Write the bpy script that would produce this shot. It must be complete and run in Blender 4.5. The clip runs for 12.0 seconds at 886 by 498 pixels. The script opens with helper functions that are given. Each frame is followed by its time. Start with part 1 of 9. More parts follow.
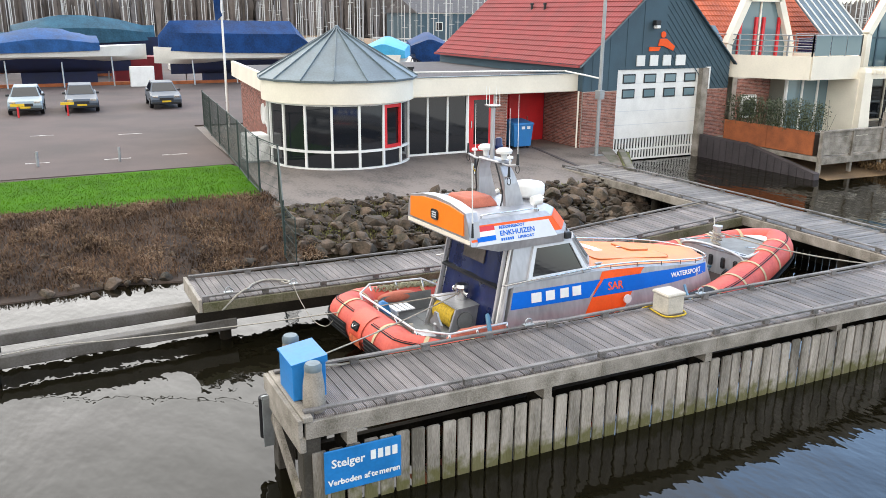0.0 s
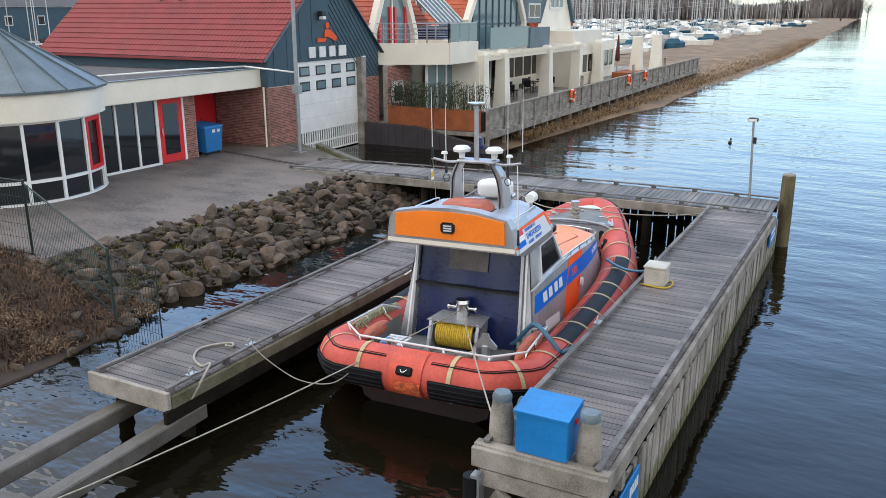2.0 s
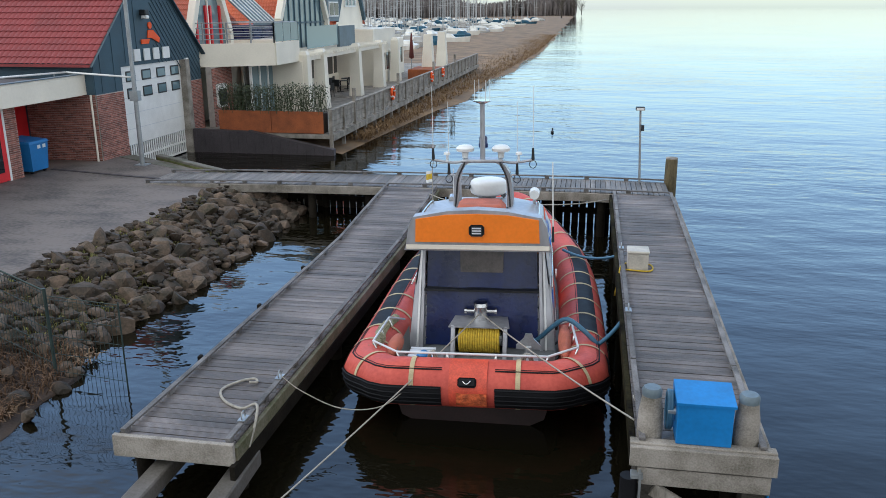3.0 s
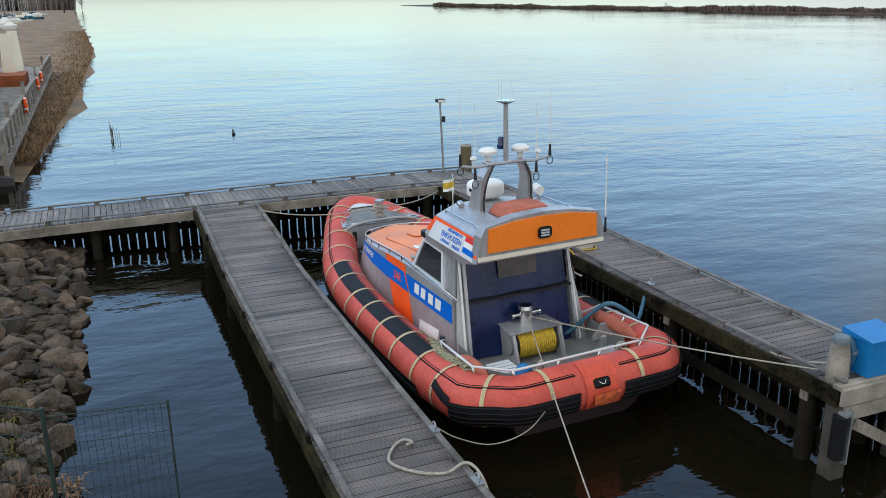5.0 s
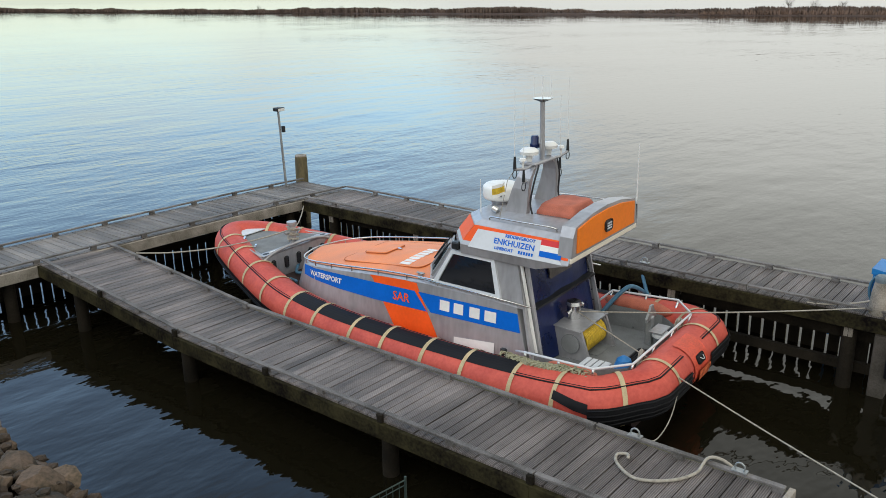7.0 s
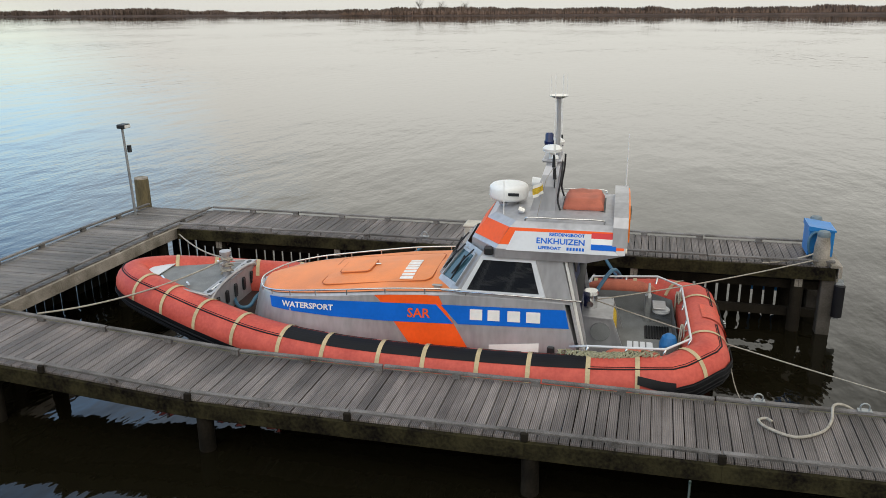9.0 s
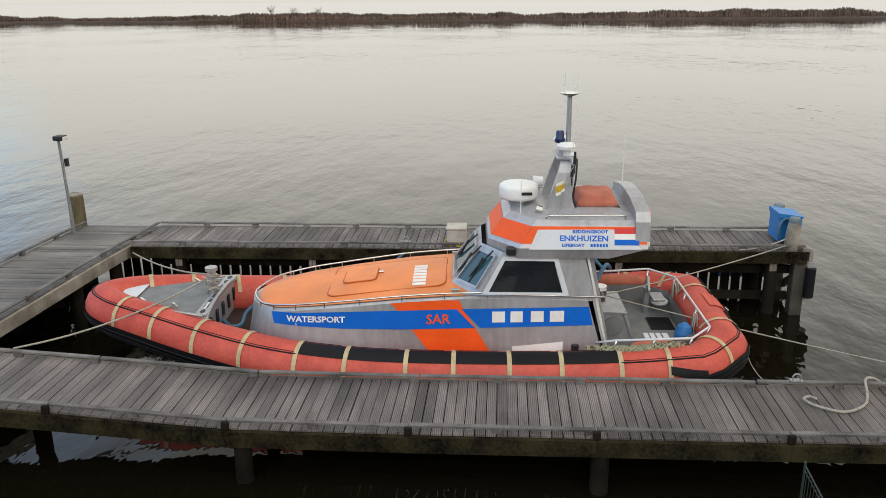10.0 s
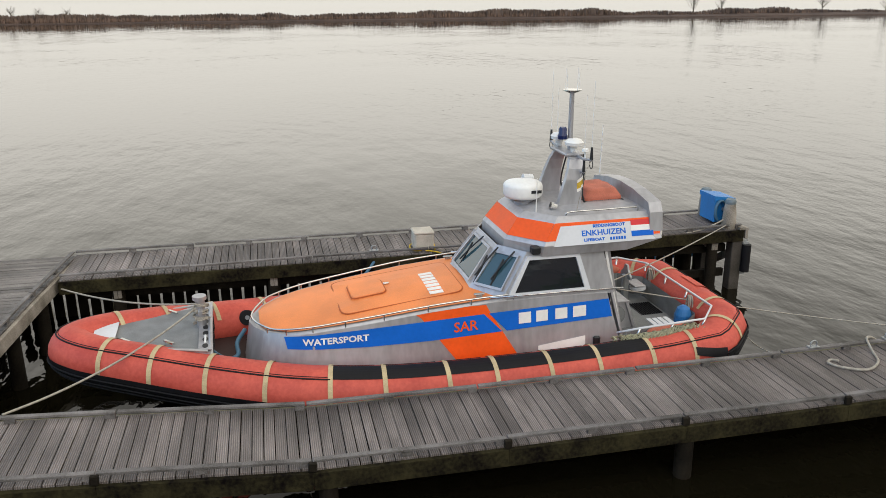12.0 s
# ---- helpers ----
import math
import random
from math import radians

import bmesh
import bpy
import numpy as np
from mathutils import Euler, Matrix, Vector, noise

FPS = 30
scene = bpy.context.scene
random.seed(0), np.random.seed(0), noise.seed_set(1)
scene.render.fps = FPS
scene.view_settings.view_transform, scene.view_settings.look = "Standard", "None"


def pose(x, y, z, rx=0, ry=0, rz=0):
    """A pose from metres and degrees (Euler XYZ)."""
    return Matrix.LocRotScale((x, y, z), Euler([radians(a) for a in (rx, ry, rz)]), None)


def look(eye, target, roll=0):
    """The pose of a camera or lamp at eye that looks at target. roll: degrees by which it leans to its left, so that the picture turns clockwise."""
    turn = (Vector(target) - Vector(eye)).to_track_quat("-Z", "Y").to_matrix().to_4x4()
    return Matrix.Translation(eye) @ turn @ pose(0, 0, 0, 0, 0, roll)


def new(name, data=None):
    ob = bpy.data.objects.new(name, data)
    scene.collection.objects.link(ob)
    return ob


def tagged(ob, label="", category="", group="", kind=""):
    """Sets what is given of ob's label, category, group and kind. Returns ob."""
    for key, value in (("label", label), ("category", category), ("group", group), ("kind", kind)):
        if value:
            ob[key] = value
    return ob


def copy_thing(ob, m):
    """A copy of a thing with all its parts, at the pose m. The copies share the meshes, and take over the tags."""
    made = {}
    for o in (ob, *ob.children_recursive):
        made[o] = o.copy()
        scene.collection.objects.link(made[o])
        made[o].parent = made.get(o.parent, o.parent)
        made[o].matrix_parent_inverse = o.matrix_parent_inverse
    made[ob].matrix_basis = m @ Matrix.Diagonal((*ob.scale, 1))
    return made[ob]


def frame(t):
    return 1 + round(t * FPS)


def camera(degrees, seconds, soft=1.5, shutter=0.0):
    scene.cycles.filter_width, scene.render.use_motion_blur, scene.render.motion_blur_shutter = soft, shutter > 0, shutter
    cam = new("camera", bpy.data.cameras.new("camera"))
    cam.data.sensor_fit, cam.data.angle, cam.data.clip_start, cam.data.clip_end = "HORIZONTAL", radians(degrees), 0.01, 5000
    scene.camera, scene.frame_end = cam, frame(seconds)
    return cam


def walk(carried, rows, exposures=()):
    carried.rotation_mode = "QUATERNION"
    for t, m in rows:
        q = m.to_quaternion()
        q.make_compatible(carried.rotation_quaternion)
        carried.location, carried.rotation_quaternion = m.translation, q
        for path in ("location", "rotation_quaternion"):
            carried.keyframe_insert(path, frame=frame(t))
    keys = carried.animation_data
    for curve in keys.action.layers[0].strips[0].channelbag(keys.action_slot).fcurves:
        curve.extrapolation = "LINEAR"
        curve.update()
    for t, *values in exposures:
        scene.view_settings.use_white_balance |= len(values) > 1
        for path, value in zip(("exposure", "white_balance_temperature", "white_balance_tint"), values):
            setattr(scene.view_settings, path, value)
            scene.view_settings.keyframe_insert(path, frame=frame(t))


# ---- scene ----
cam = camera(56.9, 12.0, soft=0.75)
PATH = [
    (0, (13.415, -2.476, 6.518), (11.703, -1.599, 5.97), 0.5),
    (0.5, (12.127, -4.123, 6.501), (10.563, -3.004, 5.952), 0.4),
    (1, (10.478, -5.601, 6.533), (9.107, -4.255, 5.979), 0.2),
    (1.5, (8.582, -6.639, 6.498), (7.418, -5.112, 5.941), 0.1),
    (2, (6.3, -7.568, 6.481), (5.406, -5.87, 5.919), 0.0),
    (2.5, (4.201, -8.245, 6.438), (3.572, -6.431, 5.878), -0.0),
    (3, (1.954, -8.519, 6.431), (1.616, -6.63, 5.866), -0.2),
    (3.2, (1.112, -8.585, 6.401), (0.887, -6.68, 5.836), -0.2),
    (4.8, (-5.231, -7.195, 6.498), (-4.608, -5.385, 5.918), -0.3),
    (5, (-6.043, -6.791, 6.556), (-5.307, -5.027, 5.969), -0.5),
    (5.5, (-7.557, -5.798, 6.496), (-6.609, -4.136, 5.915), -0.3),
    (6, (-8.953, -4.596, 6.524), (-7.807, -3.066, 5.937), -0.5),
    (6.5, (-10.113, -3.36, 6.485), (-8.801, -1.968, 5.902), -0.4),
    (7, (-11.182, -1.911, 6.529), (-9.71, -0.693, 5.939), -0.8),
    (7.2, (-11.515, -1.37, 6.477), (-9.99, -0.216, 5.892), -0.6),
    (8.8, (-13.419, 3.318, 6.49), (-11.586, 3.865, 5.905), -0.3),
    (9, (-13.408, 3.8, 6.548), (-11.561, 4.28, 5.951), -0.6),
    (9.5, (-13.534, 5.14, 6.448), (-11.643, 5.431, 5.863), -0.5),
    (10, (-13.527, 6.456, 6.44), (-11.62, 6.594, 5.853), -0.5),
    (10.5, (-13.444, 7.537, 6.443), (-11.532, 7.534, 5.856), -0.4),
    (11, (-13.305, 8.557, 6.342), (-11.395, 8.412, 5.768), -0.4),
    (11.5, (-13.126, 9.441, 6.336), (-11.231, 9.168, 5.759), -0.5),
    (12, (-12.817, 10.348, 6.418), (-10.949, 9.945, 5.829), -0.4),
]
EXPOSURE = [(0.0, 1.85, 6250, 11), (1.5, 1.46, 6050, 12), (2.5, 1.06, 5780, 10), (3.2, 0.88, 5650, 9), (5.0, 0.77, 5800, 7), (6.5, 0.78, 6150, 7), (9.5, 0.78, 6550, 9), (12.0, 0.84, 6650, 10)]
TRUE_SIZE = 0.93
walk(cam, [(t, look(Vector(eye) * TRUE_SIZE, Vector(target) * TRUE_SIZE, roll)) for t, eye, target, roll in PATH], EXPOSURE)

# ---- world and light ----
SUN_ELEV, SUN_AZ = 39.0, 268.0  # degrees; azimuth measured clockwise from +y
world = bpy.data.worlds.new("sky")
scene.world = world
world.use_nodes = True
wn, wl = world.node_tree.nodes, world.node_tree.links
wn.clear()
sky = wn.new("ShaderNodeTexSky")
sky.sky_type = "NISHITA"
sky.sun_disc = False
sky.sun_elevation = radians(SUN_ELEV)
sky.sun_rotation = radians(SUN_AZ)
sky.air_density, sky.dust_density, sky.ozone_density = 1.15, 0.7, 4.0
cloud_map = wn.new("ShaderNodeMapping")
cloud_co = wn.new("ShaderNodeTexCoord")
cloud_map.inputs["Scale"].default_value = (1.2, 1.2, 4.0)
cloud = wn.new("ShaderNodeTexNoise")
cloud.inputs["Scale"].default_value = 1.6
cloud.inputs["Detail"].default_value = 5.0
cloud_ramp = wn.new("ShaderNodeValToRGB")
cloud_ramp.color_ramp.elements[0].position, cloud_ramp.color_ramp.elements[1].position = 0.16, 0.50
cloud_ramp.color_ramp.elements[0].color = (0.24, 0.24, 0.24, 1)
cloud_ramp.color_ramp.elements[1].color = (1, 1, 1, 1)
cloud_mix = wn.new("ShaderNodeMixRGB")
cloud_light = wn.new("ShaderNodeMixRGB")   # the deck is brighter low down and on the sun's side
cloud_light.blend_type = "MULTIPLY"
cloud_light.inputs["Fac"].default_value = 1.0
cloud_light.inputs["Color1"].default_value = (5.2, 5.07, 4.7, 1)
wl.new(cloud_light.outputs["Color"], cloud_mix.inputs["Color2"])
sky_back = wn.new("ShaderNodeBackground")
sky_back.inputs["Strength"].default_value = 0.15
sky_out = wn.new("ShaderNodeOutputWorld")
wl.new(cloud_co.outputs["Generated"], cloud_map.inputs["Vector"])
wl.new(cloud_map.outputs["Vector"], cloud.inputs["Vector"])
sep = wn.new("ShaderNodeSeparateXYZ")
wl.new(cloud_co.outputs["Generated"], sep.inputs["Vector"])
side = wn.new("ShaderNodeMath")
side.operation = "MULTIPLY_ADD"
wl.new(sep.outputs["X"], side.inputs[0])
wl.new(sep.outputs["Z"], side.inputs[1])
wl.new(sep.outputs["Z"], side.inputs[2])
dim = wn.new("ShaderNodeMapRange")
dim.interpolation_type = "SMOOTHSTEP"
dim.inputs["From Min"].default_value, dim.inputs["From Max"].default_value = 0.42, 1.05
dim.inputs["To Min"].default_value, dim.inputs["To Max"].default_value = 1.05, 0.56
wl.new(side.outputs[0], dim.inputs["Value"])
veil = wn.new("ShaderNodeMapRange")   # a duller belt lies along the horizon
veil.inputs["From Min"].default_value, veil.inputs["From Max"].default_value = 0.0, 0.16
veil.inputs["To Min"].default_value, veil.inputs["To Max"].default_value = 0.54, 0.98
wl.new(sep.outputs["Z"], veil.inputs["Value"])
deck_light = wn.new("ShaderNodeMath")
deck_light.operation = "MULTIPLY"
wl.new(dim.outputs["Result"], deck_light.inputs[0])
wl.new(veil.outputs["Result"], deck_light.inputs[1])
west = wn.new("ShaderNodeMapRange")   # thicker cloud in the west, under the veiled sun
west.inputs["From Min"].default_value, west.inputs["From Max"].default_value = -1.0, -0.4
west.inputs["To Min"].default_value, west.inputs["To Max"].default_value = 0.6, 1.0
wl.new(sep.outputs["X"], west.inputs["Value"])
deck_west = wn.new("ShaderNodeMath")
deck_west.operation = "MULTIPLY"
wl.new(deck_light.outputs[0], deck_west.inputs[0])
wl.new(west.outputs["Result"], deck_west.inputs[1])
north = wn.new("ShaderNodeMapRange")   # and a little thinner light from the far north
north.inputs["From Min"].default_value, north.inputs["From Max"].default_value = 0.35, 1.0
north.inputs["To Min"].default_value, north.inputs["To Max"].default_value = 1.0, 0.90
wl.new(sep.outputs["Y"], north.inputs["Value"])
deck_north = wn.new("ShaderNodeMath")
deck_north.operation = "MULTIPLY"
wl.new(deck_west.outputs[0], deck_north.inputs[0])
wl.new(north.outputs["Result"], deck_north.inputs[1])
wl.new(deck_north.outputs[0], cloud_light.inputs["Color2"])
cover = wn.new("ShaderNodeMath")   # the cloud opens into blue towards the north
cover.operation = "MULTIPLY_ADD"
cover.inputs[1].default_value = -0.9
wl.new(sep.outputs["Y"], cover.inputs[0])
wl.new(cloud.outputs["Fac"], cover.inputs[2])
north_high = wn.new("ShaderNodeMath")   # clearest high up in the north
north_high.operation = "MULTIPLY"
wl.new(sep.outputs["Y"], north_high.inputs[0])
wl.new(sep.outputs["Z"], north_high.inputs[1])
opened = wn.new("ShaderNodeMath")
opened.operation = "MULTIPLY_ADD"
opened.inputs[1].default_value = -0.45
wl.new(north_high.outputs[0], opened.inputs[0])
wl.new(cover.outputs[0], opened.inputs[2])
cover_up = wn.new("ShaderNodeMath")
cover_up.operation = "ADD"
cover_up.inputs[1].default_value = 0.45
low = wn.new("ShaderNodeMapRange")   # haze thickens towards the horizon
low.inputs["From Min"].default_value, low.inputs["From Max"].default_value = 0.0, 0.2
low.inputs["To Min"].default_value, low.inputs["To Max"].default_value = 0.18, 0.0
wl.new(sep.outputs["Z"], low.inputs["Value"])
haze = wn.new("ShaderNodeMath")
haze.operation = "ADD"
wl.new(opened.outputs[0], haze.inputs[0])
wl.new(low.outputs["Result"], haze.inputs[1])
wl.new(haze.outputs[0], cover_up.inputs[0])
wl.new(cover_up.outputs[0], cloud_ramp.inputs["Fac"])
wl.new(cloud_ramp.outputs["Color"], cloud_mix.inputs["Fac"])
clear_blue = wn.new("ShaderNodeMixRGB")   # washed clear air behind the cloud
clear_blue.blend_type = "MULTIPLY"
clear_blue.inputs["Fac"].default_value = 1.0
clear_blue.inputs["Color2"].default_value = (1.37, 1.49, 1.45, 1)
wl.new(sky.outputs["Color"], clear_blue.inputs["Color1"])
clear_low = wn.new("ShaderNodeMapRange")   # dulled by haze near the horizon, as the cloud is
clear_low.inputs["From Min"].default_value, clear_low.inputs["From Max"].default_value = 0.0, 0.34
clear_low.inputs["To Min"].default_value, clear_low.inputs["To Max"].default_value = 0.66, 1.20
wl.new(sep.outputs["Z"], clear_low.inputs["Value"])
clear_dull = wn.new("ShaderNodeMixRGB")
clear_dull.blend_type = "MULTIPLY"
clear_dull.inputs["Fac"].default_value = 1.0
wl.new(clear_blue.outputs["Color"], clear_dull.inputs["Color1"])
wl.new(clear_low.outputs["Result"], clear_dull.inputs["Color2"])
wl.new(clear_dull.outputs["Color"], cloud_mix.inputs["Color1"])
wl.new(cloud_mix.outputs["Color"], sky_back.inputs["Color"])
wl.new(sky_back.outputs["Background"], sky_out.inputs["Surface"])

sun_data = bpy.data.lights.new("sun", "SUN")
sun_data.energy, sun_data.angle, sun_data.color = 0.55, radians(60), (1.0, 0.96, 0.90)
sun = new("sun", sun_data)
_d = Vector((math.sin(radians(SUN_AZ)), math.cos(radians(SUN_AZ)), math.tan(radians(SUN_ELEV))))
sun.matrix_world = look(_d * 50, (0, 0, 0))

# ---- small building helpers ----
def thing(name, loc=(0, 0, 0), rz=0.0, label="", category="", group="", kind=""):
    ob = new(name)
    ob.location = loc
    ob.rotation_euler = (0, 0, radians(rz))
    ob.empty_display_size = 0.2
    return tagged(ob, label, category, group, kind)


def part(name, bm, material, parent=None, label="", smooth=False, world=False, shift=None):
    """Links a bmesh as one mesh object; world: its vertices are in world metres and the parent stands unturned."""
    me = bpy.data.meshes.new(name)
    if world and parent is not None:
        off = Vector(parent.location)
        up = parent.parent
        while up is not None:
            off += Vector(up.location)
            up = up.parent
        bmesh.ops.translate(bm, verts=bm.verts, vec=-off)
    bmesh.ops.recalc_face_normals(bm, faces=bm.faces)
    bm.to_mesh(me)
    bm.free()
    if smooth:
        for p in me.polygons:
            p.use_smooth = True
        if smooth is not True:
            me.set_sharp_from_angle(angle=radians(smooth))
    me.materials.append(material)
    ob = new(name, me)
    if parent is not None:
        ob.parent = parent
    if label:
        ob["label"] = label
    return ob


def solo(name, bm, material, label, category, group="", kind="", smooth=False, loc=None):
    """A thing that is one mesh."""
    if loc is not None:
        bmesh.ops.translate(bm, verts=bm.verts, vec=-Vector(loc))
    ob = part(name, bm, material, smooth=smooth)
    if loc is not None:
        ob.location = loc
    return tagged(ob, label, category, group, kind)


def box(x0, y0, z0, x1, y1, z1, bm=None, bevel=0.0):
    b = bmesh.new()
    bmesh.ops.create_cube(b, size=1.0)
    bmesh.ops.scale(b, vec=(x1 - x0, y1 - y0, z1 - z0), verts=b.verts)
    bmesh.ops.translate(b, vec=((x0 + x1) / 2, (y0 + y1) / 2, (z0 + z1) / 2), verts=b.verts)
    if bevel:
        bmesh.ops.bevel(b, geom=b.edges[:], offset=bevel, segments=1, affect="EDGES", profile=0.7)
    return merge(bm, b)


def merge(bm, b):
    if bm is None:
        return b
    me = bpy.data.meshes.new("tmp")
    b.to_mesh(me)
    b.free()
    bm.from_mesh(me)
    bpy.data.meshes.remove(me)
    return bm


def moved(b, m):
    bmesh.ops.transform(b, matrix=m, verts=b.verts)
    return b


def hexa(p, bm=None):
    """A solid from eight corners: four below, four above, in the same turn."""
    b = bmesh.new() if bm is None else bm
    v = [b.verts.new(q) for q in p]
    for f in ((3, 2, 1, 0), (4, 5, 6, 7), (0, 1, 5, 4), (1, 2, 6, 5), (2, 3, 7, 6), (3, 0, 4, 7)):
        b.faces.new([v[i] for i in f])
    return b


def beam(a, c, w, h, bm=None, up=(0, 0, 1), bevel=0.0):
    """A timber from a to c, w wide and h high."""
    a, c = Vector(a), Vector(c)
    d = c - a
    y = d.normalized()
    x = y.cross(Vector(up)).normalized()
    z = x.cross(y)
    b = box(-w / 2, 0, -h / 2, w / 2, d.length, h / 2, bevel=bevel)
    m = Matrix((x, y, z)).transposed().to_4x4()
    m.translation = a
    return merge(bm, moved(b, m))


def prism(outline, z0, z1, bm=None, axis="z"):
    """An outline of (u, v) drawn out along an axis."""
    b = bmesh.new()
    n = len(outline)

    def pt(u, v, w):
        return {"z": (u, v, w), "x": (w, u, v), "y": (u, w, v)}[axis]

    lo = [b.verts.new(pt(u, v, z0)) for u, v in outline]
    hi = [b.verts.new(pt(u, v, z1)) for u, v in outline]
    b.faces.new(lo[::-1])
    b.faces.new(hi)
    for i in range(n):
        j = (i + 1) % n
        b.faces.new((lo[i], lo[j], hi[j], hi[i]))
    return merge(bm, b)


def cyl(a, c, r0, r1=None, seg=12, bm=None):
    a, c = Vector(a), Vector(c)
    r1 = r0 if r1 is None else r1
    d = c - a
    b = bmesh.new()
    bmesh.ops.create_cone(b, cap_ends=True, segments=seg, radius1=r0, radius2=max(r1, 0.0005), depth=d.length)
    m = d.to_track_quat("Z", "Y").to_matrix().to_4x4()
    m.translation = (a + c) / 2
    return merge(bm, moved(b, m))


def loft(rings, bm=None, closed=True, caps=True, loop=False):
    """Rings of points, joined one to the next."""
    b = bmesh.new()
    vs = [[b.verts.new(p) for p in r] for r in rings]
    n = len(rings[0])
    pairs = list(zip(vs, vs[1:])) + ([(vs[-1], vs[0])] if loop else [])
    for r0, r1 in pairs:
        for i in range(n if closed else n - 1):
            j = (i + 1) % n
            b.faces.new((r0[i], r0[j], r1[j], r1[i]))
    if caps and not loop:
        b.faces.new(vs[0][::-1])
        b.faces.new(vs[-1])
    return merge(bm, b)


def smooth_path(pts, steps=8, loop=False):
    """A Catmull-Rom line through points."""
    P = [Vector(p) for p in pts]
    n = len(P)
    out = []
    for i in range(n if loop else n - 1):
        p1, p2 = P[i], P[(i + 1) % n]
        p0 = P[i - 1] if (loop or i > 0) else p1 * 2 - p2
        p3 = P[(i + 2) % n] if (loop or i + 2 < n) else p2 * 2 - p1
        for k in range(steps):
            t = k / steps
            out.append(0.5 * (2 * p1 + (p2 - p0) * t + (2 * p0 - 5 * p1 + 4 * p2 - p3) * t * t + (3 * p1 - p0 - 3 * p2 + p3) * t ** 3))
    if not loop:
        out.append(P[-1])
    return out


def pipe(pts, r, seg=8, bm=None, loop=False, radii=None):
    """A round bar along a line of points."""
    P = [Vector(p) for p in pts]
    n = len(P)
    rings = []
    side = None
    for i, p in enumerate(P):
        a = P[i - 1] if (loop or i) else p
        c = P[(i + 1) % n] if (loop or i + 1 < n) else p
        d = (c - a).normalized()
        if side is None:
            side = d.cross(Vector((0, 0, 1)))
            if side.length < 1e-3:
                side = Vector((1, 0, 0))
        side = (side - d * side.dot(d)).normalized()
        up = side.cross(d)
        rr = r if radii is None else radii[i]
        rings.append([p + side * math.cos(2 * math.pi * k / seg) * rr + up * math.sin(2 * math.pi * k / seg) * rr for k in range(seg)])
    return loft(rings, bm, loop=loop)


def lathe(profile, seg=24, bm=None, at=(0, 0, 0)):
    rings = [[(at[0] + r * math.cos(2 * math.pi * k / seg), at[1] + r * math.sin(2 * math.pi * k / seg), at[2] + z) for k in range(seg)] for r, z in profile]
    return loft(rings, bm)


def lerp(a, b, t):
    return a + (b - a) * t


def along(table, t):
    """Linear reading of a table of (t, value)."""
    if t <= table[0][0]:
        return table[0][1]
    for (t0, v0), (t1, v1) in zip(table, table[1:]):
        if t <= t1:
            return lerp(v0, v1, (t - t0) / (t1 - t0))
    return table[-1][1]


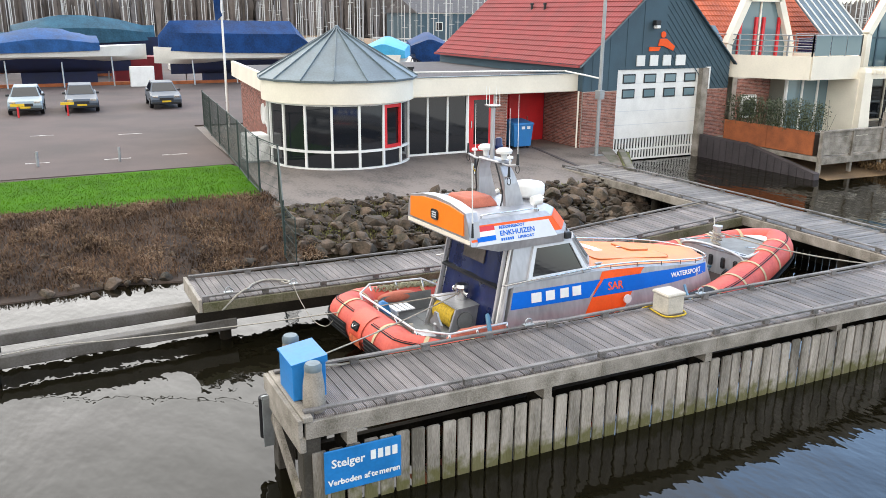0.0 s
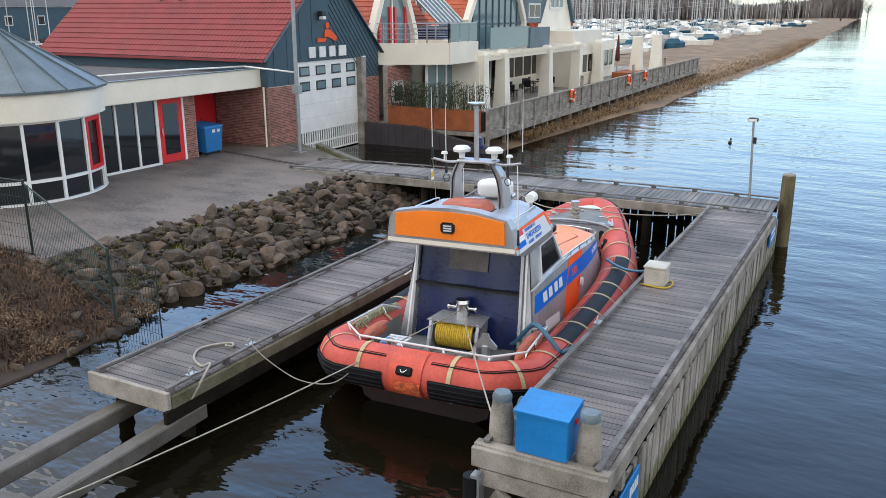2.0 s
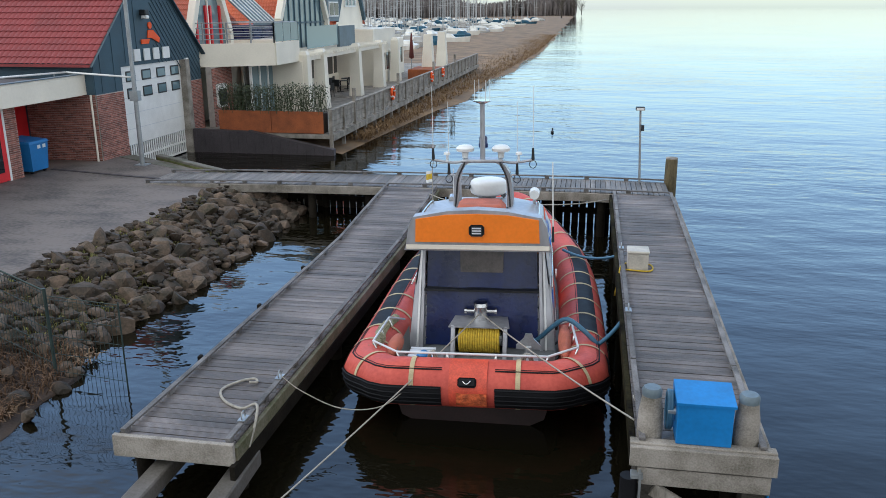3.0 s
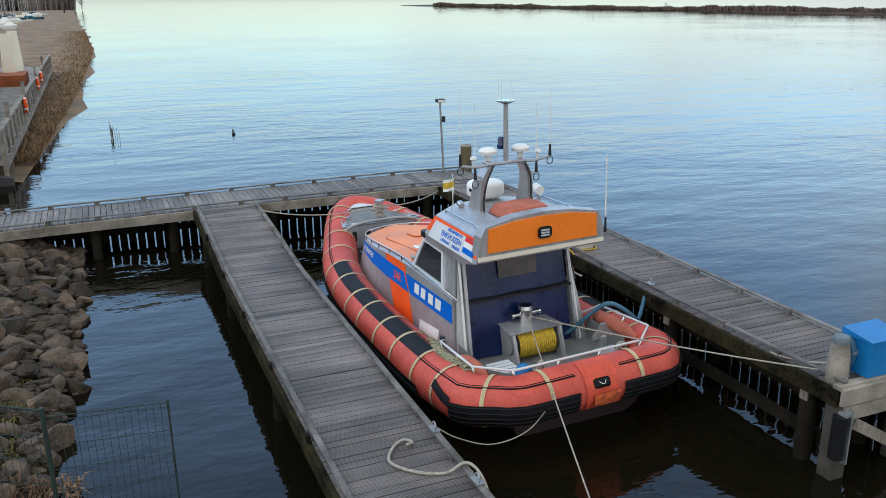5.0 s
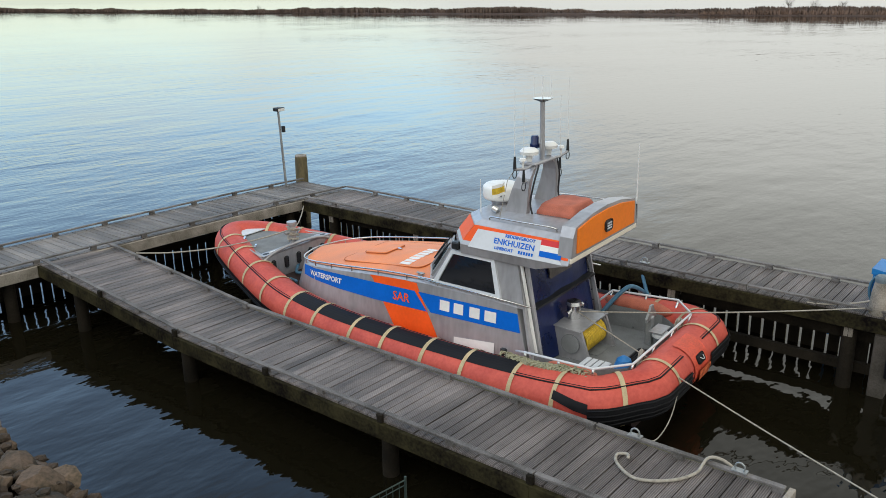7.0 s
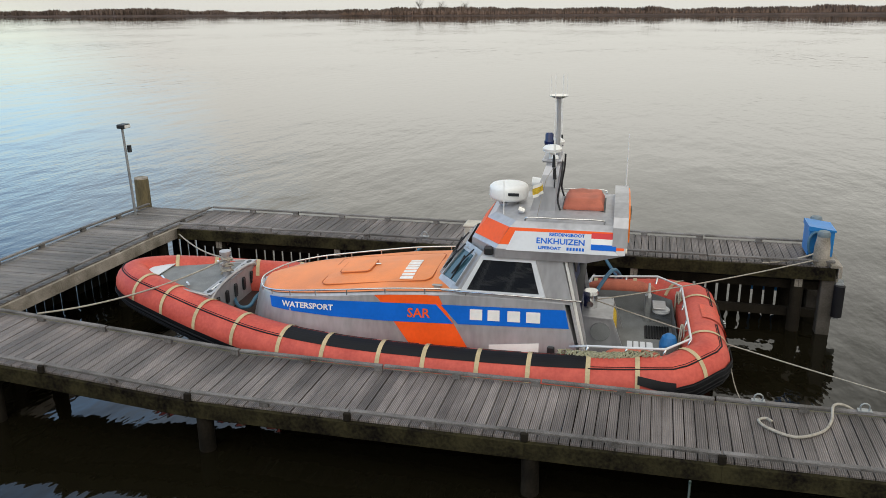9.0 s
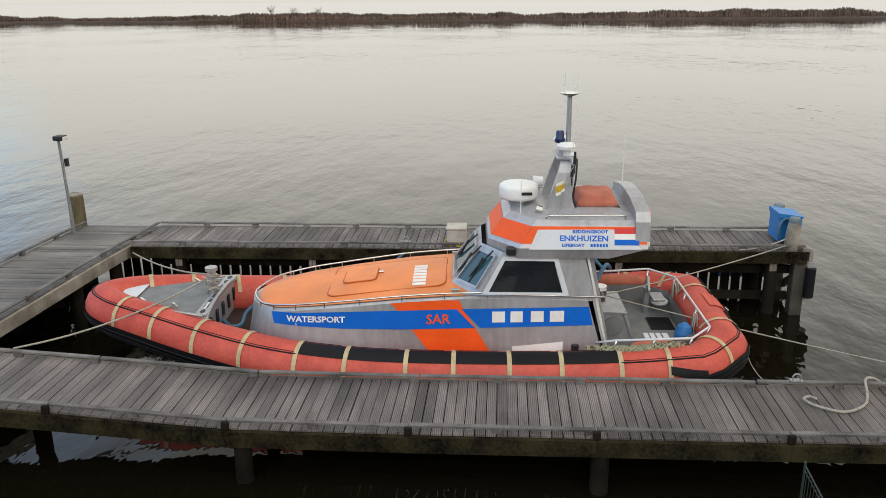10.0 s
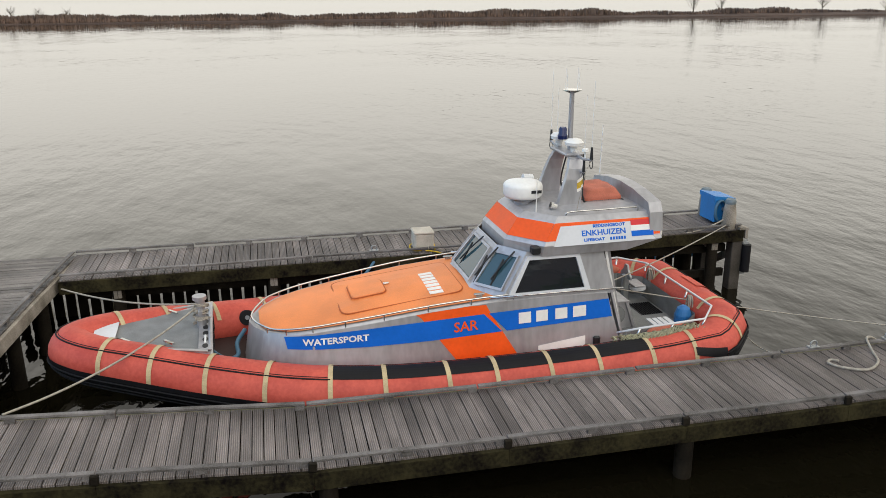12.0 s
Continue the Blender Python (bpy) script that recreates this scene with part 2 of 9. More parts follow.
# ---- materials ----
def mat(name, color, rough=0.6, metal=0.0, var=0.25, scale=3.0, fine=40.0, bump=0.15, tint=None, stretch=(1, 1, 1), rand=0.0, coat=0.0, spec=0.5, mottle=0.5, local=False):
    """A surface: colour with two scales of variation, grain and fine relief, in metres."""
    m = bpy.data.materials.new(name)
    m.use_nodes = True
    n, l = m.node_tree.nodes, m.node_tree.links
    bsdf = n["Principled BSDF"]
    bsdf.inputs["Roughness"].default_value = rough
    bsdf.inputs["Metallic"].default_value = metal
    bsdf.inputs["Specular IOR Level"].default_value = spec
    bsdf.inputs["Coat Weight"].default_value = coat
    mp = n.new("ShaderNodeMapping")
    mp.inputs["Scale"].default_value = stretch
    if local:
        co = n.new("ShaderNodeTexCoord")
        l.new(co.outputs["Object"], mp.inputs["Vector"])
    else:
        co = n.new("ShaderNodeNewGeometry")
        l.new(co.outputs["Position"], mp.inputs["Vector"])
    big = n.new("ShaderNodeTexNoise")
    big.inputs["Scale"].default_value, big.inputs["Detail"].default_value = scale, 4.0
    small = n.new("ShaderNodeTexNoise")
    small.inputs["Scale"].default_value, small.inputs["Detail"].default_value = fine, 3.0
    l.new(mp.outputs["Vector"], big.inputs["Vector"])
    l.new(mp.outputs["Vector"], small.inputs["Vector"])
    add = n.new("ShaderNodeMath")
    add.operation = "MULTIPLY_ADD"
    add.inputs[1].default_value = mottle
    l.new(small.outputs["Fac"], add.inputs[0])
    l.new(big.outputs["Fac"], add.inputs[2])
    ramp = n.new("ShaderNodeValToRGB")
    c = Vector(color)
    t = Vector(tint) if tint else c * (1 - var)
    hi = c * (1 + 0.35 * var)
    ramp.color_ramp.elements[0].position, ramp.color_ramp.elements[1].position = 0.55, 0.95
    ramp.color_ramp.elements[0].color = (*t, 1)
    ramp.color_ramp.elements[1].color = (*hi, 1)
    l.new(add.outputs[0], ramp.inputs["Fac"])
    colour = ramp.outputs["Color"]
    if rand:
        info = n.new("ShaderNodeObjectInfo")
        rr = n.new("ShaderNodeMapRange")
        rr.inputs["To Min"].default_value, rr.inputs["To Max"].default_value = 1 - rand, 1 + rand
        l.new(info.outputs["Random"], rr.inputs["Value"])
        hsv = n.new("ShaderNodeHueSaturation")
        l.new(rr.outputs["Result"], hsv.inputs["Value"])
        l.new(colour, hsv.inputs["Color"])
        colour = hsv.outputs["Color"]
    l.new(colour, bsdf.inputs["Base Color"])
    rm = n.new("ShaderNodeMapRange")
    rm.inputs["To Min"].default_value, rm.inputs["To Max"].default_value = max(rough - 0.12, 0.02), min(rough + 0.12, 1.0)
    l.new(big.outputs["Fac"], rm.inputs["Value"])
    l.new(rm.outputs["Result"], bsdf.inputs["Roughness"])
    if bump:
        bp = n.new("ShaderNodeBump")
        bp.inputs["Strength"].default_value = bump
        bp.inputs["Distance"].default_value = 0.01
        l.new(small.outputs["Fac"], bp.inputs["Height"])
        l.new(bp.outputs["Normal"], bsdf.inputs["Normal"])
    return m


def glass(name, color, rough=0.05):
    m = bpy.data.materials.new(name)
    m.use_nodes = True
    b = m.node_tree.nodes["Principled BSDF"]
    b.inputs["Base Color"].default_value = (*color, 1)
    b.inputs["Roughness"].default_value = rough
    b.inputs["Specular IOR Level"].default_value = 0.7
    return m


def water_material():
    m = bpy.data.materials.new("harbour_water")
    m.use_nodes = True
    n, l = m.node_tree.nodes, m.node_tree.links
    b = n["Principled BSDF"]
    b.inputs["Base Color"].default_value = (0.0065, 0.0055, 0.0028, 1)   # peaty brown
    b.inputs["Roughness"].default_value = 0.03
    b.inputs["IOR"].default_value = 1.33
    geo = n.new("ShaderNodeNewGeometry")
    mp = n.new("ShaderNodeMapping")
    mp.inputs["Rotation"].default_value = (0, 0, radians(20))
    mp.inputs["Scale"].default_value = (0.5, 1.0, 1.0)
    l.new(geo.outputs["Position"], mp.inputs["Vector"])

    def ripples(scale, detail, source):
        t = n.new("ShaderNodeTexNoise")
        t.inputs["Scale"].default_value, t.inputs["Detail"].default_value = scale, detail
        l.new(source, t.inputs["Vector"])
        return t.outputs["Fac"]

    def math_node(op, a, c, d=None):
        t = n.new("ShaderNodeMath")
        t.operation = op
        for k, v in enumerate((a, c, d)):
            if isinstance(v, float):
                t.inputs[k].default_value = v
            elif v is not None:
                l.new(v, t.inputs[k])
        return t.outputs[0]

    swell = ripples(0.30, 2.0, mp.outputs["Vector"])
    chop = ripples(1.35, 3.0, mp.outputs["Vector"])
    fine = ripples(4.6, 2.0, mp.outputs["Vector"])
    patch = n.new("ShaderNodeMapRange")          # calm patches and ruffled patches
    patch.inputs["From Min"].default_value, patch.inputs["From Max"].default_value = 0.38, 0.66
    patch.inputs["To Min"].default_value, patch.inputs["To Max"].default_value = 0.35, 1.25
    l.new(ripples(0.045, 1.0, geo.outputs["Position"]), patch.inputs["Value"])
    small = math_node("MULTIPLY_ADD", fine, 0.24, chop)
    ruffled = math_node("MULTIPLY", small, patch.outputs["Result"])
    height = math_node("MULTIPLY_ADD", swell, 1.9, ruffled)
    away = n.new("ShaderNodeVectorMath")         # the open lake lies calmer than the harbour mouth
    away.operation = "LENGTH"
    l.new(geo.outputs["Position"], away.inputs[0])
    calm = n.new("ShaderNodeMapRange")
    calm.inputs["From Min"].default_value, calm.inputs["From Max"].default_value = 35.0, 150.0
    calm.inputs["To Min"].default_value, calm.inputs["To Max"].default_value = 1.0, 0.35
    l.new(away.outputs["Value"], calm.inputs["Value"])
    height = math_node("MULTIPLY", height, calm.outputs["Result"])
    bp = n.new("ShaderNodeBump")
    bp.inputs["Strength"].default_value = 0.5
    bp.inputs["Distance"].default_value = 0.10
    l.new(height, bp.inputs["Height"])
    l.new(bp.outputs["Normal"], b.inputs["Normal"])
    return m


M_WATER = water_material()
def grooved(m, axis, period):
    """Fine grooves milled along the boards: relief and ingrained dirt."""
    n, l = m.node_tree.nodes, m.node_tree.links
    b = n["Principled BSDF"]
    geo = n.new("ShaderNodeNewGeometry")
    wv = n.new("ShaderNodeTexWave")
    wv.bands_direction = axis
    wv.inputs["Scale"].default_value = 0.314 / period
    wv.inputs["Distortion"].default_value = 0.6
    wv.inputs["Detail Scale"].default_value = 0.3
    l.new(geo.outputs["Position"], wv.inputs["Vector"])
    rm = n.new("ShaderNodeMapRange")
    rm.inputs["To Min"].default_value, rm.inputs["To Max"].default_value = 0.55, 1.18
    l.new(wv.outputs["Fac"], rm.inputs["Value"])
    blot = n.new("ShaderNodeTexNoise")
    blot.inputs["Scale"].default_value, blot.inputs["Detail"].default_value = 0.55, 5.0
    l.new(geo.outputs["Position"], blot.inputs["Vector"])
    bm_ = n.new("ShaderNodeMapRange")
    bm_.inputs["From Min"].default_value, bm_.inputs["From Max"].default_value = 0.35, 0.65
    bm_.inputs["To Min"].default_value, bm_.inputs["To Max"].default_value = 0.62, 1.25
    l.new(blot.outputs["Fac"], bm_.inputs["Value"])
    mu = n.new("ShaderNodeMath")
    mu.operation = "MULTIPLY"
    l.new(rm.outputs["Result"], mu.inputs[0])
    l.new(bm_.outputs["Result"], mu.inputs[1])
    src = b.inputs["Base Color"].links[0].from_socket
    hsv = n.new("ShaderNodeHueSaturation")
    l.new(mu.outputs[0], hsv.inputs["Value"])
    l.new(src, hsv.inputs["Color"])
    l.new(hsv.outputs["Color"], b.inputs["Base Color"])
    old = b.inputs["Normal"].links[0].from_socket
    bp = n.new("ShaderNodeBump")
    bp.inputs["Strength"].default_value, bp.inputs["Distance"].default_value = 0.6, 0.006
    l.new(wv.outputs["Fac"], bp.inputs["Height"])
    l.new(old, bp.inputs["Normal"])
    l.new(bp.outputs["Normal"], b.inputs["Normal"])
    return m


M_DECK = grooved(mat("weathered_decking", (0.208, 0.180, 0.169), 0.68, var=0.5, mottle=0.45, scale=1.6, fine=45, bump=0.5, stretch=(0.5, 3, 1), rand=0.24), "Y", 0.024)
M_DECKX = grooved(mat("weathered_walkway", (0.215, 0.195, 0.180), 0.66, var=0.4, scale=1.6, fine=45, bump=0.5, stretch=(3, 0.5, 1), rand=0.26), "X", 0.024)
# near-black with olive patches, for the fascias on the west edges
M_FASCIA = mat("black_fascia_timber", (0.034, 0.030, 0.015), 0.95, var=0.6, scale=2.6, fine=22, bump=0.9, tint=(0.005, 0.004, 0.004), spec=0.04)
M_BEAM = mat("grey_wet_beam", (0.115, 0.105, 0.098), 0.75, var=0.5, scale=2, fine=30, bump=0.5, tint=(0.07, 0.062, 0.05))
M_OLDBEAM = mat("dark_grey_beam", (0.060, 0.052, 0.045), 0.85, var=0.5, scale=2.5, fine=40, bump=0.6, tint=(0.03, 0.026, 0.018))
M_KERB = mat("worn_kerb_timber", (0.165, 0.155, 0.152), 0.78, var=0.5, scale=2.5, fine=50, bump=0.5, tint=(0.06, 0.055, 0.05), rand=0.18)
M_MOSSY = mat("mossy_timber", (0.17, 0.15, 0.11), 0.9, var=0.5, scale=1.6, fine=30, bump=0.5, tint=(0.06, 0.062, 0.02))
M_TIMBER = mat("grey_timber", (0.30, 0.27, 0.235), 0.88, var=0.45, scale=2.5, fine=50, bump=0.5, tint=(0.13, 0.115, 0.09), rand=0.1)
# wet timber, blackened beyond its own tone to paint in shade under the decks
M_SHADEWET = mat("shaded_wet_timber", (0.017, 0.014, 0.010), 0.85, var=0.6, scale=2.2, fine=30, bump=0.6, rand=0.1, spec=0.12)
M_PALE = mat("sheet_pile_timber", (0.33, 0.295, 0.255), 0.9, var=0.5, scale=4, fine=60, bump=0.6, tint=(0.13, 0.115, 0.09), stretch=(1, 1, 0.2), rand=0.22)
def algae(m):
    """Yellow-green growth in a ragged belt just over the water."""
    n, l = m.node_tree.nodes, m.node_tree.links
    b = n["Principled BSDF"]
    geo = n.new("ShaderNodeNewGeometry")
    sep = n.new("ShaderNodeSeparateXYZ")
    l.new(geo.outputs["Position"], sep.inputs["Vector"])
    nz = n.new("ShaderNodeTexNoise")
    nz.inputs["Scale"].default_value, nz.inputs["Detail"].default_value = 7.0, 5.0
    l.new(geo.outputs["Position"], nz.inputs["Vector"])
    ad = n.new("ShaderNodeMath")
    ad.operation = "MULTIPLY_ADD"
    ad.inputs[1].default_value = -0.75
    l.new(nz.outputs["Fac"], ad.inputs[0])
    l.new(sep.outputs["Z"], ad.inputs[2])
    rm = n.new("ShaderNodeMapRange")
    rm.inputs["From Min"].default_value, rm.inputs["From Max"].default_value = -0.18, 0.06
    rm.inputs["To Min"].default_value, rm.inputs["To Max"].default_value = 0.85, 0.0
    l.new(ad.outputs[0], rm.inputs["Value"])
    mx = n.new("ShaderNodeMixRGB")
    mx.inputs["Color2"].default_value = (0.085, 0.080, 0.012, 1)
    l.new(rm.outputs["Result"], mx.inputs["Fac"])
    l.new(b.inputs["Base Color"].links[0].from_socket, mx.inputs["Color1"])
    l.new(mx.outputs["Color"], b.inputs["Base Color"])
    return m


algae(M_PALE)
M_ALU = mat("bare_aluminium", (0.43, 0.43, 0.45), 0.42, 0.5, var=0.25, scale=1.5, fine=12, bump=0.03, stretch=(1, 1, 0.35))
M_ALUDARK = mat("grey_deck_paint", (0.20, 0.21, 0.215), 0.8, 0.0, var=0.25, scale=4, fine=80, bump=0.3)
M_TUBE = mat("faded_red_rubber", (0.54, 0.096, 0.066), 0.6, var=0.25, scale=2.2, fine=20, bump=0.05, tint=(0.42, 0.058, 0.042), spec=0.35)
M_RUBBER = mat("black_rubber", (0.007, 0.007, 0.009), 0.65, var=0.4, scale=5, fine=40, bump=0.1, spec=0.25)
M_STRAP = mat("cream_strap", (0.50, 0.40, 0.235), 0.8, var=0.25, scale=6, fine=60, bump=0.2)
M_ORANGE = mat("orange_paint", (0.95, 0.23, 0.01), 0.45, var=0.12, scale=1.5, fine=20, bump=0.02)
M_HATCH = mat("faded_orange_deck", (0.80, 0.245, 0.07), 0.5, var=0.2, scale=1.5, fine=60, bump=0.15)
M_SIGNRED = mat("orange_red_stripe", (0.85, 0.10, 0.010), 0.5, spec=0.3, var=0.12, scale=2, fine=20, bump=0.0)
M_BLUE = mat("blue_stripe", (0.002, 0.125, 0.58), 0.55, spec=0.2, var=0.12, scale=2, fine=20, bump=0.0)
M_WHITE = mat("white_paint", (0.78, 0.78, 0.76), 0.45, var=0.1, scale=2, fine=20, bump=0.02)
M_DECAL = mat("pale_grey_decal", (0.60, 0.62, 0.65), 0.5, var=0.08, scale=2, fine=20, bump=0.0)
M_NAVY = mat("navy_canvas", (0.006, 0.016, 0.085), 0.30, var=0.4, scale=2.5, fine=14, bump=0.35)
M_CREAM = mat("cream_fascia", (0.80, 0.745, 0.63), 0.6, var=0.08, scale=1.0, fine=15, bump=0.05)
M_BRICK = mat("red_brick", (0.30, 0.13, 0.095), 0.9, var=0.35, scale=6, fine=40, bump=0.4)
M_MORTAR = mat("mortar", (0.46, 0.41, 0.37), 0.95, var=0.2, scale=6, fine=60, bump=0.3)
M_TILE = mat("red_roof_tile", (0.25, 0.045, 0.046), 0.8, var=0.22, scale=1.2, fine=20, bump=0.2)
M_TILE2 = mat("orange_roof_tile", (0.55, 0.13, 0.055), 0.7, var=0.3, scale=1.2, fine=20, bump=0.2)
M_CLAD = mat("slate_blue_cladding", (0.045, 0.085, 0.115), 0.6, var=0.2, scale=1.5, fine=30, bump=0.1)
M_ZINC = mat("blue_grey_zinc", (0.14, 0.18, 0.205), 0.55, 0.2, var=0.3, scale=1.2, fine=15, bump=0.05)
M_ROOFFELT = mat("grey_roof_felt", (0.085, 0.08, 0.085), 0.9, var=0.3, scale=1.5, fine=60, bump=0.3)
M_GLASS = glass("dark_window_glass", (0.012, 0.014, 0.018))
# pale blue base colour stands in for bright sky mirrored in these panes
M_GLASSSKY = glass("sky_reflecting_glass", (0.13, 0.20, 0.23), 0.04)
M_SCREEN = glass("teal_windscreen", (0.030, 0.072, 0.092), 0.05)
M_REDDOOR = mat("bright_red_paint", (0.62, 0.02, 0.025), 0.45, var=0.12, scale=2, fine=20, bump=0.02)
M_BINBLUE = mat("blue_plastic", (0.02, 0.16, 0.42), 0.5, var=0.15, scale=2, fine=20, bump=0.03)
M_BOXBLUE = mat("blue_steel", (0.015, 0.185, 0.50), 0.45, var=0.2, scale=2, fine=20, bump=0.03)
M_PAVE = mat("worn_paving", (0.138, 0.114, 0.099), 0.75, var=0.65, scale=0.9, fine=12, bump=0.4, stretch=(0.8, 1.4, 1), mottle=0.7)
M_ASPHALT = mat("brick_car_park", (0.089, 0.064, 0.059), 0.9, var=0.45, scale=0.35, fine=25, bump=0.4)
M_LAWN = mat("lawn", (0.05, 0.14, 0.004), 0.95, spec=0.08, var=0.35, scale=1.5, fine=40, bump=0.6)
M_EARTH = mat("reed_bank_earth", (0.050, 0.032, 0.022), 0.95, var=0.5, scale=1.2, fine=25, bump=0.8)
M_MUD = mat("wet_mud", (0.07, 0.05, 0.035), 0.7, var=0.4, scale=2, fine=25, bump=0.6)
M_REED = mat("dry_reed", (0.23, 0.145, 0.072), 0.95, var=0.55, scale=0.5, fine=30, bump=0.2)
M_STONE = mat("basalt_stone", (0.108, 0.075, 0.053), 0.9, var=0.6, scale=3.0, fine=22, bump=0.9, tint=(0.026, 0.022, 0.012), rand=0.5)
M_MOSS = mat("mossy_turf", (0.13, 0.14, 0.045), 0.95, var=0.5, scale=3, fine=40, bump=0.6)
M_STEEL = mat("galvanised_steel", (0.36, 0.38, 0.39), 0.5, 0.7, var=0.2, scale=4, fine=30, bump=0.05)
M_DARK = mat("dark_metal", (0.02, 0.022, 0.025), 0.5, 0.2, var=0.3, scale=4, fine=30, bump=0.05)
M_CORTEN = mat("rusty_corten", (0.33, 0.095, 0.03), 0.85, var=0.45, scale=1.6, fine=30, bump=0.3)
M_CONCRETE = mat("concrete", (0.40, 0.385, 0.36), 0.9, var=0.25, scale=1.5, fine=40, bump=0.3)
M_OLDCONC = mat("stained_concrete", (0.17, 0.155, 0.14), 0.9, var=0.5, scale=1.8, fine=30, bump=0.5, tint=(0.07, 0.072, 0.04))
M_DARKWALL = mat("dark_quay_wall", (0.062, 0.052, 0.056), 0.8, var=0.4, scale=1, fine=20, bump=0.4)
M_BOXPALE = mat("weathered_cream_plastic", (0.50, 0.46, 0.39), 0.6, var=0.25, scale=5, fine=40, bump=0.05)
M_ROPE = mat("grey_rope", (0.38, 0.35, 0.30), 0.9, var=0.3, scale=20, fine=150, bump=0.6)
M_ROPEYEL = mat("yellow_rope", (0.62, 0.42, 0.03), 0.8, var=0.3, scale=20, fine=150, bump=0.5)
M_ROPEGREEN = mat("pale_green_rope", (0.34, 0.33, 0.22), 0.9, var=0.3, scale=20, fine=150, bump=0.6)
M_HOSE = mat("blue_hose", (0.055, 0.15, 0.24), 0.5, var=0.2, scale=6, fine=30, bump=0.05)
M_TARP = mat("blue_tarpaulin", (0.008, 0.045, 0.16), 0.65, spec=0.2, var=0.45, scale=1.0, fine=8, bump=0.3)
M_TARPLIGHT = mat("faded_blue_tarpaulin", (0.035, 0.105, 0.16), 0.7, spec=0.2, var=0.45, scale=0.8, fine=8, bump=0.3)
M_HULLWHITE = mat("white_hull", (0.72, 0.70, 0.64), 0.4, var=0.1, scale=1, fine=10, bump=0.0)
M_BARK = mat("bare_twigs", (0.10, 0.085, 0.065), 0.95, var=0.4, scale=2, fine=20, bump=0.3)
M_HEDGE = mat("hedge_leaf", (0.055, 0.07, 0.03), 0.8, var=0.5, scale=4, fine=20, bump=0.2, rand=0.2)
M_CHROME = mat("stainless_steel", (0.62, 0.62, 0.61), 0.22, 1.0, var=0.15, scale=6, fine=40, bump=0.0)
M_YELLOW = mat("yellow_plastic", (0.75, 0.50, 0.02), 0.5, var=0.1, scale=4, fine=20, bump=0.0)
M_RAFT = mat("faded_red_canvas", (0.50, 0.15, 0.095), 0.85, var=0.3, scale=4, fine=60, bump=0.4)

# ---- the setting: water, banks, ground ----
def sheet(outline, z, name, material, label, category, cuts=0):
    b = bmesh.new()
    b.faces.new([b.verts.new((x, y, z if not callable(z) else z(x, y))) for x, y in outline])
    if cuts:
        bmesh.ops.triangulate(b, faces=b.faces)
    return solo(name, b, material, label, category, kind="structure")


WATER_Z, QUAY_Z = 0.13, 0.90
b = bmesh.new()
bmesh.ops.create_grid(b, x_segments=2, y_segments=2, size=4500)
bmesh.ops.translate(b, verts=b.verts, vec=(0, 0, WATER_Z))
solo("water", b, M_WATER, "calm dark harbour water with long low ripples", "water", kind="structure")


def ground_profile(y):
    """The bank across x at a station y, from the car park to the water: pairs of x, z."""
    if y < 3.6:   # reed bank
        return [(-6.3, -0.4), (-6.8, 0.16), (-8.4, 0.42), (-10.4, 0.84), (-12.0, 0.95), (-13.0, 0.92), (-400, 0.92)]
    if y < 16.6:  # stone slope under the paving
        return [(-6.6, -0.5), (-7.1, 0.03), (-8.2, 0.36), (-9.5, 0.76), (-10.0, 0.86), (-11.6, QUAY_Z - 0.02), (-400, QUAY_Z - 0.02)]
    return [(-7.0, -0.6), (-7.4, -0.5), (-8.0, -0.5), (-9.0, -0.5), (-9.6, -0.5), (-17.5, -0.5), (-400, 0.8)]


b = bmesh.new()
rows = []
ys = [-400, -120, -40, -12] + [-8 + 0.5 * k for k in range(50)] + [17.0]
for y in ys:
    pr = ground_profile(y)
    wob = 0.35 * noise.noise(Vector((0.0, y * 0.45, 3.1))) + 0.12 * noise.noise(Vector((2.0, y * 1.7, 0.3)))
    rows.append([b.verts.new((x + (wob if x > -12 else 0), y, z + (0.06 * noise.noise(Vector((x, y, 0))) if 0.1 < z < 0.86 else 0))) for x, z in pr])
for r0, r1 in zip(rows, rows[1:]):
    for i in range(len(r0) - 1):
        b.faces.new((r0[i], r1[i], r1[i + 1], r0[i + 1]))
solo("ground", b, M_EARTH, "bare brown earth bank with dead reeds along the water", "ground", kind="structure")

# paving before the station, car park, lawn
PAVE = [(-10.4, 4.0), (-10.1, 8.2), (-9.75, 12.0), (-9.4, 15.4), (-9.5, 17.2), (-15.3, 20.6), (-19.0, 20.6), (-30.0, 20.6), (-30.0, 5.2), (-17.3, 4.8)]
b = prism(PAVE, 0.6, QUAY_Z + 0.02)
solo("pavement", b, M_PAVE, "worn grey brick paving with mossy streaks", "pavement", kind="structure")
b = prism([(-18.2, -30), (-18.2, 4.6), (-30.5, 5.4), (-30.5, 30), (-120, 60), (-120, -60)], 0.7, 0.945)
solo("car_park", b, M_ASPHALT, "brown brick car park with faded white bay lines", "car park", kind="structure")
b = bmesh.new()
lawn = [(-12.6, -60), (-12.5, -10), (-12.7, -3.4), (-12.1, 0.4), (-12.2, 4.1), (-17.3, 4.6), (-18.1, 4.4), (-17.9, 0), (-17.6, -4), (-17.9, -60)]
b = prism(lawn, 0.75, 0.955)
solo("lawn", b, M_LAWN, "strip of bright green mown lawn", "lawn", kind="structure")
M_LINE = mat("worn_line_paint", (0.50, 0.48, 0.46), 0.9, var=0.7, scale=6, fine=30, bump=0.2, tint=(0.16, 0.14, 0.13))
random.seed(3)
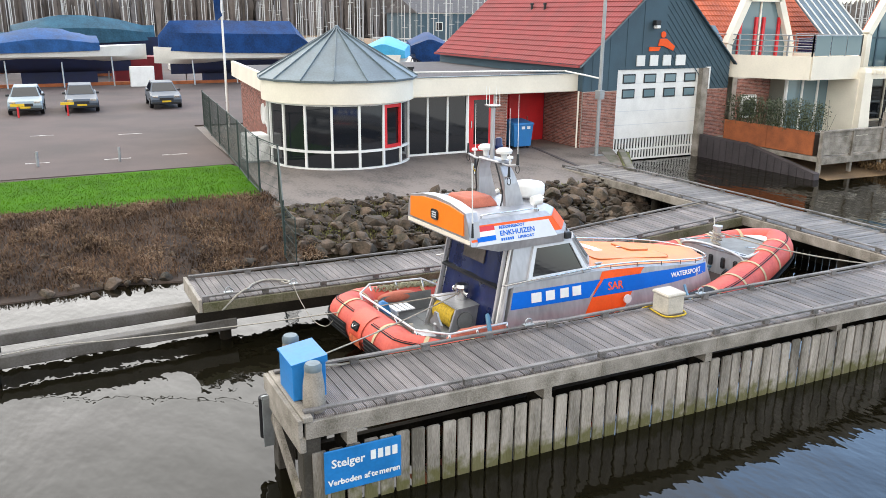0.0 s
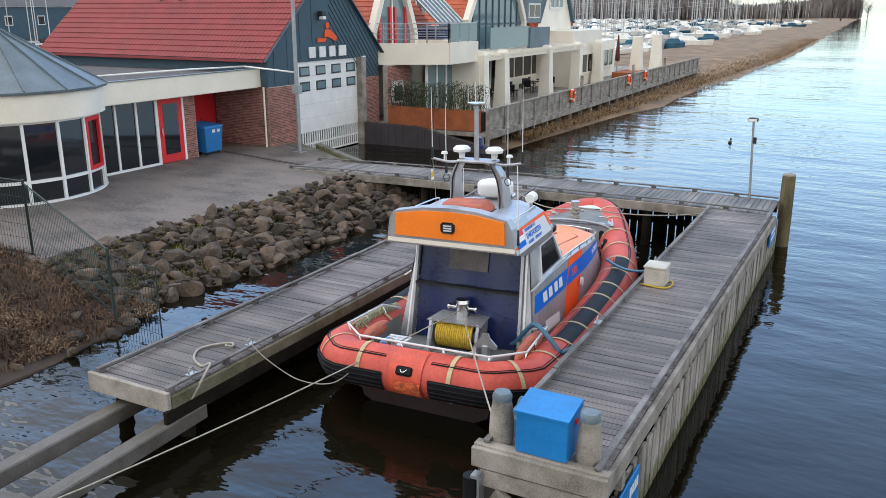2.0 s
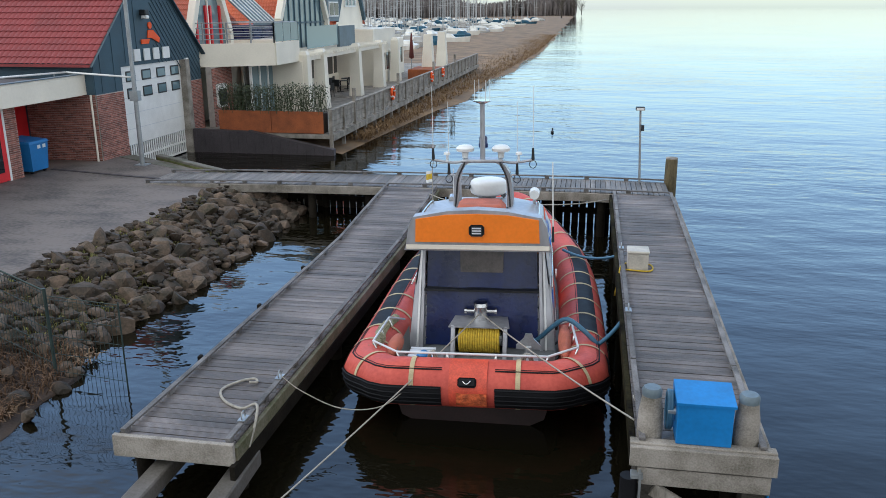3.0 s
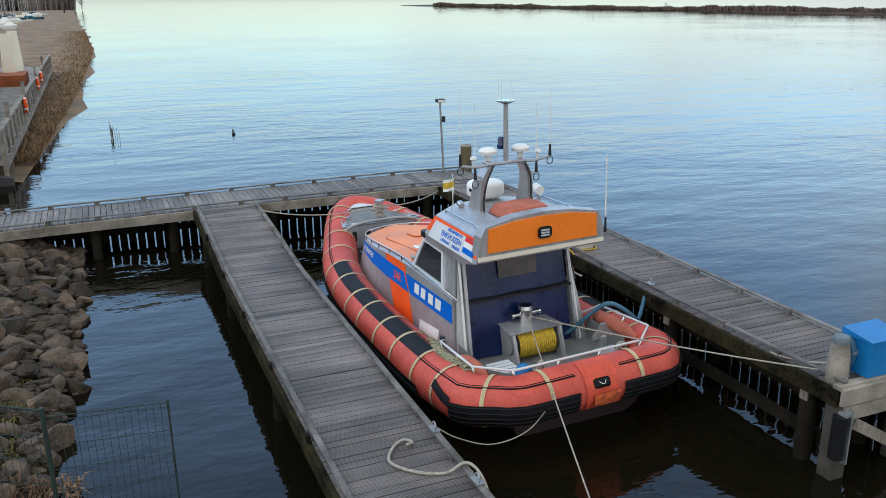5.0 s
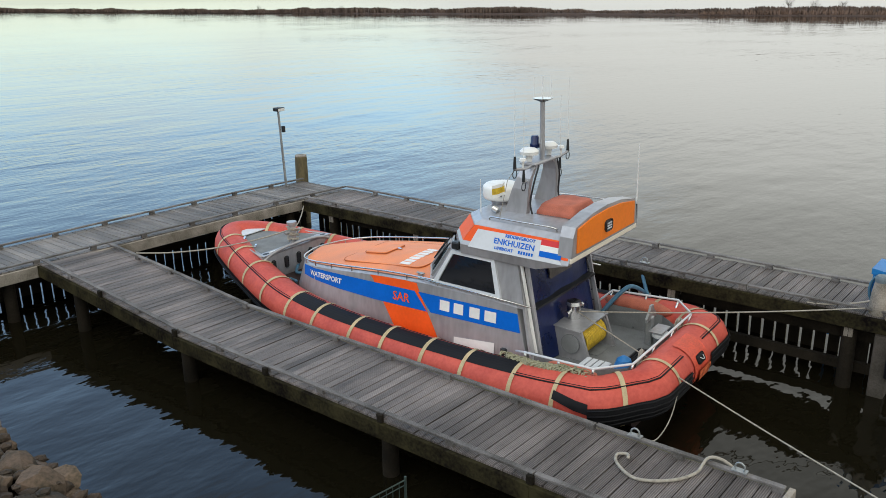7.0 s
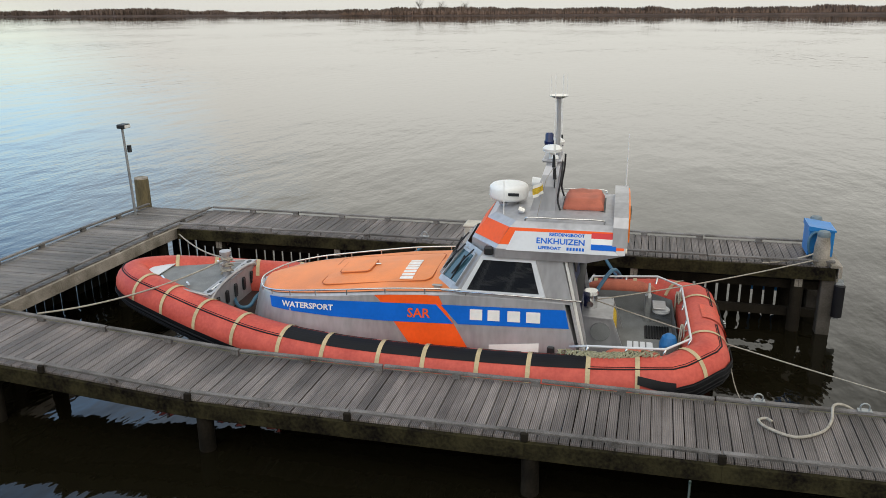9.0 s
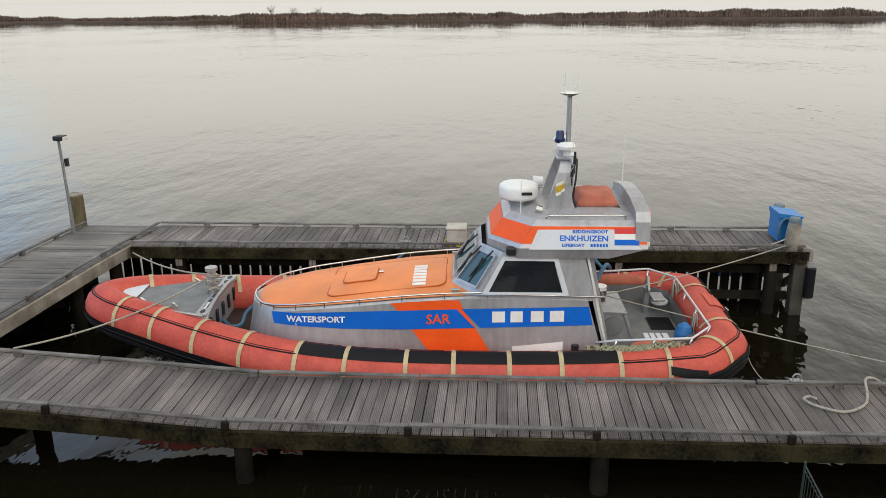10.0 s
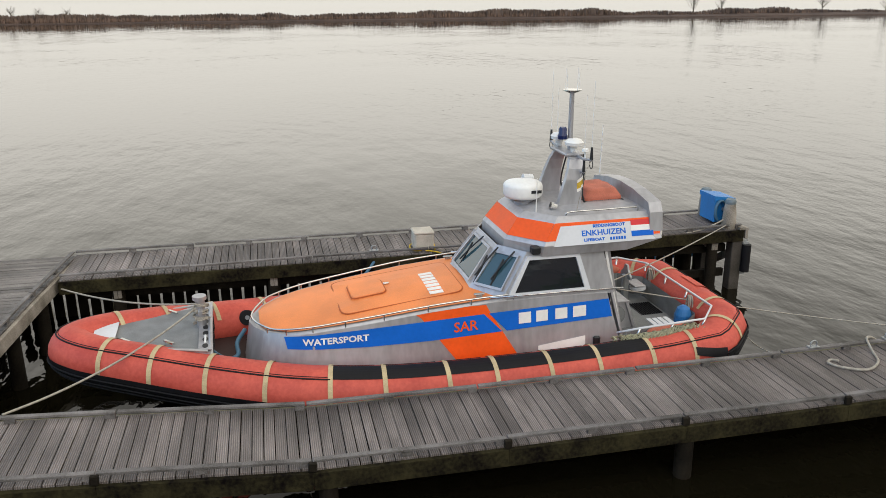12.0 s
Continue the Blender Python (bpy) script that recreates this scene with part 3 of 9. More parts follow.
for x, y, ln in ((-21.4, -2.2, 0.85), (-21.2, 0.68, 1.0), (-21.4, 2.9, 1.0), (-29.4, -1.8, 1.0), (-28.4, 2.0, 1.1)):
    solo("bay_line", box(x - 0.06, y - ln / 2, 0.946, x + 0.06, y + ln / 2, 0.951), M_LINE, "worn white painted parking bay line", "road marking", "parking bay lines")

# far shore north along the water, dyke across the lake
b = bmesh.new()
rows = []
for k in range(90):
    y = 26.7 + 5.5 * (k ** 1.02) if k < 60 else 26.7 + 5.5 * (60 ** 1.02) + (k - 60) * 13
    edge = -8.2 + 1.6 * noise.noise(Vector((y * 0.07, 0, 0))) + 1.0 * noise.noise(Vector((y * 0.3, 1, 0))) + along([(24, -0.6), (60, 1.2), (110, 2.6), (200, 1.5), (420, -2), (700, -6)], y)
    if y < 32:
        edge = min(edge, -9.0)
    rows.append([b.verts.new((edge + dx, y, z)) for dx, z in ((0.6, -0.2), (0, 0.15), (-1.0, 0.26), (-3.0, 0.45), (-7, 0.65), (-17, 0.8), (-20 if 80 < y < 470 else -90, 0.5 if y > 80 else 0.8), (-22 if 80 < y < 470 else -95, -0.5 if y > 80 else 0.9), (-400, -0.5 if 80 < y < 470 else 0.9))])
for r0, r1 in zip(rows, rows[1:]):
    for i in range(8):
        b.faces.new((r0[i], r1[i], r1[i + 1], r0[i + 1]))
solo("shore", b, M_REED, "flat shore of dry brown reeds along the water", "shore", kind="structure")

b = bmesh.new()
rows = []
for k in range(160):
    y = 730 - 9 * k
    xx = 262 - 0.045 * (730 - y)
    w = min(1.0, k / 6) 
    h = 1.0 + 0.8 * noise.noise(Vector((y * 0.03, 5, 0))) * w
    rows.append([b.verts.new((xx + dx, y, z)) for dx, z in ((-0.5, -0.2), (0, 0.35), (3, 0.4 + h * 0.5 * w), (8, 0.5 + h * 0.6 * w), (14, 0.2), (16, -0.4))])
for r0, r1 in zip(rows, rows[1:]):
    for i in range(5):
        b.faces.new((r0[i], r1[i], r1[i + 1], r0[i + 1]))
solo("dyke", b, mat("dyke_scrub", (0.075, 0.05, 0.04), 0.95, var=0.4, scale=0.2, fine=2.0, bump=0.3), "long low dyke with brown scrub across the lake", "dyke", kind="structure")

# ---- jetties ----
def z_left(y):
    return along([(0, 1.02), (3, 0.985), (5.5, 0.97), (8, 0.955), (10, 0.96), (12.2, 1.12), (15, 1.29)], y)


def z_right(y):
    return along([(0, 1.51), (14.4, 1.44), (16.6, 1.43)], y)


def cross_in(x):
    return 14.92 - 0.095 * (x + 2.4)


def z_cross(x):
    return along([(-12.5, 0.93), (-9.0, 1.10), (-4.0, 1.27), (2.6, 1.44), (4.6, 1.44)], x)


def slab(q, z, t):
    """A plank from four plan corners, a height function and a thickness."""
    top = [(x, y, z(x, y)) for x, y in q]
    return hexa([(x, y, h - t) for x, y, h in top] + top)

def jetty(name, label, stations, zf, edge_a, edge_b, along_y=True, deck=None, faces=(None, None), first=0.0):
    """Planks across between two edges, kerb boards on studs, joists below. stations: plank limits."""
    root = thing(name, (edge_a(stations[0]) if along_y else stations[0], stations[0] if along_y else edge_a(stations[0]), 0), label=label, category="jetty")
    for s0, s1 in zip(stations, stations[1:]):
        g = 0.004 + random.random() * 0.005
        o = random.uniform(-0.004, 0.004)
        if along_y:
            q = [(edge_a(s0), s0 + g), (edge_b(s0), s0 + g), (edge_b(s1), s1 - g), (edge_a(s1), s1 - g)]
        else:
            q = [(s0 + g, edge_a(s0)), (s0 + g, edge_b(s0)), (s1 - g, edge_b(s1)), (s1 - g, edge_a(s1))]
        part("plank", slab(q, lambda x, y: zf(y if along_y else x) + o, 0.045), deck or M_DECK, root, world=True)
    s_first, s_last = stations[0], stations[-1]

    def pt(s, e, dz):
        return (e(s), s, zf(s) + dz) if along_y else (s, e(s), zf(s) + dz)

    for e, sgn, face in ((edge_a, 1, faces[0]), (edge_b, -1, faces[1])):
        n = max(int((s_last - s_first) / 2.15), 1)
        for k in range(n):
            s0, s1 = lerp(s_first, s_last, k / n), lerp(s_first, s_last, (k + 1) / n)
            i0, i1 = (lambda s, e=e, sgn=sgn: e(s) + 0.055 * sgn), (lambda s, e=e, sgn=sgn: e(s) - 0.04 * sgn)
            j0 = random.uniform(-0.008, 0.008)
            part("kerb_rail", beam(pt(s0 + 0.012, i0, 0.085 + j0), pt(s1 - 0.012, i0, 0.085 - j0), 0.078, 0.036, bevel=0.005), M_KERB, root, world=True)
            for sb in (s0 + 0.02, (s0 + s1) / 2):
                part("kerb_block", beam(pt(sb, i0, 0.032), pt(sb + 0.13, i0, 0.034), 0.062, 0.066), M_KERB, root, world=True)
            if face is M_FASCIA and sgn > 0 and s0 > s_first and stations[0] < 0.27:
                part("kerb_stud", beam(pt(s0 - 0.045, i1, 0.05), pt(s0 + 0.055, i1, 0.05), 0.06, 0.12, bevel=0.01), M_SHADEWET, root, world=True)
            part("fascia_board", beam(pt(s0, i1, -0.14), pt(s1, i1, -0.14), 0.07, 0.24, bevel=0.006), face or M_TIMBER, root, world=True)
            part("joist", beam(pt(s0, lambda s, e=e, sgn=sgn: e(s) + 0.35 * sgn, -0.15), pt(s1, lambda s, e=e, sgn=sgn: e(s) + 0.35 * sgn, -0.15), 0.12, 0.2), M_SHADEWET, root, world=True)
    return root


def steps(a, c, w=0.145):
    n = max(int(round((c - a) / w)), 1)
    return [a + (c - a) * k / n for k in range(n + 1)]


random.seed(5)
XL0, XL1 = -3.98, -2.40      # inner jetty
XR0, XR1 = 2.68, 4.14        # outer jetty


def cross_out(x):
    return cross_in(x) + 1.85


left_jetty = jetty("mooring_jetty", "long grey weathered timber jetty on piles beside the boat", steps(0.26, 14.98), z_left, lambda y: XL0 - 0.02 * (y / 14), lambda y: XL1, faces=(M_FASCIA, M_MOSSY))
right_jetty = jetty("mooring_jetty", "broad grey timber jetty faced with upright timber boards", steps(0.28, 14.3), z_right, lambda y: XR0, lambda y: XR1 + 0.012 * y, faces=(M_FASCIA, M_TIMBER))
cross_jetty = jetty("cross_jetty", "grey timber walkway joining the two jetties to the quay", steps(-12.4, 4.25), z_cross, cross_in, cross_out, along_y=False, deck=M_DECKX)


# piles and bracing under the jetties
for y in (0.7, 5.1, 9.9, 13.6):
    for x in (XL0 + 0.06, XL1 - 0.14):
        part("support_post", cyl((x, y, -1.5), (x, y, z_left(y) - 0.05), 0.13, 0.12, 12), M_SHADEWET, left_jetty, world=True, smooth=40)
    part("cross_beam", beam((XL0 + 0.02, y, z_left(y) - 0.32), (XL1 - 0.02, y, z_left(y) - 0.32), 0.14, 0.18), M_SHADEWET, left_jetty, world=True)
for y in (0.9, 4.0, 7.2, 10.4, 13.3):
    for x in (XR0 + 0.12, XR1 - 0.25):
        part("support_post", cyl((x, y, -1.5), (x, y, z_right(y) - 0.05), 0.13, 0.12, 12), M_SHADEWET, right_jetty, world=True, smooth=40)
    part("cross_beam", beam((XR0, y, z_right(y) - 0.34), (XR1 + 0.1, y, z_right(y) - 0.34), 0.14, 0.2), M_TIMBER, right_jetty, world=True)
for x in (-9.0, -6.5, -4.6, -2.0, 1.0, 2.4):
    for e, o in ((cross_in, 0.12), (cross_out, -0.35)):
        part("support_post", cyl((x, e(x) + o, -1.5), (x, e(x) + o, z_cross(x) - 0.05), 0.13, 0.12, 12), M_SHADEWET, cross_jetty, world=True, smooth=40)

# upright sheet-pile boards
def palisade(parent, pts, zt, zb, w, gap, material):
    (x0, y0), (x1, y1) = pts
    d = math.hypot(x1 - x0, y1 - y0)
    n = int(d / (w + gap))
    ang = math.degrees(math.atan2(y1 - y0, x1 - x0))
    shared = None
    for k in range(n):
        u = (k + 0.5) / n
        x, y = lerp(x0, x1, u), lerp(y0, y1, u)
        h = zt(u) + random.uniform(-0.02, 0.02)
        b = prism([(-w / 2, zb), (w / 2, zb), (w / 2, h - 0.014), (w / 2 - 0.012, h - 0.003), (0, h), (-w / 2 + 0.012, h - 0.003), (-w / 2, h - 0.014)], -0.018, 0.018, axis="y")
        shaded = [f for f in b.faces if all(v.co.y > 0.01 for v in f.verts)]   # the wet berth side, its colour darkened for the shade under the deck
        for f in shaded:
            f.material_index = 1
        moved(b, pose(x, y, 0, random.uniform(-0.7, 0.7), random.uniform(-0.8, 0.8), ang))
        part("sheet_board", b, material, parent, world=True).data.materials.append(M_SHADEWET)


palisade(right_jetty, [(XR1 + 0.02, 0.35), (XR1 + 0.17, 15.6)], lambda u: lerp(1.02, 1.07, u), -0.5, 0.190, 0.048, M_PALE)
palisade(cross_jetty, [(-9.2, cross_out(-9.2) - 0.25), (4.1, cross_out(4.1) - 0.25)], lambda u: along([(0, 0.72), (0.4, 0.88), (1, 1.08)], u), -0.5, 0.195, 0.036, M_SHADEWET)
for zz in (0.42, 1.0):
    part("waling", beam((XR0 + 0.37, 0.45, zz), (XR0 + 0.42, 14.0, zz), 0.10, 0.17), M_SHADEWET, right_jetty, world=True)
part("waling", beam((-9.2, cross_out(-9.2) - 0.35, 0.42), (4.0, cross_out(4.0) - 0.35, 0.55), 0.10, 0.17), M_SHADEWET, cross_jetty, world=True)

# ---- the rescue station ----
def brick_wall(name, parent, a, c, z0, z1, thick, facing):
    """A wall with proud bricks in courses on its visible side. a, c: plan ends; facing: unit plan normal."""
    ax, ay = a
    cx, cy = c
    L = math.hypot(cx - ax, cy - ay)
    ux, uy = (cx - ax) / L, (cy - ay) / L
    nx, ny = facing
    w = hexa([(ax, ay, z0), (cx, cy, z0), (cx - nx * thick, cy - ny * thick, z0), (ax - nx * thick, ay - ny * thick, z0),
              (ax, ay, z1), (cx, cy, z1), (cx - nx * thick, cy - ny * thick, z1), (ax - nx * thick, ay - ny * thick, z1)])
    wall = part(name, w, M_MORTAR, parent, world=True)
    b = bmesh.new()
    bl, bh, j = 0.21, 0.055, 0.012
    nz = int((z1 - z0) / (bh + j))
    for r in range(nz):
        zz = z0 + r * (bh + j) + j
        off = (bl + j) / 2 if r % 2 else 0
        s = -off
        while s < L:
            s0, s1 = max(s, 0), min(s + bl, L)
            if s1 - s0 > 0.03:
                pr = 0.008 + random.random() * 0.006
                p0 = (ax + ux * s0, ay + uy * s0)
                p1 = (ax + ux * s1, ay + uy * s1)
                q = [(p0[0] - nx * 0.01, p0[1] - ny * 0.01), (p1[0] - nx * 0.01, p1[1] - ny * 0.01), (p1[0] + nx * pr, p1[1] + ny * pr), (p0[0] + nx * pr, p0[1] + ny * pr)]
                hexa([(x, y, zz) for x, y in q] + [(x, y, zz + bh) for x, y in q], b)
            s += bl + j
    o = part("bricks", b, M_BRICKS, wall, world=False)
    o.location = -Vector(parent.location)
    o["kind"] = "stuff"
    return wall


def brick_material():
    m = mat("brick_faces", (0.30, 0.125, 0.095), 0.9, var=0.3, scale=5, fine=50, bump=0.4)
    n, l = m.node_tree.nodes, m.node_tree.links
    geo = n.new("ShaderNodeNewGeometry")
    hsv = n.new("ShaderNodeHueSaturation")
    rr = n.new("ShaderNodeMapRange")
    rr.inputs["To Min"].default_value, rr.inputs["To Max"].default_value = 0.55, 1.35
    l.new(geo.outputs["Random Per Island"], rr.inputs["Value"])
    l.new(rr.outputs["Result"], hsv.inputs["Value"])
    src = n["Principled BSDF"].inputs["Base Color"].links[0].from_socket
    l.new(src, hsv.inputs["Color"])
    l.new(hsv.outputs["Color"], n["Principled BSDF"].inputs["Base Color"])
    return m


M_BRICKS = brick_material()


def tile_roof(name, parent, e0, e1, r0, r1, material, tw=0.22, th=0.33):
    """Pan tiles on a slope: e0-e1 the eave, r0-r1 the ridge."""
    e0, e1, r0, r1 = (Vector(p) for p in (e0, e1, r0, r1))
    nu = int((e1 - e0).length / tw) * 4
    nv = int((r0 - e0).length / th)
    nrm = (e1 - e0).cross(r0 - e0).normalized()
    if nrm.z < 0:
        nrm = -nrm
    rows = []
    for v in range(nv):
        for lift, vv in ((0.035, v / nv), (0.0, (v + 0.985) / nv)):
            a, c = e0.lerp(r0, vv), e1.lerp(r1, vv)
            rows.append([a.lerp(c, u / nu) + nrm * (lift + 0.03 * abs(math.sin(math.pi * u / 4))) for u in range(nu + 1)])
    b = loft(rows, closed=False, caps=False)
    return part(name, b, material, parent, world=True, smooth=35)


random.seed(11)
FX = -17.1            # front wall of the low building
station = thing("rescue_station", (-18, 13, 0.92), label="low brick rescue station with cream fascia and round glazed corner room", category="building")

# flat roof and fascia
part("flat_roof", prism([(-16.62, 11.2), (-16.62, 19.55), (-30, 19.55), (-30, 7.5), (-19.9, 6.5), (-18.0, 8.0)], 3.85, 3.98), M_ROOFFELT, station, "grey felt flat roof", world=True)
part("fascia", prism([(-16.45, 10.9), (-16.45, 19.68), (-16.62, 19.68), (-16.62, 10.9)], 3.40, 4.14), M_CREAM, station, "cream roof fascia", world=True)
part("soffit", prism([(-16.63, 10.9), (-16.63, 19.5), (-20, 19.5), (-20, 10.9)], 3.36, 3.41), M_CREAM, station, world=True)
part("fascia", prism([(-20.6, 6.40), (-20.6, 6.57), (-30.2, 7.6), (-30.2, 7.43)], 3.45, 4.2), M_CREAM, station, "cream roof fascia", world=True)
part("fascia_cap", beam((-16.53, 10.9, 4.155), (-16.53, 19.68, 4.155), 0.24, 0.03), M_ZINC, station, world=True)
b = None
for p in ((-17.4, 13.2), (-17.4, 16.0), (-17.4, 19.0)):
    b = cyl((p[0], p[1], 3.98), (p[0], p[1], 4.2), 0.02, seg=6, bm=b)
part("rail_foot", b, M_STEEL, station, world=True)
part("roof_rail", pipe([(-17.6, 11.9, 4.28), (-17.4, 16.5, 4.26), (-16.9, 19.0, 4.24)], 0.035, 8), M_WHITE, station, "white roof rail tube", world=True, smooth=True)
part("roof_vent", lathe([(0.10, 0), (0.10, 0.25), (0.16, 0.27), (0.16, 0.36), (0.0, 0.38)], 12, at=(-20.5, 13.2, 3.98)), M_DARK, station, world=True)

# glazed front
def glazed(parent, y0, y1, z0, z1, x, splits, frame_mat, transom=None, face=1):
    """Window bays between y0 and y1 in a wall at x, facing +x."""
    n = splits
    for k in range(n + 1):
        y = lerp(y0, y1, k / n)
        part("mullion", box(x - 0.05, y - 0.045, z0, x + 0.05, y + 0.045, z1), frame_mat, parent, world=True)
    for z in [z0 + 0.04, z1 - 0.04] + ([transom] if transom else []):
        part("window_rail", box(x - 0.045, y0, z - 0.04, x + 0.045, y1, z + 0.04), frame_mat, parent, world=True)
    for k in range(n):
        ya, yb = lerp(y0, y1, k / n) + 0.045, lerp(y0, y1, (k + 1) / n) - 0.045
        part("pane", box(x - 0.012, ya, z0 + 0.08, x, yb, z1 - 0.08), M_GLASS, parent, world=True)


glazed(station, 11.45, 14.22, 0.92, 3.38, FX, 3, M_WHITE)
for k, zz in enumerate((1.0, 1.0)):
    part("blind", box(FX - 0.05, 11.6 + k * 1.9, 0.98, FX - 0.02, 12.3 + k * 1.9, 1.62), M_DECAL, station, world=True)
dr = part("door", box(FX - 0.03, 14.30, 0.94, FX + 0.03, 15.52, 3.32, bevel=0.004), M_REDDOOR, station, "red framed glazed door", world=True)
part("door_glass", box(FX + 0.03, 14.55, 1.25, FX + 0.04, 15.28, 3.12), M_GLASS, dr, world=True)
part("door_handle", box(FX + 0.04, 14.40, 1.95, FX + 0.09, 14.44, 2.25), M_CHROME, dr, world=True)
part("door_post", box(FX - 0.05, 15.50, 0.92, FX + 0.04, 15.60, 3.40), M_WHITE, station, world=True)
part("door_post", box(FX - 0.05, 14.21, 0.92, FX + 0.04, 14.31, 3.40), M_WHITE, station, world=True)
brick_wall("brick_pier", station, (FX + 0.02, 15.62), (FX + 0.02, 16.2), 0.9, 3.38, 0.3, (1, 0))
part("back_wall", box(-19.3, 16.1, 0.9, -19.1, 19.5, 3.4), M_REDDOOR, station, "red painted panelled wall", world=True)
for y in (16.25, 17.5):
    dd = part("door", box(-19.09, y, 0.92, -19.03, y + 1.1, 3.1), M_REDDOOR, station, "plain red door", world=True)
    part("door_handle", box(-19.03, y + 0.95, 1.9, -18.98, y + 1.0, 2.05), M_CHROME, dd, world=True)
part("porthole", lathe([(0.17, 0), (0.17, 0.03), (0.0, 0.03)], 20), M_DARK, station).matrix_local = pose(-19.02 + 18, 16.7 - 13, 2.75 - 0.92, 0, 90, 0)
brick_wall("side_wall", station, (-19.0, 19.42), (-16.13, 19.42), 0.9, 3.38, 0.2, (0, -1))
part("corner_cladding", box(-16.5, 19.41, 3.39, -16.12, 19.62, 4.5), M_CLAD, station, world=True)
brick_wall("end_wall", station, (-20.5, 6.75), (-29.5, 7.72), 0.9, 3.5, 0.3, (-0.108, -0.994))
for t in (0.18, 0.42):
    cx, cy = lerp(-20.5, -29.5, t * 0.45), lerp(6.75, 7.72, t * 0.45)
    o = part("oval_window", lathe([(0.38, 0), (0.38, 0.06), (0.28, 0.06), (0.28, 0.03), (0.0, 0.03)], 24), M_WHITE, station, "white oval window surround")
    o.matrix_local = Matrix.Translation((cx + 18, cy - 13 - 0.01, 2.35 - 0.92)) @ pose(0, 0, 0, 90, 0, 6) @ Matrix.Diagonal((0.7, 1.2, 1, 1))
part("drain_pipe", cyl((-16.25, 19.33, 0.92), (-16.25, 19.33, 3.4), 0.04, seg=10), M_CREAM, station, world=True)

# round corner room
RC, RR = Vector((-18.0, 8.85, 0)), 2.80
A0, A1 = -150, 58         # degrees of the visible arc


def arc(a, r, z=0.0):
    return (RC.x + r * math.cos(radians(a)), RC.y + r * math.sin(radians(a)), z)


def arc_band(r0, r1, z0, z1, a0, a1, seg=40):
    rings = []
    for k in range(seg + 1):
        a = lerp(a0, a1, k / seg)
        rings.append([arc(a, r0, z0), arc(a, r1, z0), arc(a, r1, z1), arc(a, r0, z1)])
    return loft(rings)


part("round_fascia", arc_band(2.75, 3.02, 3.36, 4.2, -190, 70, 60), M_CREAM, station, "cream curved fascia", world=True, smooth=30)
part("round_sill", arc_band(2.72, 2.86, 0.90, 0.98, A0, A1), M_WHITE, station, world=True, smooth=30)
part("round_rail", arc_band(2.75, 2.84, 1.55, 1.64, A0, A1), M_WHITE, station, world=True, smooth=30)
part("round_head", arc_band(2.75, 2.84, 3.28, 3.37, A0, A1), M_WHITE, station, world=True, smooth=30)
nb = 10
for k in range(nb + 1):
    a = lerp(A0, A1, k / nb)
    part("round_mullion", arc_band(2.73, 2.86, 0.92, 3.36, a - 0.9, a + 0.9, 1), M_WHITE, station, world=True)
for k in range(nb):
    a0, a1 = lerp(A0, A1, k / nb) + 0.9, lerp(A0, A1, (k + 1) / nb) - 0.9
    red = k == nb - 2
    for z0, z1 in ((0.98, 1.55), (1.64, 3.28)):
        p0, p1 = arc(a0, 2.79), arc(a1, 2.79)
        q0, q1 = arc(a0, 2.77), arc(a1, 2.77)
        part("pane", hexa([(*p0[:2], z0), (*p1[:2], z0), (*q1[:2], z0), (*q0[:2], z0), (*p0[:2], z1), (*p1[:2], z1), (*q1[:2], z1), (*q0[:2], z1)]), M_GLASS, station, world=True)
    if red:
        for aa in (a0 + 0.9, a1 - 0.9):
            part("red_window_stile", arc_band(2.79, 2.88, 1.64, 3.28, aa - 1.0, aa + 1.0, 1), M_REDDOOR, station, world=True)
        for zz in (1.70, 3.22):
            part("red_window_rail", arc_band(2.79, 2.88, zz - 0.06, zz + 0.06, a0, a1, 3), M_REDDOOR, station, world=True)
part("round_floor", arc_band(0.02, 2.7, 0.9, 0.93, -180, 179, 24), M_ROOFFELT, station, world=True)
part("inner_wall", box(-19.4, 6.3, 0.92, -19.3, 11.2, 3.3), M_DECAL, station, world=True)
# zinc cone with standing seams
NS = 16
b = bmesh.new()
tip = b.verts.new((RC.x, RC.y, 6.05))
ring = [b.verts.new(arc(360 * k / NS, 3.18, 4.22)) for k in range(NS)]
low = [b.verts.new(arc(360 * k / NS, 3.16, 4.14)) for k in range(NS)]
for k in range(NS):
    b.faces.new((ring[k], ring[(k + 1) % NS], tip))
    b.faces.new((low[k], low[(k + 1) % NS], ring[(k + 1) % NS], ring[k]))
part("cone_roof", b, M_ZINC, station, "blue-grey zinc cone roof with standing seams", world=True)
for k in range(NS):
    part("roof_seam", beam(arc(360 * k / NS, 3.17, 4.25), arc(360 * k / NS, 0.05, 6.06), 0.04, 0.05), M_ZINC, station, world=True)
part("finial", lathe([(0.0, 0), (0.16, 0.0), (0.10, 0.16), (0.0, 0.2)], 12, at=(RC.x, RC.y, 5.95)), M_ZINC, station, world=True)

# ---- boathouse ----
GX, GY0, GY1, GYA, GEZ, GAZ = -16.1, 19.45, 28.0, 23.85, 4.72, 8.5
house = thing("boathouse", (GX - 6, GYA, 0.2), label="boathouse with red tiled roof, slate blue gable and white door", category="building")
DY0, DY1, DZ0, DZ1 = 21.3, 26.1, 0.18, 4.28
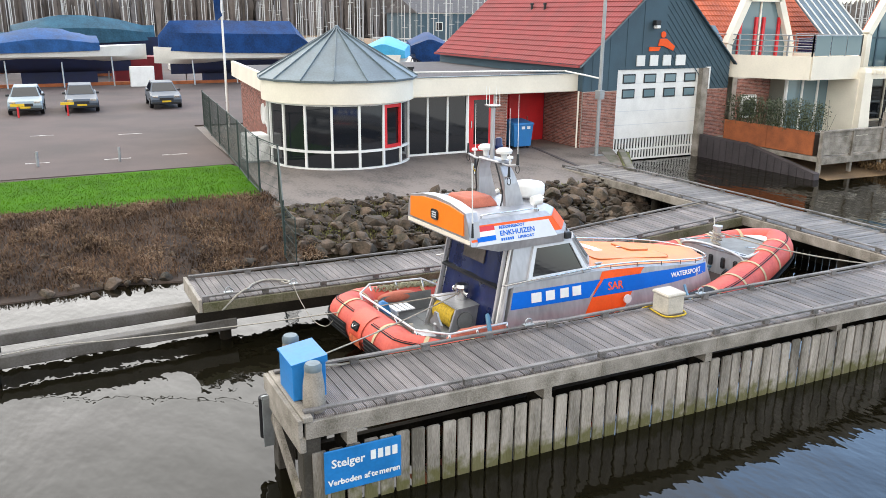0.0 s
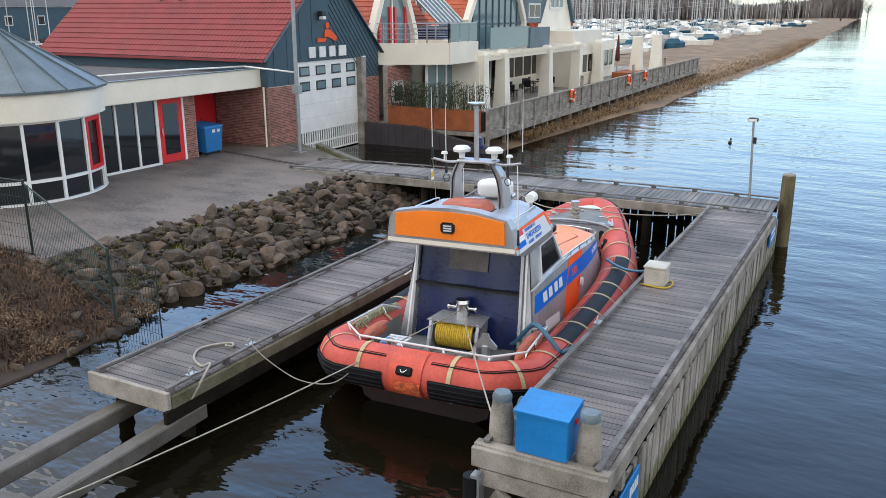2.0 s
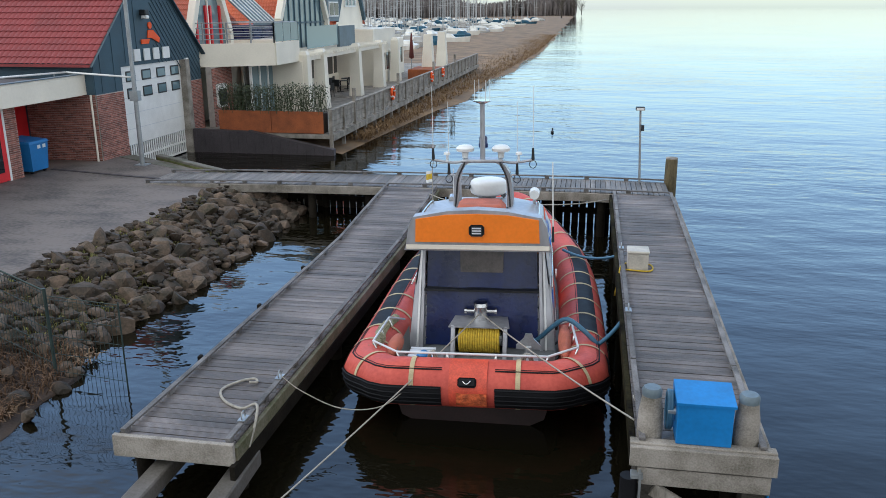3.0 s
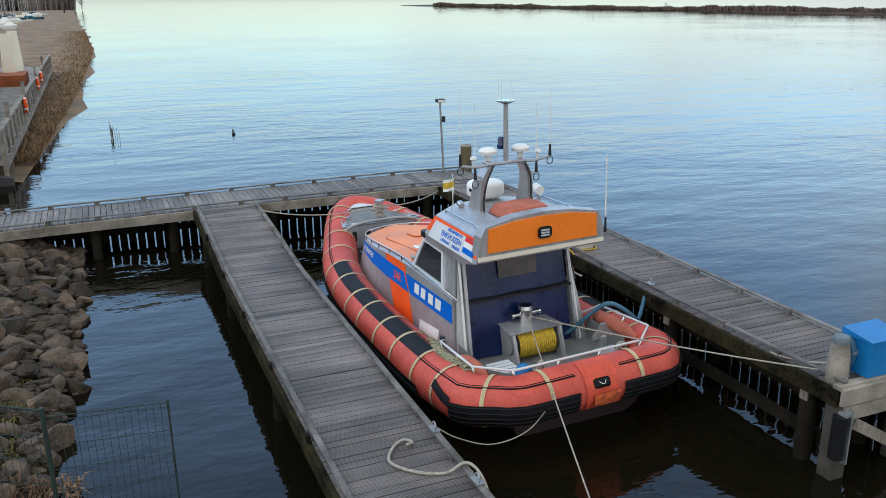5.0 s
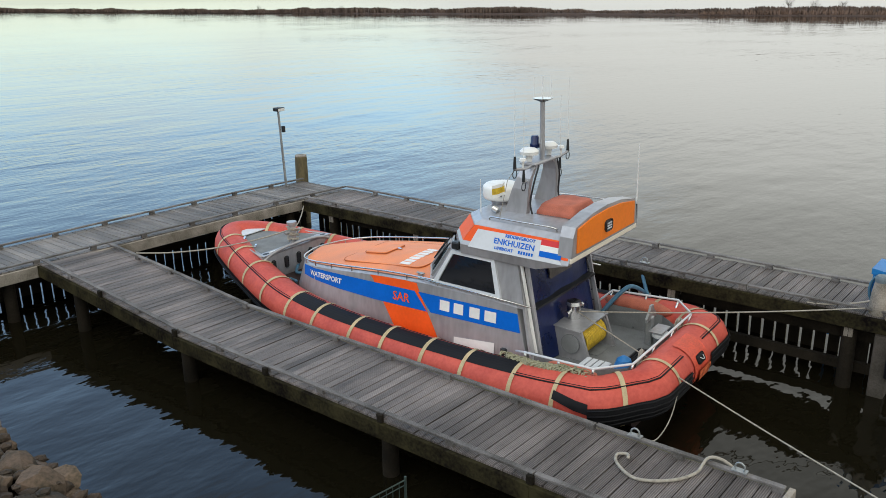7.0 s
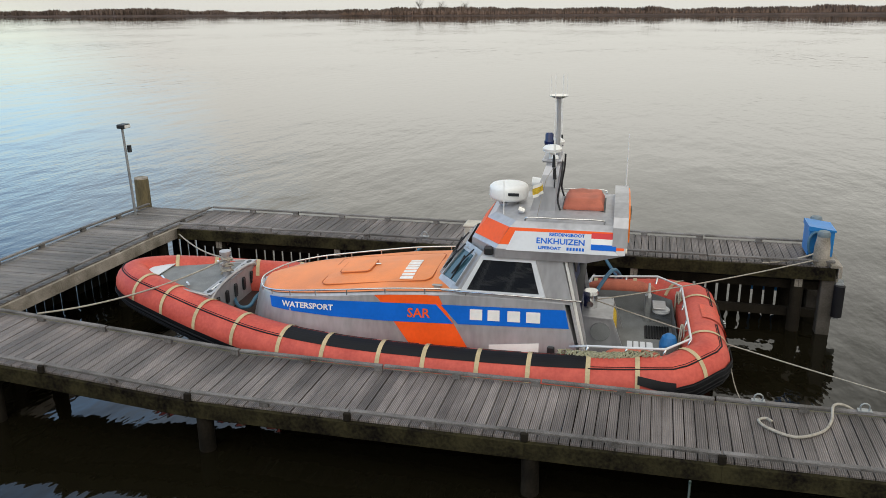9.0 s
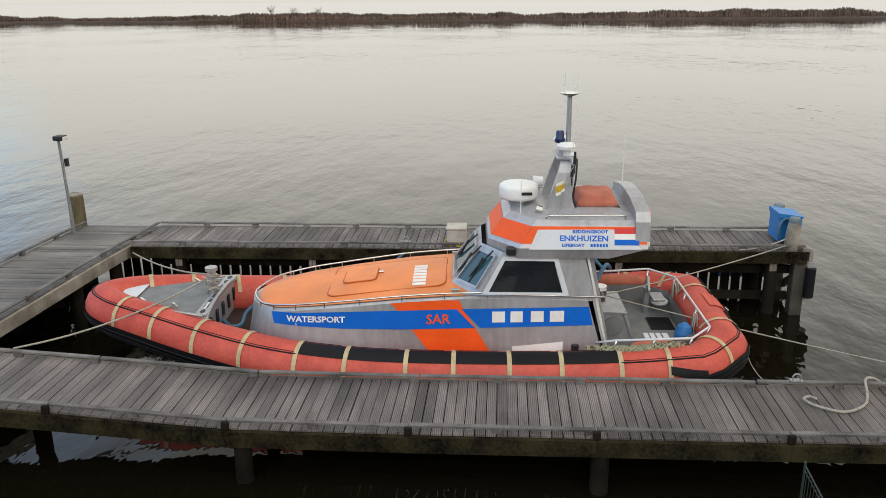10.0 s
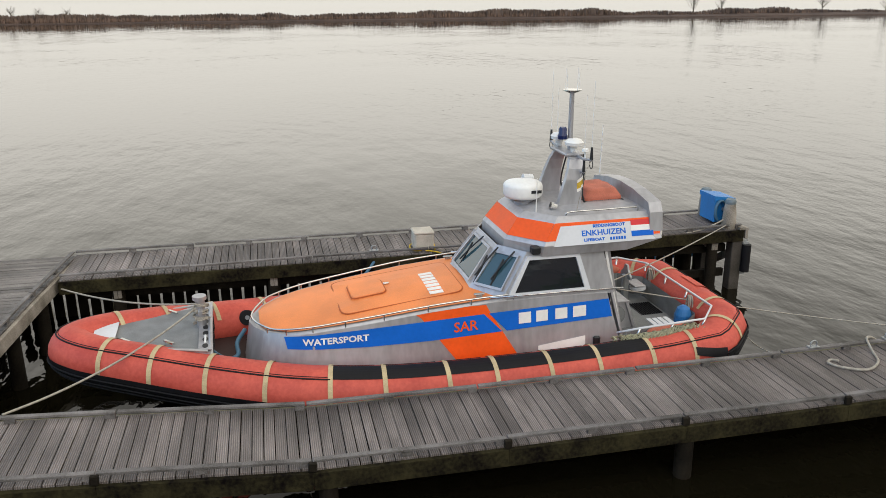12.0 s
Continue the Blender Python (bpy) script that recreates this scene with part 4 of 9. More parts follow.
# gable cladding: slanting boards on the right, plain panels on the left
part("gable_wall", prism([(GY0, 3.38), (DY0, 3.38), (DY0, DZ1), (DY1 + 0.42, DZ1), (DY1 + 0.42, 3.30), (GY1, 3.30), (GY1, GEZ), (GYA, GAZ), (GY0, GEZ)], GX - 0.2, GX, axis="x"), M_CLAD, house, "slate blue gable cladding", world=True)
n = 22
for k in range(n):
    y = lerp(GYA + 0.1, GY1 + 2.6, k / n)
    # boards run parallel to the right-hand slope's fall
    d = Vector((0, -1.0, 1.1))
    lo = Vector((GX + 0.012, y, 3.32))
    t = 0.0
    if y > GY1:
        t = (y - GY1) / 1.0
        lo = lo + d * t
    if lo.y < DY1 + 0.42 and lo.z < DZ1:
        lo = lo + d * ((DZ1 - lo.z) / 1.1)
    top = lo.copy()
    lim = GYA + 0.05
    # stop at the centre line or the roof edge
    s = (lo.y - lim)
    hi = lo + d * max(s, 0)
    zr = lambda yy: GEZ + (GAZ - GEZ) * (GY1 - yy) / (GY1 - GYA)
    while hi.z > zr(hi.y) - 0.03 and (hi - lo).length > 0.05:
        hi = hi - d * 0.03
    if (hi - lo).length > 0.25 and hi.z > lo.z:
        part("clad_seam", beam(lo, hi, 0.03, 0.03, up=(1, 0, 0)), M_CLAD, house, world=True)
for y in (19.9, 20.8, 21.7, 22.6):
    zt = GEZ + (GAZ - GEZ) * (y - GY0) / (GYA - GY0)
    part("clad_seam", box(GX, y - 0.012, 3.4 if y < DY0 else DZ1 + 0.1, GX + 0.02, y + 0.012, zt - 0.1), M_CLAD, house, world=True)
brick_wall("front_wall", house, (GX + 0.01, GY0), (GX + 0.01, DY0 - 0.02), 0.4, 3.38, 0.25, (1, 0))
brick_wall("front_wall", house, (GX + 0.01, DY1 + 0.42), (GX + 0.01, GY1), 0.0, 3.30, 0.25, (1, 0))
part("side_wall", box(-30, GY0, 0.4, GX - 0.02, GY0 + 0.25, GEZ), M_CLAD, house, world=True)
part("side_wall", box(-30, GY1 - 0.25, 0.0, GX - 0.02, GY1, GEZ), M_CLAD, house, world=True)
tile_roof("tiled_roof", house, (GX + 0.12, GY0 - 0.28, GEZ - 0.22), (-30, GY0 - 0.28, GEZ - 0.22), (GX + 0.12, GYA, GAZ + 0.05), (-30, GYA, GAZ + 0.05), M_TILE)
tile_roof("tiled_roof", house, (-30, GY1 + 0.28, GEZ - 0.22), (GX + 0.12, GY1 + 0.28, GEZ - 0.22), (-30, GYA, GAZ + 0.05), (GX + 0.12, GYA, GAZ + 0.05), M_TILE)
part("ridge_tiles", cyl((GX + 0.14, GYA, GAZ + 0.03), (-30, GYA, GAZ + 0.03), 0.12, seg=10), M_TILE, house, world=True)
part("verge_board", beam((GX + 0.06, GY0 - 0.32, GEZ - 0.3), (GX + 0.06, GYA, GAZ + 0.0), 0.05, 0.2, up=(1, 0, 0)), M_ZINC, house, world=True)
part("verge_board", beam((GX + 0.06, GY1 + 0.32, GEZ - 0.3), (GX + 0.06, GYA, GAZ + 0.0), 0.05, 0.2, up=(1, 0, 0)), M_CLAD, house, world=True)
part("gutter", beam((GX + 0.1, GY0 - 0.32, GEZ - 0.26), (-30, GY0 - 0.32, GEZ - 0.26), 0.12, 0.1), M_TILE, house, "dark red gutter", world=True)
for x in (-24.2, -23.0):
    part("roof_vent", lathe([(0.07, 0), (0.07, 0.42), (0.10, 0.42), (0.10, 0.5), (0, 0.52)], 10, at=(x, 21.9, 6.7)), M_DARK, house, world=True)
# tall door
door = part("boathouse_door", box(GX - 0.12, DY0, 1.18, GX - 0.04, DY1, DZ1), M_WHITE, house, "white sectional boathouse door with small windows", world=True)
for k in range(5):
    part("door_groove", box(GX - 0.04, DY0, 1.18 + k * 0.62, GX - 0.034, DY1, 1.20 + k * 0.62), M_DECAL, door, world=True)
for r, zz in enumerate((3.0, 3.66)):
    for k in range(4):
        y = DY0 + 0.32 + k * 1.2
        part("window_frame", box(GX - 0.04, y, zz, GX - 0.01, y + 0.72, zz + 0.42, bevel=0.01), M_DARK, door, world=True)
        part("pane", box(GX - 0.012, y + 0.06, zz + 0.06, GX - 0.006, y + 0.66, zz + 0.36), M_GLASSSKY, door, world=True)
gate = part("vent_gate", box(GX - 0.10, DY0, DZ0, GX - 0.05, DY1, DZ0 + 0.08), M_WHITE, house, "white slatted lower door panel", world=True)
part("gate_rail", box(GX - 0.10, DY0, 0.62, GX - 0.05, DY1, 0.70), M_WHITE, gate, world=True)
for k in range(28):
    y = lerp(DY0 + 0.03, DY1 - 0.1, k / 27)
    part("slat", box(GX - 0.09, y, DZ0, GX - 0.06, y + 0.085, 1.18), M_WHITE, gate, world=True)
part("inner_dark", box(GX - 0.5, DY0, 0.0, GX - 0.45, DY1, 1.2), M_DARK, house, world=True)
part("door_post", box(GX - 0.1, DY1, -0.3, GX + 0.25, DY1 + 0.38, DZ1), M_TIMBER, house, "grey concrete door post", world=True)
part("door_post", box(GX - 0.1, DY1 + 0.38, 3.3, GX + 0.1, DY1 + 0.62, DZ1 + 0.05), M_WHITE, house, world=True)
# lamp and emblem on the gable
lampw = part("flood_lamp", box(GX, 23.05, 6.2, GX + 0.28, 23.35, 6.42, bevel=0.03), M_DARK, house, "dark wall floodlight", world=True)
part("lamp_glass", box(GX + 0.05, 23.08, 6.06, GX + 0.3, 23.32, 6.2, bevel=0.03), M_WHITE, lampw, world=True)
emb = part("emblem", cyl((GX + 0.02, 23.72, 5.80), (GX + 0.06, 23.72, 5.80), 0.14, seg=20), M_SIGNRED, house, "orange-red figure emblem", world=True)
part("emblem_bar", prism([(22.95, 5.08), (23.5, 5.08), (23.62, 5.26), (22.95, 5.26)], GX + 0.02, GX + 0.06, axis="x"), M_SIGNRED, emb, world=True)
part("emblem_bar", prism([(23.45, 5.3), (23.75, 5.3), (24.35, 5.08), (24.43, 5.28), (23.92, 5.62), (23.55, 5.62)], GX + 0.02, GX + 0.06, axis="x"), M_SIGNRED, emb, world=True)
for k in range(4):
    y = 22.25 + k * 0.76
    part("sign_bar", box(GX + 0.02, y + 0.03, 4.43, GX + 0.07, y + (0.49 if k < 3 else 0.60), 4.90), M_WHITE, house, "white plain sign block", world=True)

# ---- the lifeboat ----
boat = thing("lifeboat", (0.385, 2.20, 0), 2.4, label="aluminium rescue lifeboat with orange-red rubber collar, moored between the jetties", category="boat")

boat.rotation_euler.y = -radians(1.1)   # she lists a little to port


def densify(pts, step=0.11):
    out = []
    for a, c in zip(pts, pts[1:]):
        n = max(int((Vector(c[:3]) - Vector(a[:3])).length / step), 1)
        out += [tuple(lerp(u, v, k / n) for u, v in zip(a, c)) for k in range(n)]
    return out


# half of the collar's centre line: x, y, z, radius; mitred at the stern corners
QUARTER = [(1.20, 0.60, 0.93, 0.37), (1.31, 0.655, 0.915, 0.375), (1.67, 1.075, 0.82, 0.395), (1.74, 1.22, 0.79, 0.40)]
FLANK = [(1.74, 1.22, 0.79, 0.40), (1.76, 2.2, 0.70, 0.42), (1.765, 3.5, 0.655, 0.42), (1.755, 5.2, 0.655, 0.42), (1.69, 6.6, 0.68, 0.42), (1.50, 7.9, 0.765, 0.41), (1.14, 9.12, 0.91, 0.40), (0.76, 10.2, 1.075, 0.39), (0.42, 10.98, 1.18, 0.37), (0.0, 11.33, 1.22, 0.36)]
flank_rad = [v.x for v in smooth_path([(r, 0, 0) for x, y, z, r in FLANK], 10)]
half = densify(QUARTER) + [(*p, r) for p, r in zip(smooth_path([q[:3] for q in FLANK] + [(-0.42, 10.98, 1.18)], 10), flank_rad)]
stern_leg = densify([(-1.20, 0.60, 0.93, 0.37), (1.20, 0.60, 0.93, 0.37)])[1:]
ring_line = half + [(-x, y, z, r) for x, y, z, r in half[-2::-1]] + stern_leg
loop_pts = [Vector(q[:3]) for q in ring_line]
loop_rad = [q[3] for q in ring_line]
NT, n_side = len(loop_pts), 2 * len(half) - 1


def tube_frame(i):
    p = loop_pts[i % NT]
    d = (loop_pts[(i + 1) % NT] - loop_pts[i - 1]).normalized()
    out = Vector((d.y, -d.x, 0)).normalized()       # away from the boat's middle
    if out.dot(Vector((p.x, p.y - min(max(p.y, 1.5), 9.5), 0))) < 0:
        out = -out
    return p, d, out, loop_rad[i % NT]


def tube_ring(i, grow=0.0, a0=0.0, a1=360.0, seg=20, closed=True):
    p, d, out, r = tube_frame(i)
    n = seg if closed else seg + 1
    return [p + (out * math.cos(radians(lerp(a0, a1, k / seg))) + Vector((0, 0, math.sin(radians(lerp(a0, a1, k / seg)))))) * (r + grow) for k in range(n)]


def at_y(y, side=1):
    """The collar's station nearest to y, on starboard (1) or port (-1)."""
    i = min(range(len(half)), key=lambda k: abs(half[k][1] - y) + (9 if half[k][0] < 1.3 and y < 1.3 and half[k][1] < 0.62 else 0))
    return i if side > 0 else n_side - 1 - i


part("collar", loft([tube_ring(i) for i in range(NT)], loop=True), M_TUBE, boat, "faded orange-red rubber collar tube", smooth=True)
around_bow = list(range(at_y(2.2), at_y(2.2, -1) + 1))
part("rub_strake", loft([tube_ring(i, 0.014, -75, 0, 10, False) for i in around_bow], closed=False, caps=False), M_RUBBER, boat, "black ribbed rubbing band round the collar", smooth=40)
for a in (-14, -28, -42):
    part("strake_rib", pipe([tube_ring(i, 0.028, a, a + 10, 1, False)[0] for i in around_bow], 0.014, 6), M_RUBBER, boat, smooth=True)
# dark glued seams: round the bow, and from the grip patches to the stern patch
STRAP_Y = (10.72, 10.02, 9.22, 8.375, 7.52, 6.74, 5.82, 4.99, 4.15, 3.31, 2.47, 1.68)
port_stern = [i for i in range(n_side, NT) if loop_pts[i].x < -0.32]
star_stern = [i for i in range(n_side, NT) if loop_pts[i].x > 0.32]
for rng in (range(at_y(7.52), at_y(7.52, -1) + 1), list(range(at_y(2.47, -1), n_side)) + port_stern, star_stern + list(range(0, at_y(2.47) + 1))):
    part("collar_seam", pipe([tube_ring(i, 0.003, 55, 65, 1, False)[0] for i in rng], 0.013, 6), M_RUBBER, boat)
    part("collar_seam", pipe([tube_ring(i, 0.001, 60.5, 65, 1, False)[0] for i in rng], 0.006, 5), M_RUBBER, boat)
# webbing straps
strap_ids = [at_y(y, q) for q in (1, -1) for y in STRAP_Y + (0.92,)]
strap_ids += [min(range(n_side, NT), key=lambda k: abs(loop_pts[k].x - x)) for x in (-0.86, 0.80)]
for i in strap_ids:
    a = tube_ring(i, 0.012, -48, 150, 18, False)
    p, d, out, r = tube_frame(i)
    part("strap", loft([[q - d * 0.036 for q in a], [q + d * 0.036 for q in a]], closed=False, caps=False), M_STRAP, boat, "cream webbing strap")
# black anti-slip patches on the collar's shoulder, bay by bay
for q in (1, -1):
    for y0, y1 in zip(STRAP_Y[4:], STRAP_Y[5:11]):
        ids = list(range(*sorted((at_y(y0, q), at_y(y1, q)))))
        part("grip_patch", loft([tube_ring(i, 0.007, 55, 99, 6, False) for i in ids + [ids[-1] + 1]], closed=False, caps=False), M_RUBBER, boat)
        part("seam_tape", pipe([tube_ring(i, 0.009, 103, 110, 1, False)[0] for i in ids], 0.006, 5), M_RUBBER, boat)
# broad ribbed black panels round the stern, either side of the patch
for run_ids, q in ((list(range(at_y(1.20, -1), n_side)) + port_stern, -1), (star_stern + list(range(0, at_y(1.20) + 1)), 1)):
    part("stern_panel", loft([tube_ring(i, 0.020, -40, 15, 8, False) for i in run_ids], closed=False, caps=False), M_RUBBER, boat, "broad black rubber panel round the stern", smooth=40)
    for a in (10, -2, -14, -26):
        part("strake_rib", pipe([tube_ring(i, 0.024, a, a + 10, 1, False)[0] for i in run_ids], 0.013, 6), M_RUBBER, boat, smooth=True)
    ids = [i for i in (range(at_y(1.68, q), at_y(1.16, q) - 1, -1) if q > 0 else range(at_y(1.68, q), at_y(1.16, q) + 1))]
    part("quarter_band", loft([tube_ring(i, 0.018, lerp(22, 2, k / (len(ids) - 1)), lerp(40, 24, k / (len(ids) - 1)), 4, False) for k, i in enumerate(ids)], closed=False, caps=False), M_RUBBER, boat, "black rubber band on the quarter", smooth=40)
# smooth patch with towing eye and a torn corner at the stern
M_PATCH = mat("scuffed_red_patch", (0.66, 0.085, 0.042), 0.55, var=0.3, scale=5, fine=40, bump=0.15)
mid_ids = [i for i in range(n_side, NT) if abs(loop_pts[i].x) < 0.36]
part("stern_patch", loft([tube_ring(i, 0.016, -42, 92, 12, False) for i in mid_ids], closed=False, caps=False), M_PATCH, boat, "scuffed bright red rubber stern patch", smooth=True)
torn = [[v + Vector((0, -0.015 - 0.03 * abs(noise.noise(v * 9)), 0.02 * noise.noise(v * 13))) for v in tube_ring(i, 0.03, -30, 3, 7, False)] for i in mid_ids if abs(loop_pts[i].x - 0.02) < 0.27]
part("torn_flap", loft(torn, closed=False, caps=False), mat("torn_orange_rubber", (0.62, 0.12, 0.035), 0.8, var=0.6, scale=14, fine=70, bump=0.6), boat, "torn scuffed orange rubber flap")
vp = part("valve_plate", moved(box(-0.14, -0.02, -0.075, 0.14, 0.02, 0.075, bevel=0.03), pose(-0.01, 0.245, 1.10, -27)), M_RUBBER, boat, "black towing eye plate")
part("towing_eye", moved(pipe(smooth_path([(-0.06, -0.02, 0.02), (-0.02, -0.045, -0.02), (0.02, -0.045, -0.015), (0.06, -0.02, 0.03)], 4), 0.010, 6), pose(-0.01, 0.245, 1.10, -27)), M_CHROME, vp, "small steel eye", smooth=True)

# underwater hull and decks
M_BOTTOM = mat("dark_hull_paint", (0.028, 0.014, 0.013), 0.6, var=0.4, scale=3, fine=30, bump=0.1)
hull_rings = []
for y, w, zk in ((0.85, 1.25, -0.35), (3, 1.55, -0.45), (6, 1.5, -0.45), (8.5, 1.2, -0.3), (10.2, 0.65, 0.2), (11.0, 0.15, 0.75)):
    zt = 0.62 + max(0, y - 7) * 0.09
    hull_rings.append([(-w, y, zt), (-w * 0.9, y, zt - 0.4), (0, y, zk), (w * 0.9, y, zt - 0.4), (w, y, zt)])
part("hull", loft(hull_rings), M_BOTTOM, boat, "dark weathered hull below the collar")
part("aft_deck", prism([(-1.2, 0.8), (1.2, 0.8), (1.35, 1.2), (1.38, 8.0), (1.1, 9.3), (-1.1, 9.3), (-1.38, 8.0), (-1.35, 1.2)], 0.66, 0.70), M_ALUDARK, boat, "grey non-slip deck")
gr = part("deck_grating", box(0.02, 1.08, 0.702, 0.58, 1.52, 0.708), M_DARK, boat, "black deck grating")
for k in range(9):
    part("slat", box(0.03, 1.09 + 0.047 * k, 0.708, 0.57, 1.115 + 0.047 * k, 0.722), M_RUBBER, gr)
for x in (-1.0, -0.55, -0.1):
    part("floor_hatch", box(x, 1.95, 0.70, x + 0.40, 2.3, 0.712, bevel=0.004), M_ALUDARK, boat, "low grey floor hatch")
fore = [(-1.0, 9.25), (-0.72, 10.2), (-0.3, 10.95), (0.3, 10.95), (0.72, 10.2), (1.0, 9.25)]
b = bmesh.new()
lo = [b.verts.new((x, y, 0.7)) for x, y in fore]
hi = [b.verts.new((x, y, 1.36 + 0.03 * (y - 9.25))) for x, y in fore]
b.faces.new(hi)
for k in range(6):
    b.faces.new((lo[k], lo[(k + 1) % 6], hi[(k + 1) % 6], hi[k]))
part("fore_deck", b, M_ALU, boat, "bare aluminium fore deck")
b = bmesh.new()
b.faces.new([b.verts.new((x * 0.86, 10.05 + (y - 10.05) * 0.84, 1.365 + 0.03 * (y - 9.25))) for x, y in fore])
part("fore_deck_grip", b, M_ALUDARK, boat, "dark grey non-slip patch")
part("bow_plate", prism([(-0.34, 10.66), (0.34, 10.66), (0.22, 11.0), (-0.22, 11.0)], 1.435, 1.452), M_DECAL, boat, "pale plate over the tip of the fore deck")

# coaming (the raised hull sides)
ST = [(2.57, 1.30, 1.20, 1.78), (3.5, 1.30, 1.19, 1.80), (4.8, 1.29, 1.17, 1.80), (5.9, 1.27, 1.14, 1.72), (6.9, 1.22, 1.08, 1.60), (7.7, 1.12, 0.98, 1.50), (8.15, 1.00, 0.83, 1.44), (8.42, 0.80, 0.58, 1.41), (8.58, 0.5, 0.30, 1.39), (8.64, 0.12, 0.06, 1.385)]


def co(y, k):
    return along([(s[0], s[k]) for s in ST], y)


def side_x(y, z):
    return lerp(co(y, 1), co(y, 2), (z - 0.7) / (co(y, 3) - 0.7))


rings = []
for y, wb, wt, zt in ST:
    f = 0.16 if y > 8 else 0.0
    k = min(1, max(0, (y - 7.7) / 0.9))
    rake = 0.30 if y < 2.6 else 0.0
    rings.append([(-wb, y + 0.12 * k, 0.68), (-lerp(wb, wt, 0.5), y + 0.05 * k + rake / 2, lerp(0.68, zt, 0.5)), (-wt, y + rake, zt - 0.03), (-wt + 0.03, y + rake, zt), (wt - 0.03, y + rake, zt), (wt, y + rake, zt - 0.03), (lerp(wb, wt, 0.5), y + 0.05 * k + rake / 2, lerp(0.68, zt, 0.5)), (wb, y + 0.12 * k, 0.68)])
part("coaming", loft(rings), M_ALU, boat, "bare aluminium raised hull sides", smooth=30)
# orange hatch deck, domed
rows = []
for y in (4.55, 5.2, 5.9, 6.5, 7.0, 7.4, 7.8, 8.05, 8.25, 8.4, 8.48):
    w = co(y, 2) - 0.07 if y < 8.2 else (co(y, 2) - 0.07) * (0.96 if y < 8.45 else 0.75)
    rows.append([(w * u, y, co(y, 3) + 0.012 + 0.085 * (1 - u * u)) for u in (-1, -0.8, -0.5, -0.2, 0.2, 0.5, 0.8, 1)])
part("hatch_deck", loft(rows, closed=False, caps=False), M_HATCH, boat, "faded orange domed fore cabin deck", smooth=True)


def roof_z(x, y):
    u = x / (co(y, 2) - 0.07)
    return co(y, 3) + 0.012 + 0.085 * (1 - u * u)


def lid(pts, lift, name, parent, label):
    """A raised lid that follows the domed deck, with a small rounded step."""
    mid = Vector((sum(p[0] for p in pts) / len(pts), sum(p[1] for p in pts) / len(pts)))
    rings = []
    for grow, h in ((0.012, -0.004), (0.012, lift * 0.6), (0.0, lift)):
        ring = []
        for x, y in pts:
            d = (Vector((x, y)) - mid).normalized() * grow
            ring.append((x + d.x, y + d.y, roof_z(x + d.x, y + d.y) + h))
        rings.append(ring)
    b = loft(rings, caps=False)
    top = [b.verts.new((mid.x, mid.y, roof_z(mid.x, mid.y) + lift))]
    inner = [[b.verts.new((lerp(x, mid.x, u), lerp(y, mid.y, u), roof_z(lerp(x, mid.x, u), lerp(y, mid.y, u)) + lift)) for x, y in pts] for u in (0.0, 0.35, 0.7)]
    for r0, r1 in zip(inner, inner[1:]):
        for k in range(len(pts)):
            q = (k + 1) % len(pts)
            b.faces.new((r0[k], r0[q], r1[q], r1[k]))
    for k in range(len(pts)):
        b.faces.new((inner[-1][k], inner[-1][(k + 1) % len(pts)], top[0]))
    return part(name, b, M_HATCH, parent, label)


def rounded(x0, y0, x1, y1, r):
    out = []
    for cx, cy, a0 in ((x1 - r, y1 - r, 0), (x0 + r, y1 - r, 90), (x0 + r, y0 + r, 180), (x1 - r, y0 + r, 270)):
        out += [(cx + r * math.cos(radians(a0 + 22.5 * k)), cy + r * math.sin(radians(a0 + 22.5 * k))) for k in range(5)]
    return out


# darker orange beads paint in the thin shadow line round the raised lids
M_EDGESHADE = mat("orange_edge_shade", (0.42, 0.10, 0.02), 0.7, var=0.2, scale=3, fine=30, bump=0.05)
cover = lid(rounded(-0.72, 5.20, 0.72, 7.20, 0.16), 0.022, "deck_panel", boat, "raised orange deck panel")
part("panel_edge", pipe([(x, y, roof_z(x, y) + 0.012) for x, y in rounded(-0.735, 5.19, 0.735, 7.215, 0.16)], 0.011, 5, loop=True), M_EDGESHADE, cover)
hat = lid(rounded(-0.30, 6.42, 0.30, 6.98, 0.09), 0.055, "hatch", boat, "orange deck hatch")
part("hatch_edge", pipe([(x, y, roof_z(x, y) + 0.036) for x, y in rounded(-0.312, 6.408, 0.312, 6.992, 0.09)], 0.011, 5, loop=True), M_EDGESHADE, hat)
part("hatch_latch", box(0.02, 6.30, roof_z(0, 6.3) + 0.02, 0.07, 6.40, roof_z(0, 6.4) + 0.06, bevel=0.01), M_CHROME, hat)
for x, y in ((-0.98, 5.02), (0.98, 5.02)):
    cl = part("deck_cleat", box(x - 0.03, y - 0.09, roof_z(x, y) + 0.035, x + 0.03, y + 0.09, roof_z(x, y) + 0.06, bevel=0.012), M_STEEL, boat, "steel deck cleat")
    part("cleat_foot", box(x - 0.02, y - 0.05, roof_z(x, y), x + 0.02, y + 0.05, roof_z(x, y) + 0.036), M_STEEL, cl)
# number on the deck, as plain bars
for k in range(7):
    x = -0.68 + k * 0.135
    q = ((x, 5.53), (x + 0.095, 5.53), (x + 0.095, 5.76), (x, 5.76))
    part("number_bar", hexa([(xx, y, roof_z(xx, y) + 0.018) for xx, y in q] + [(xx, y, roof_z(xx, y) + 0.027) for xx, y in q]), M_WHITE, boat, "white plain bar")
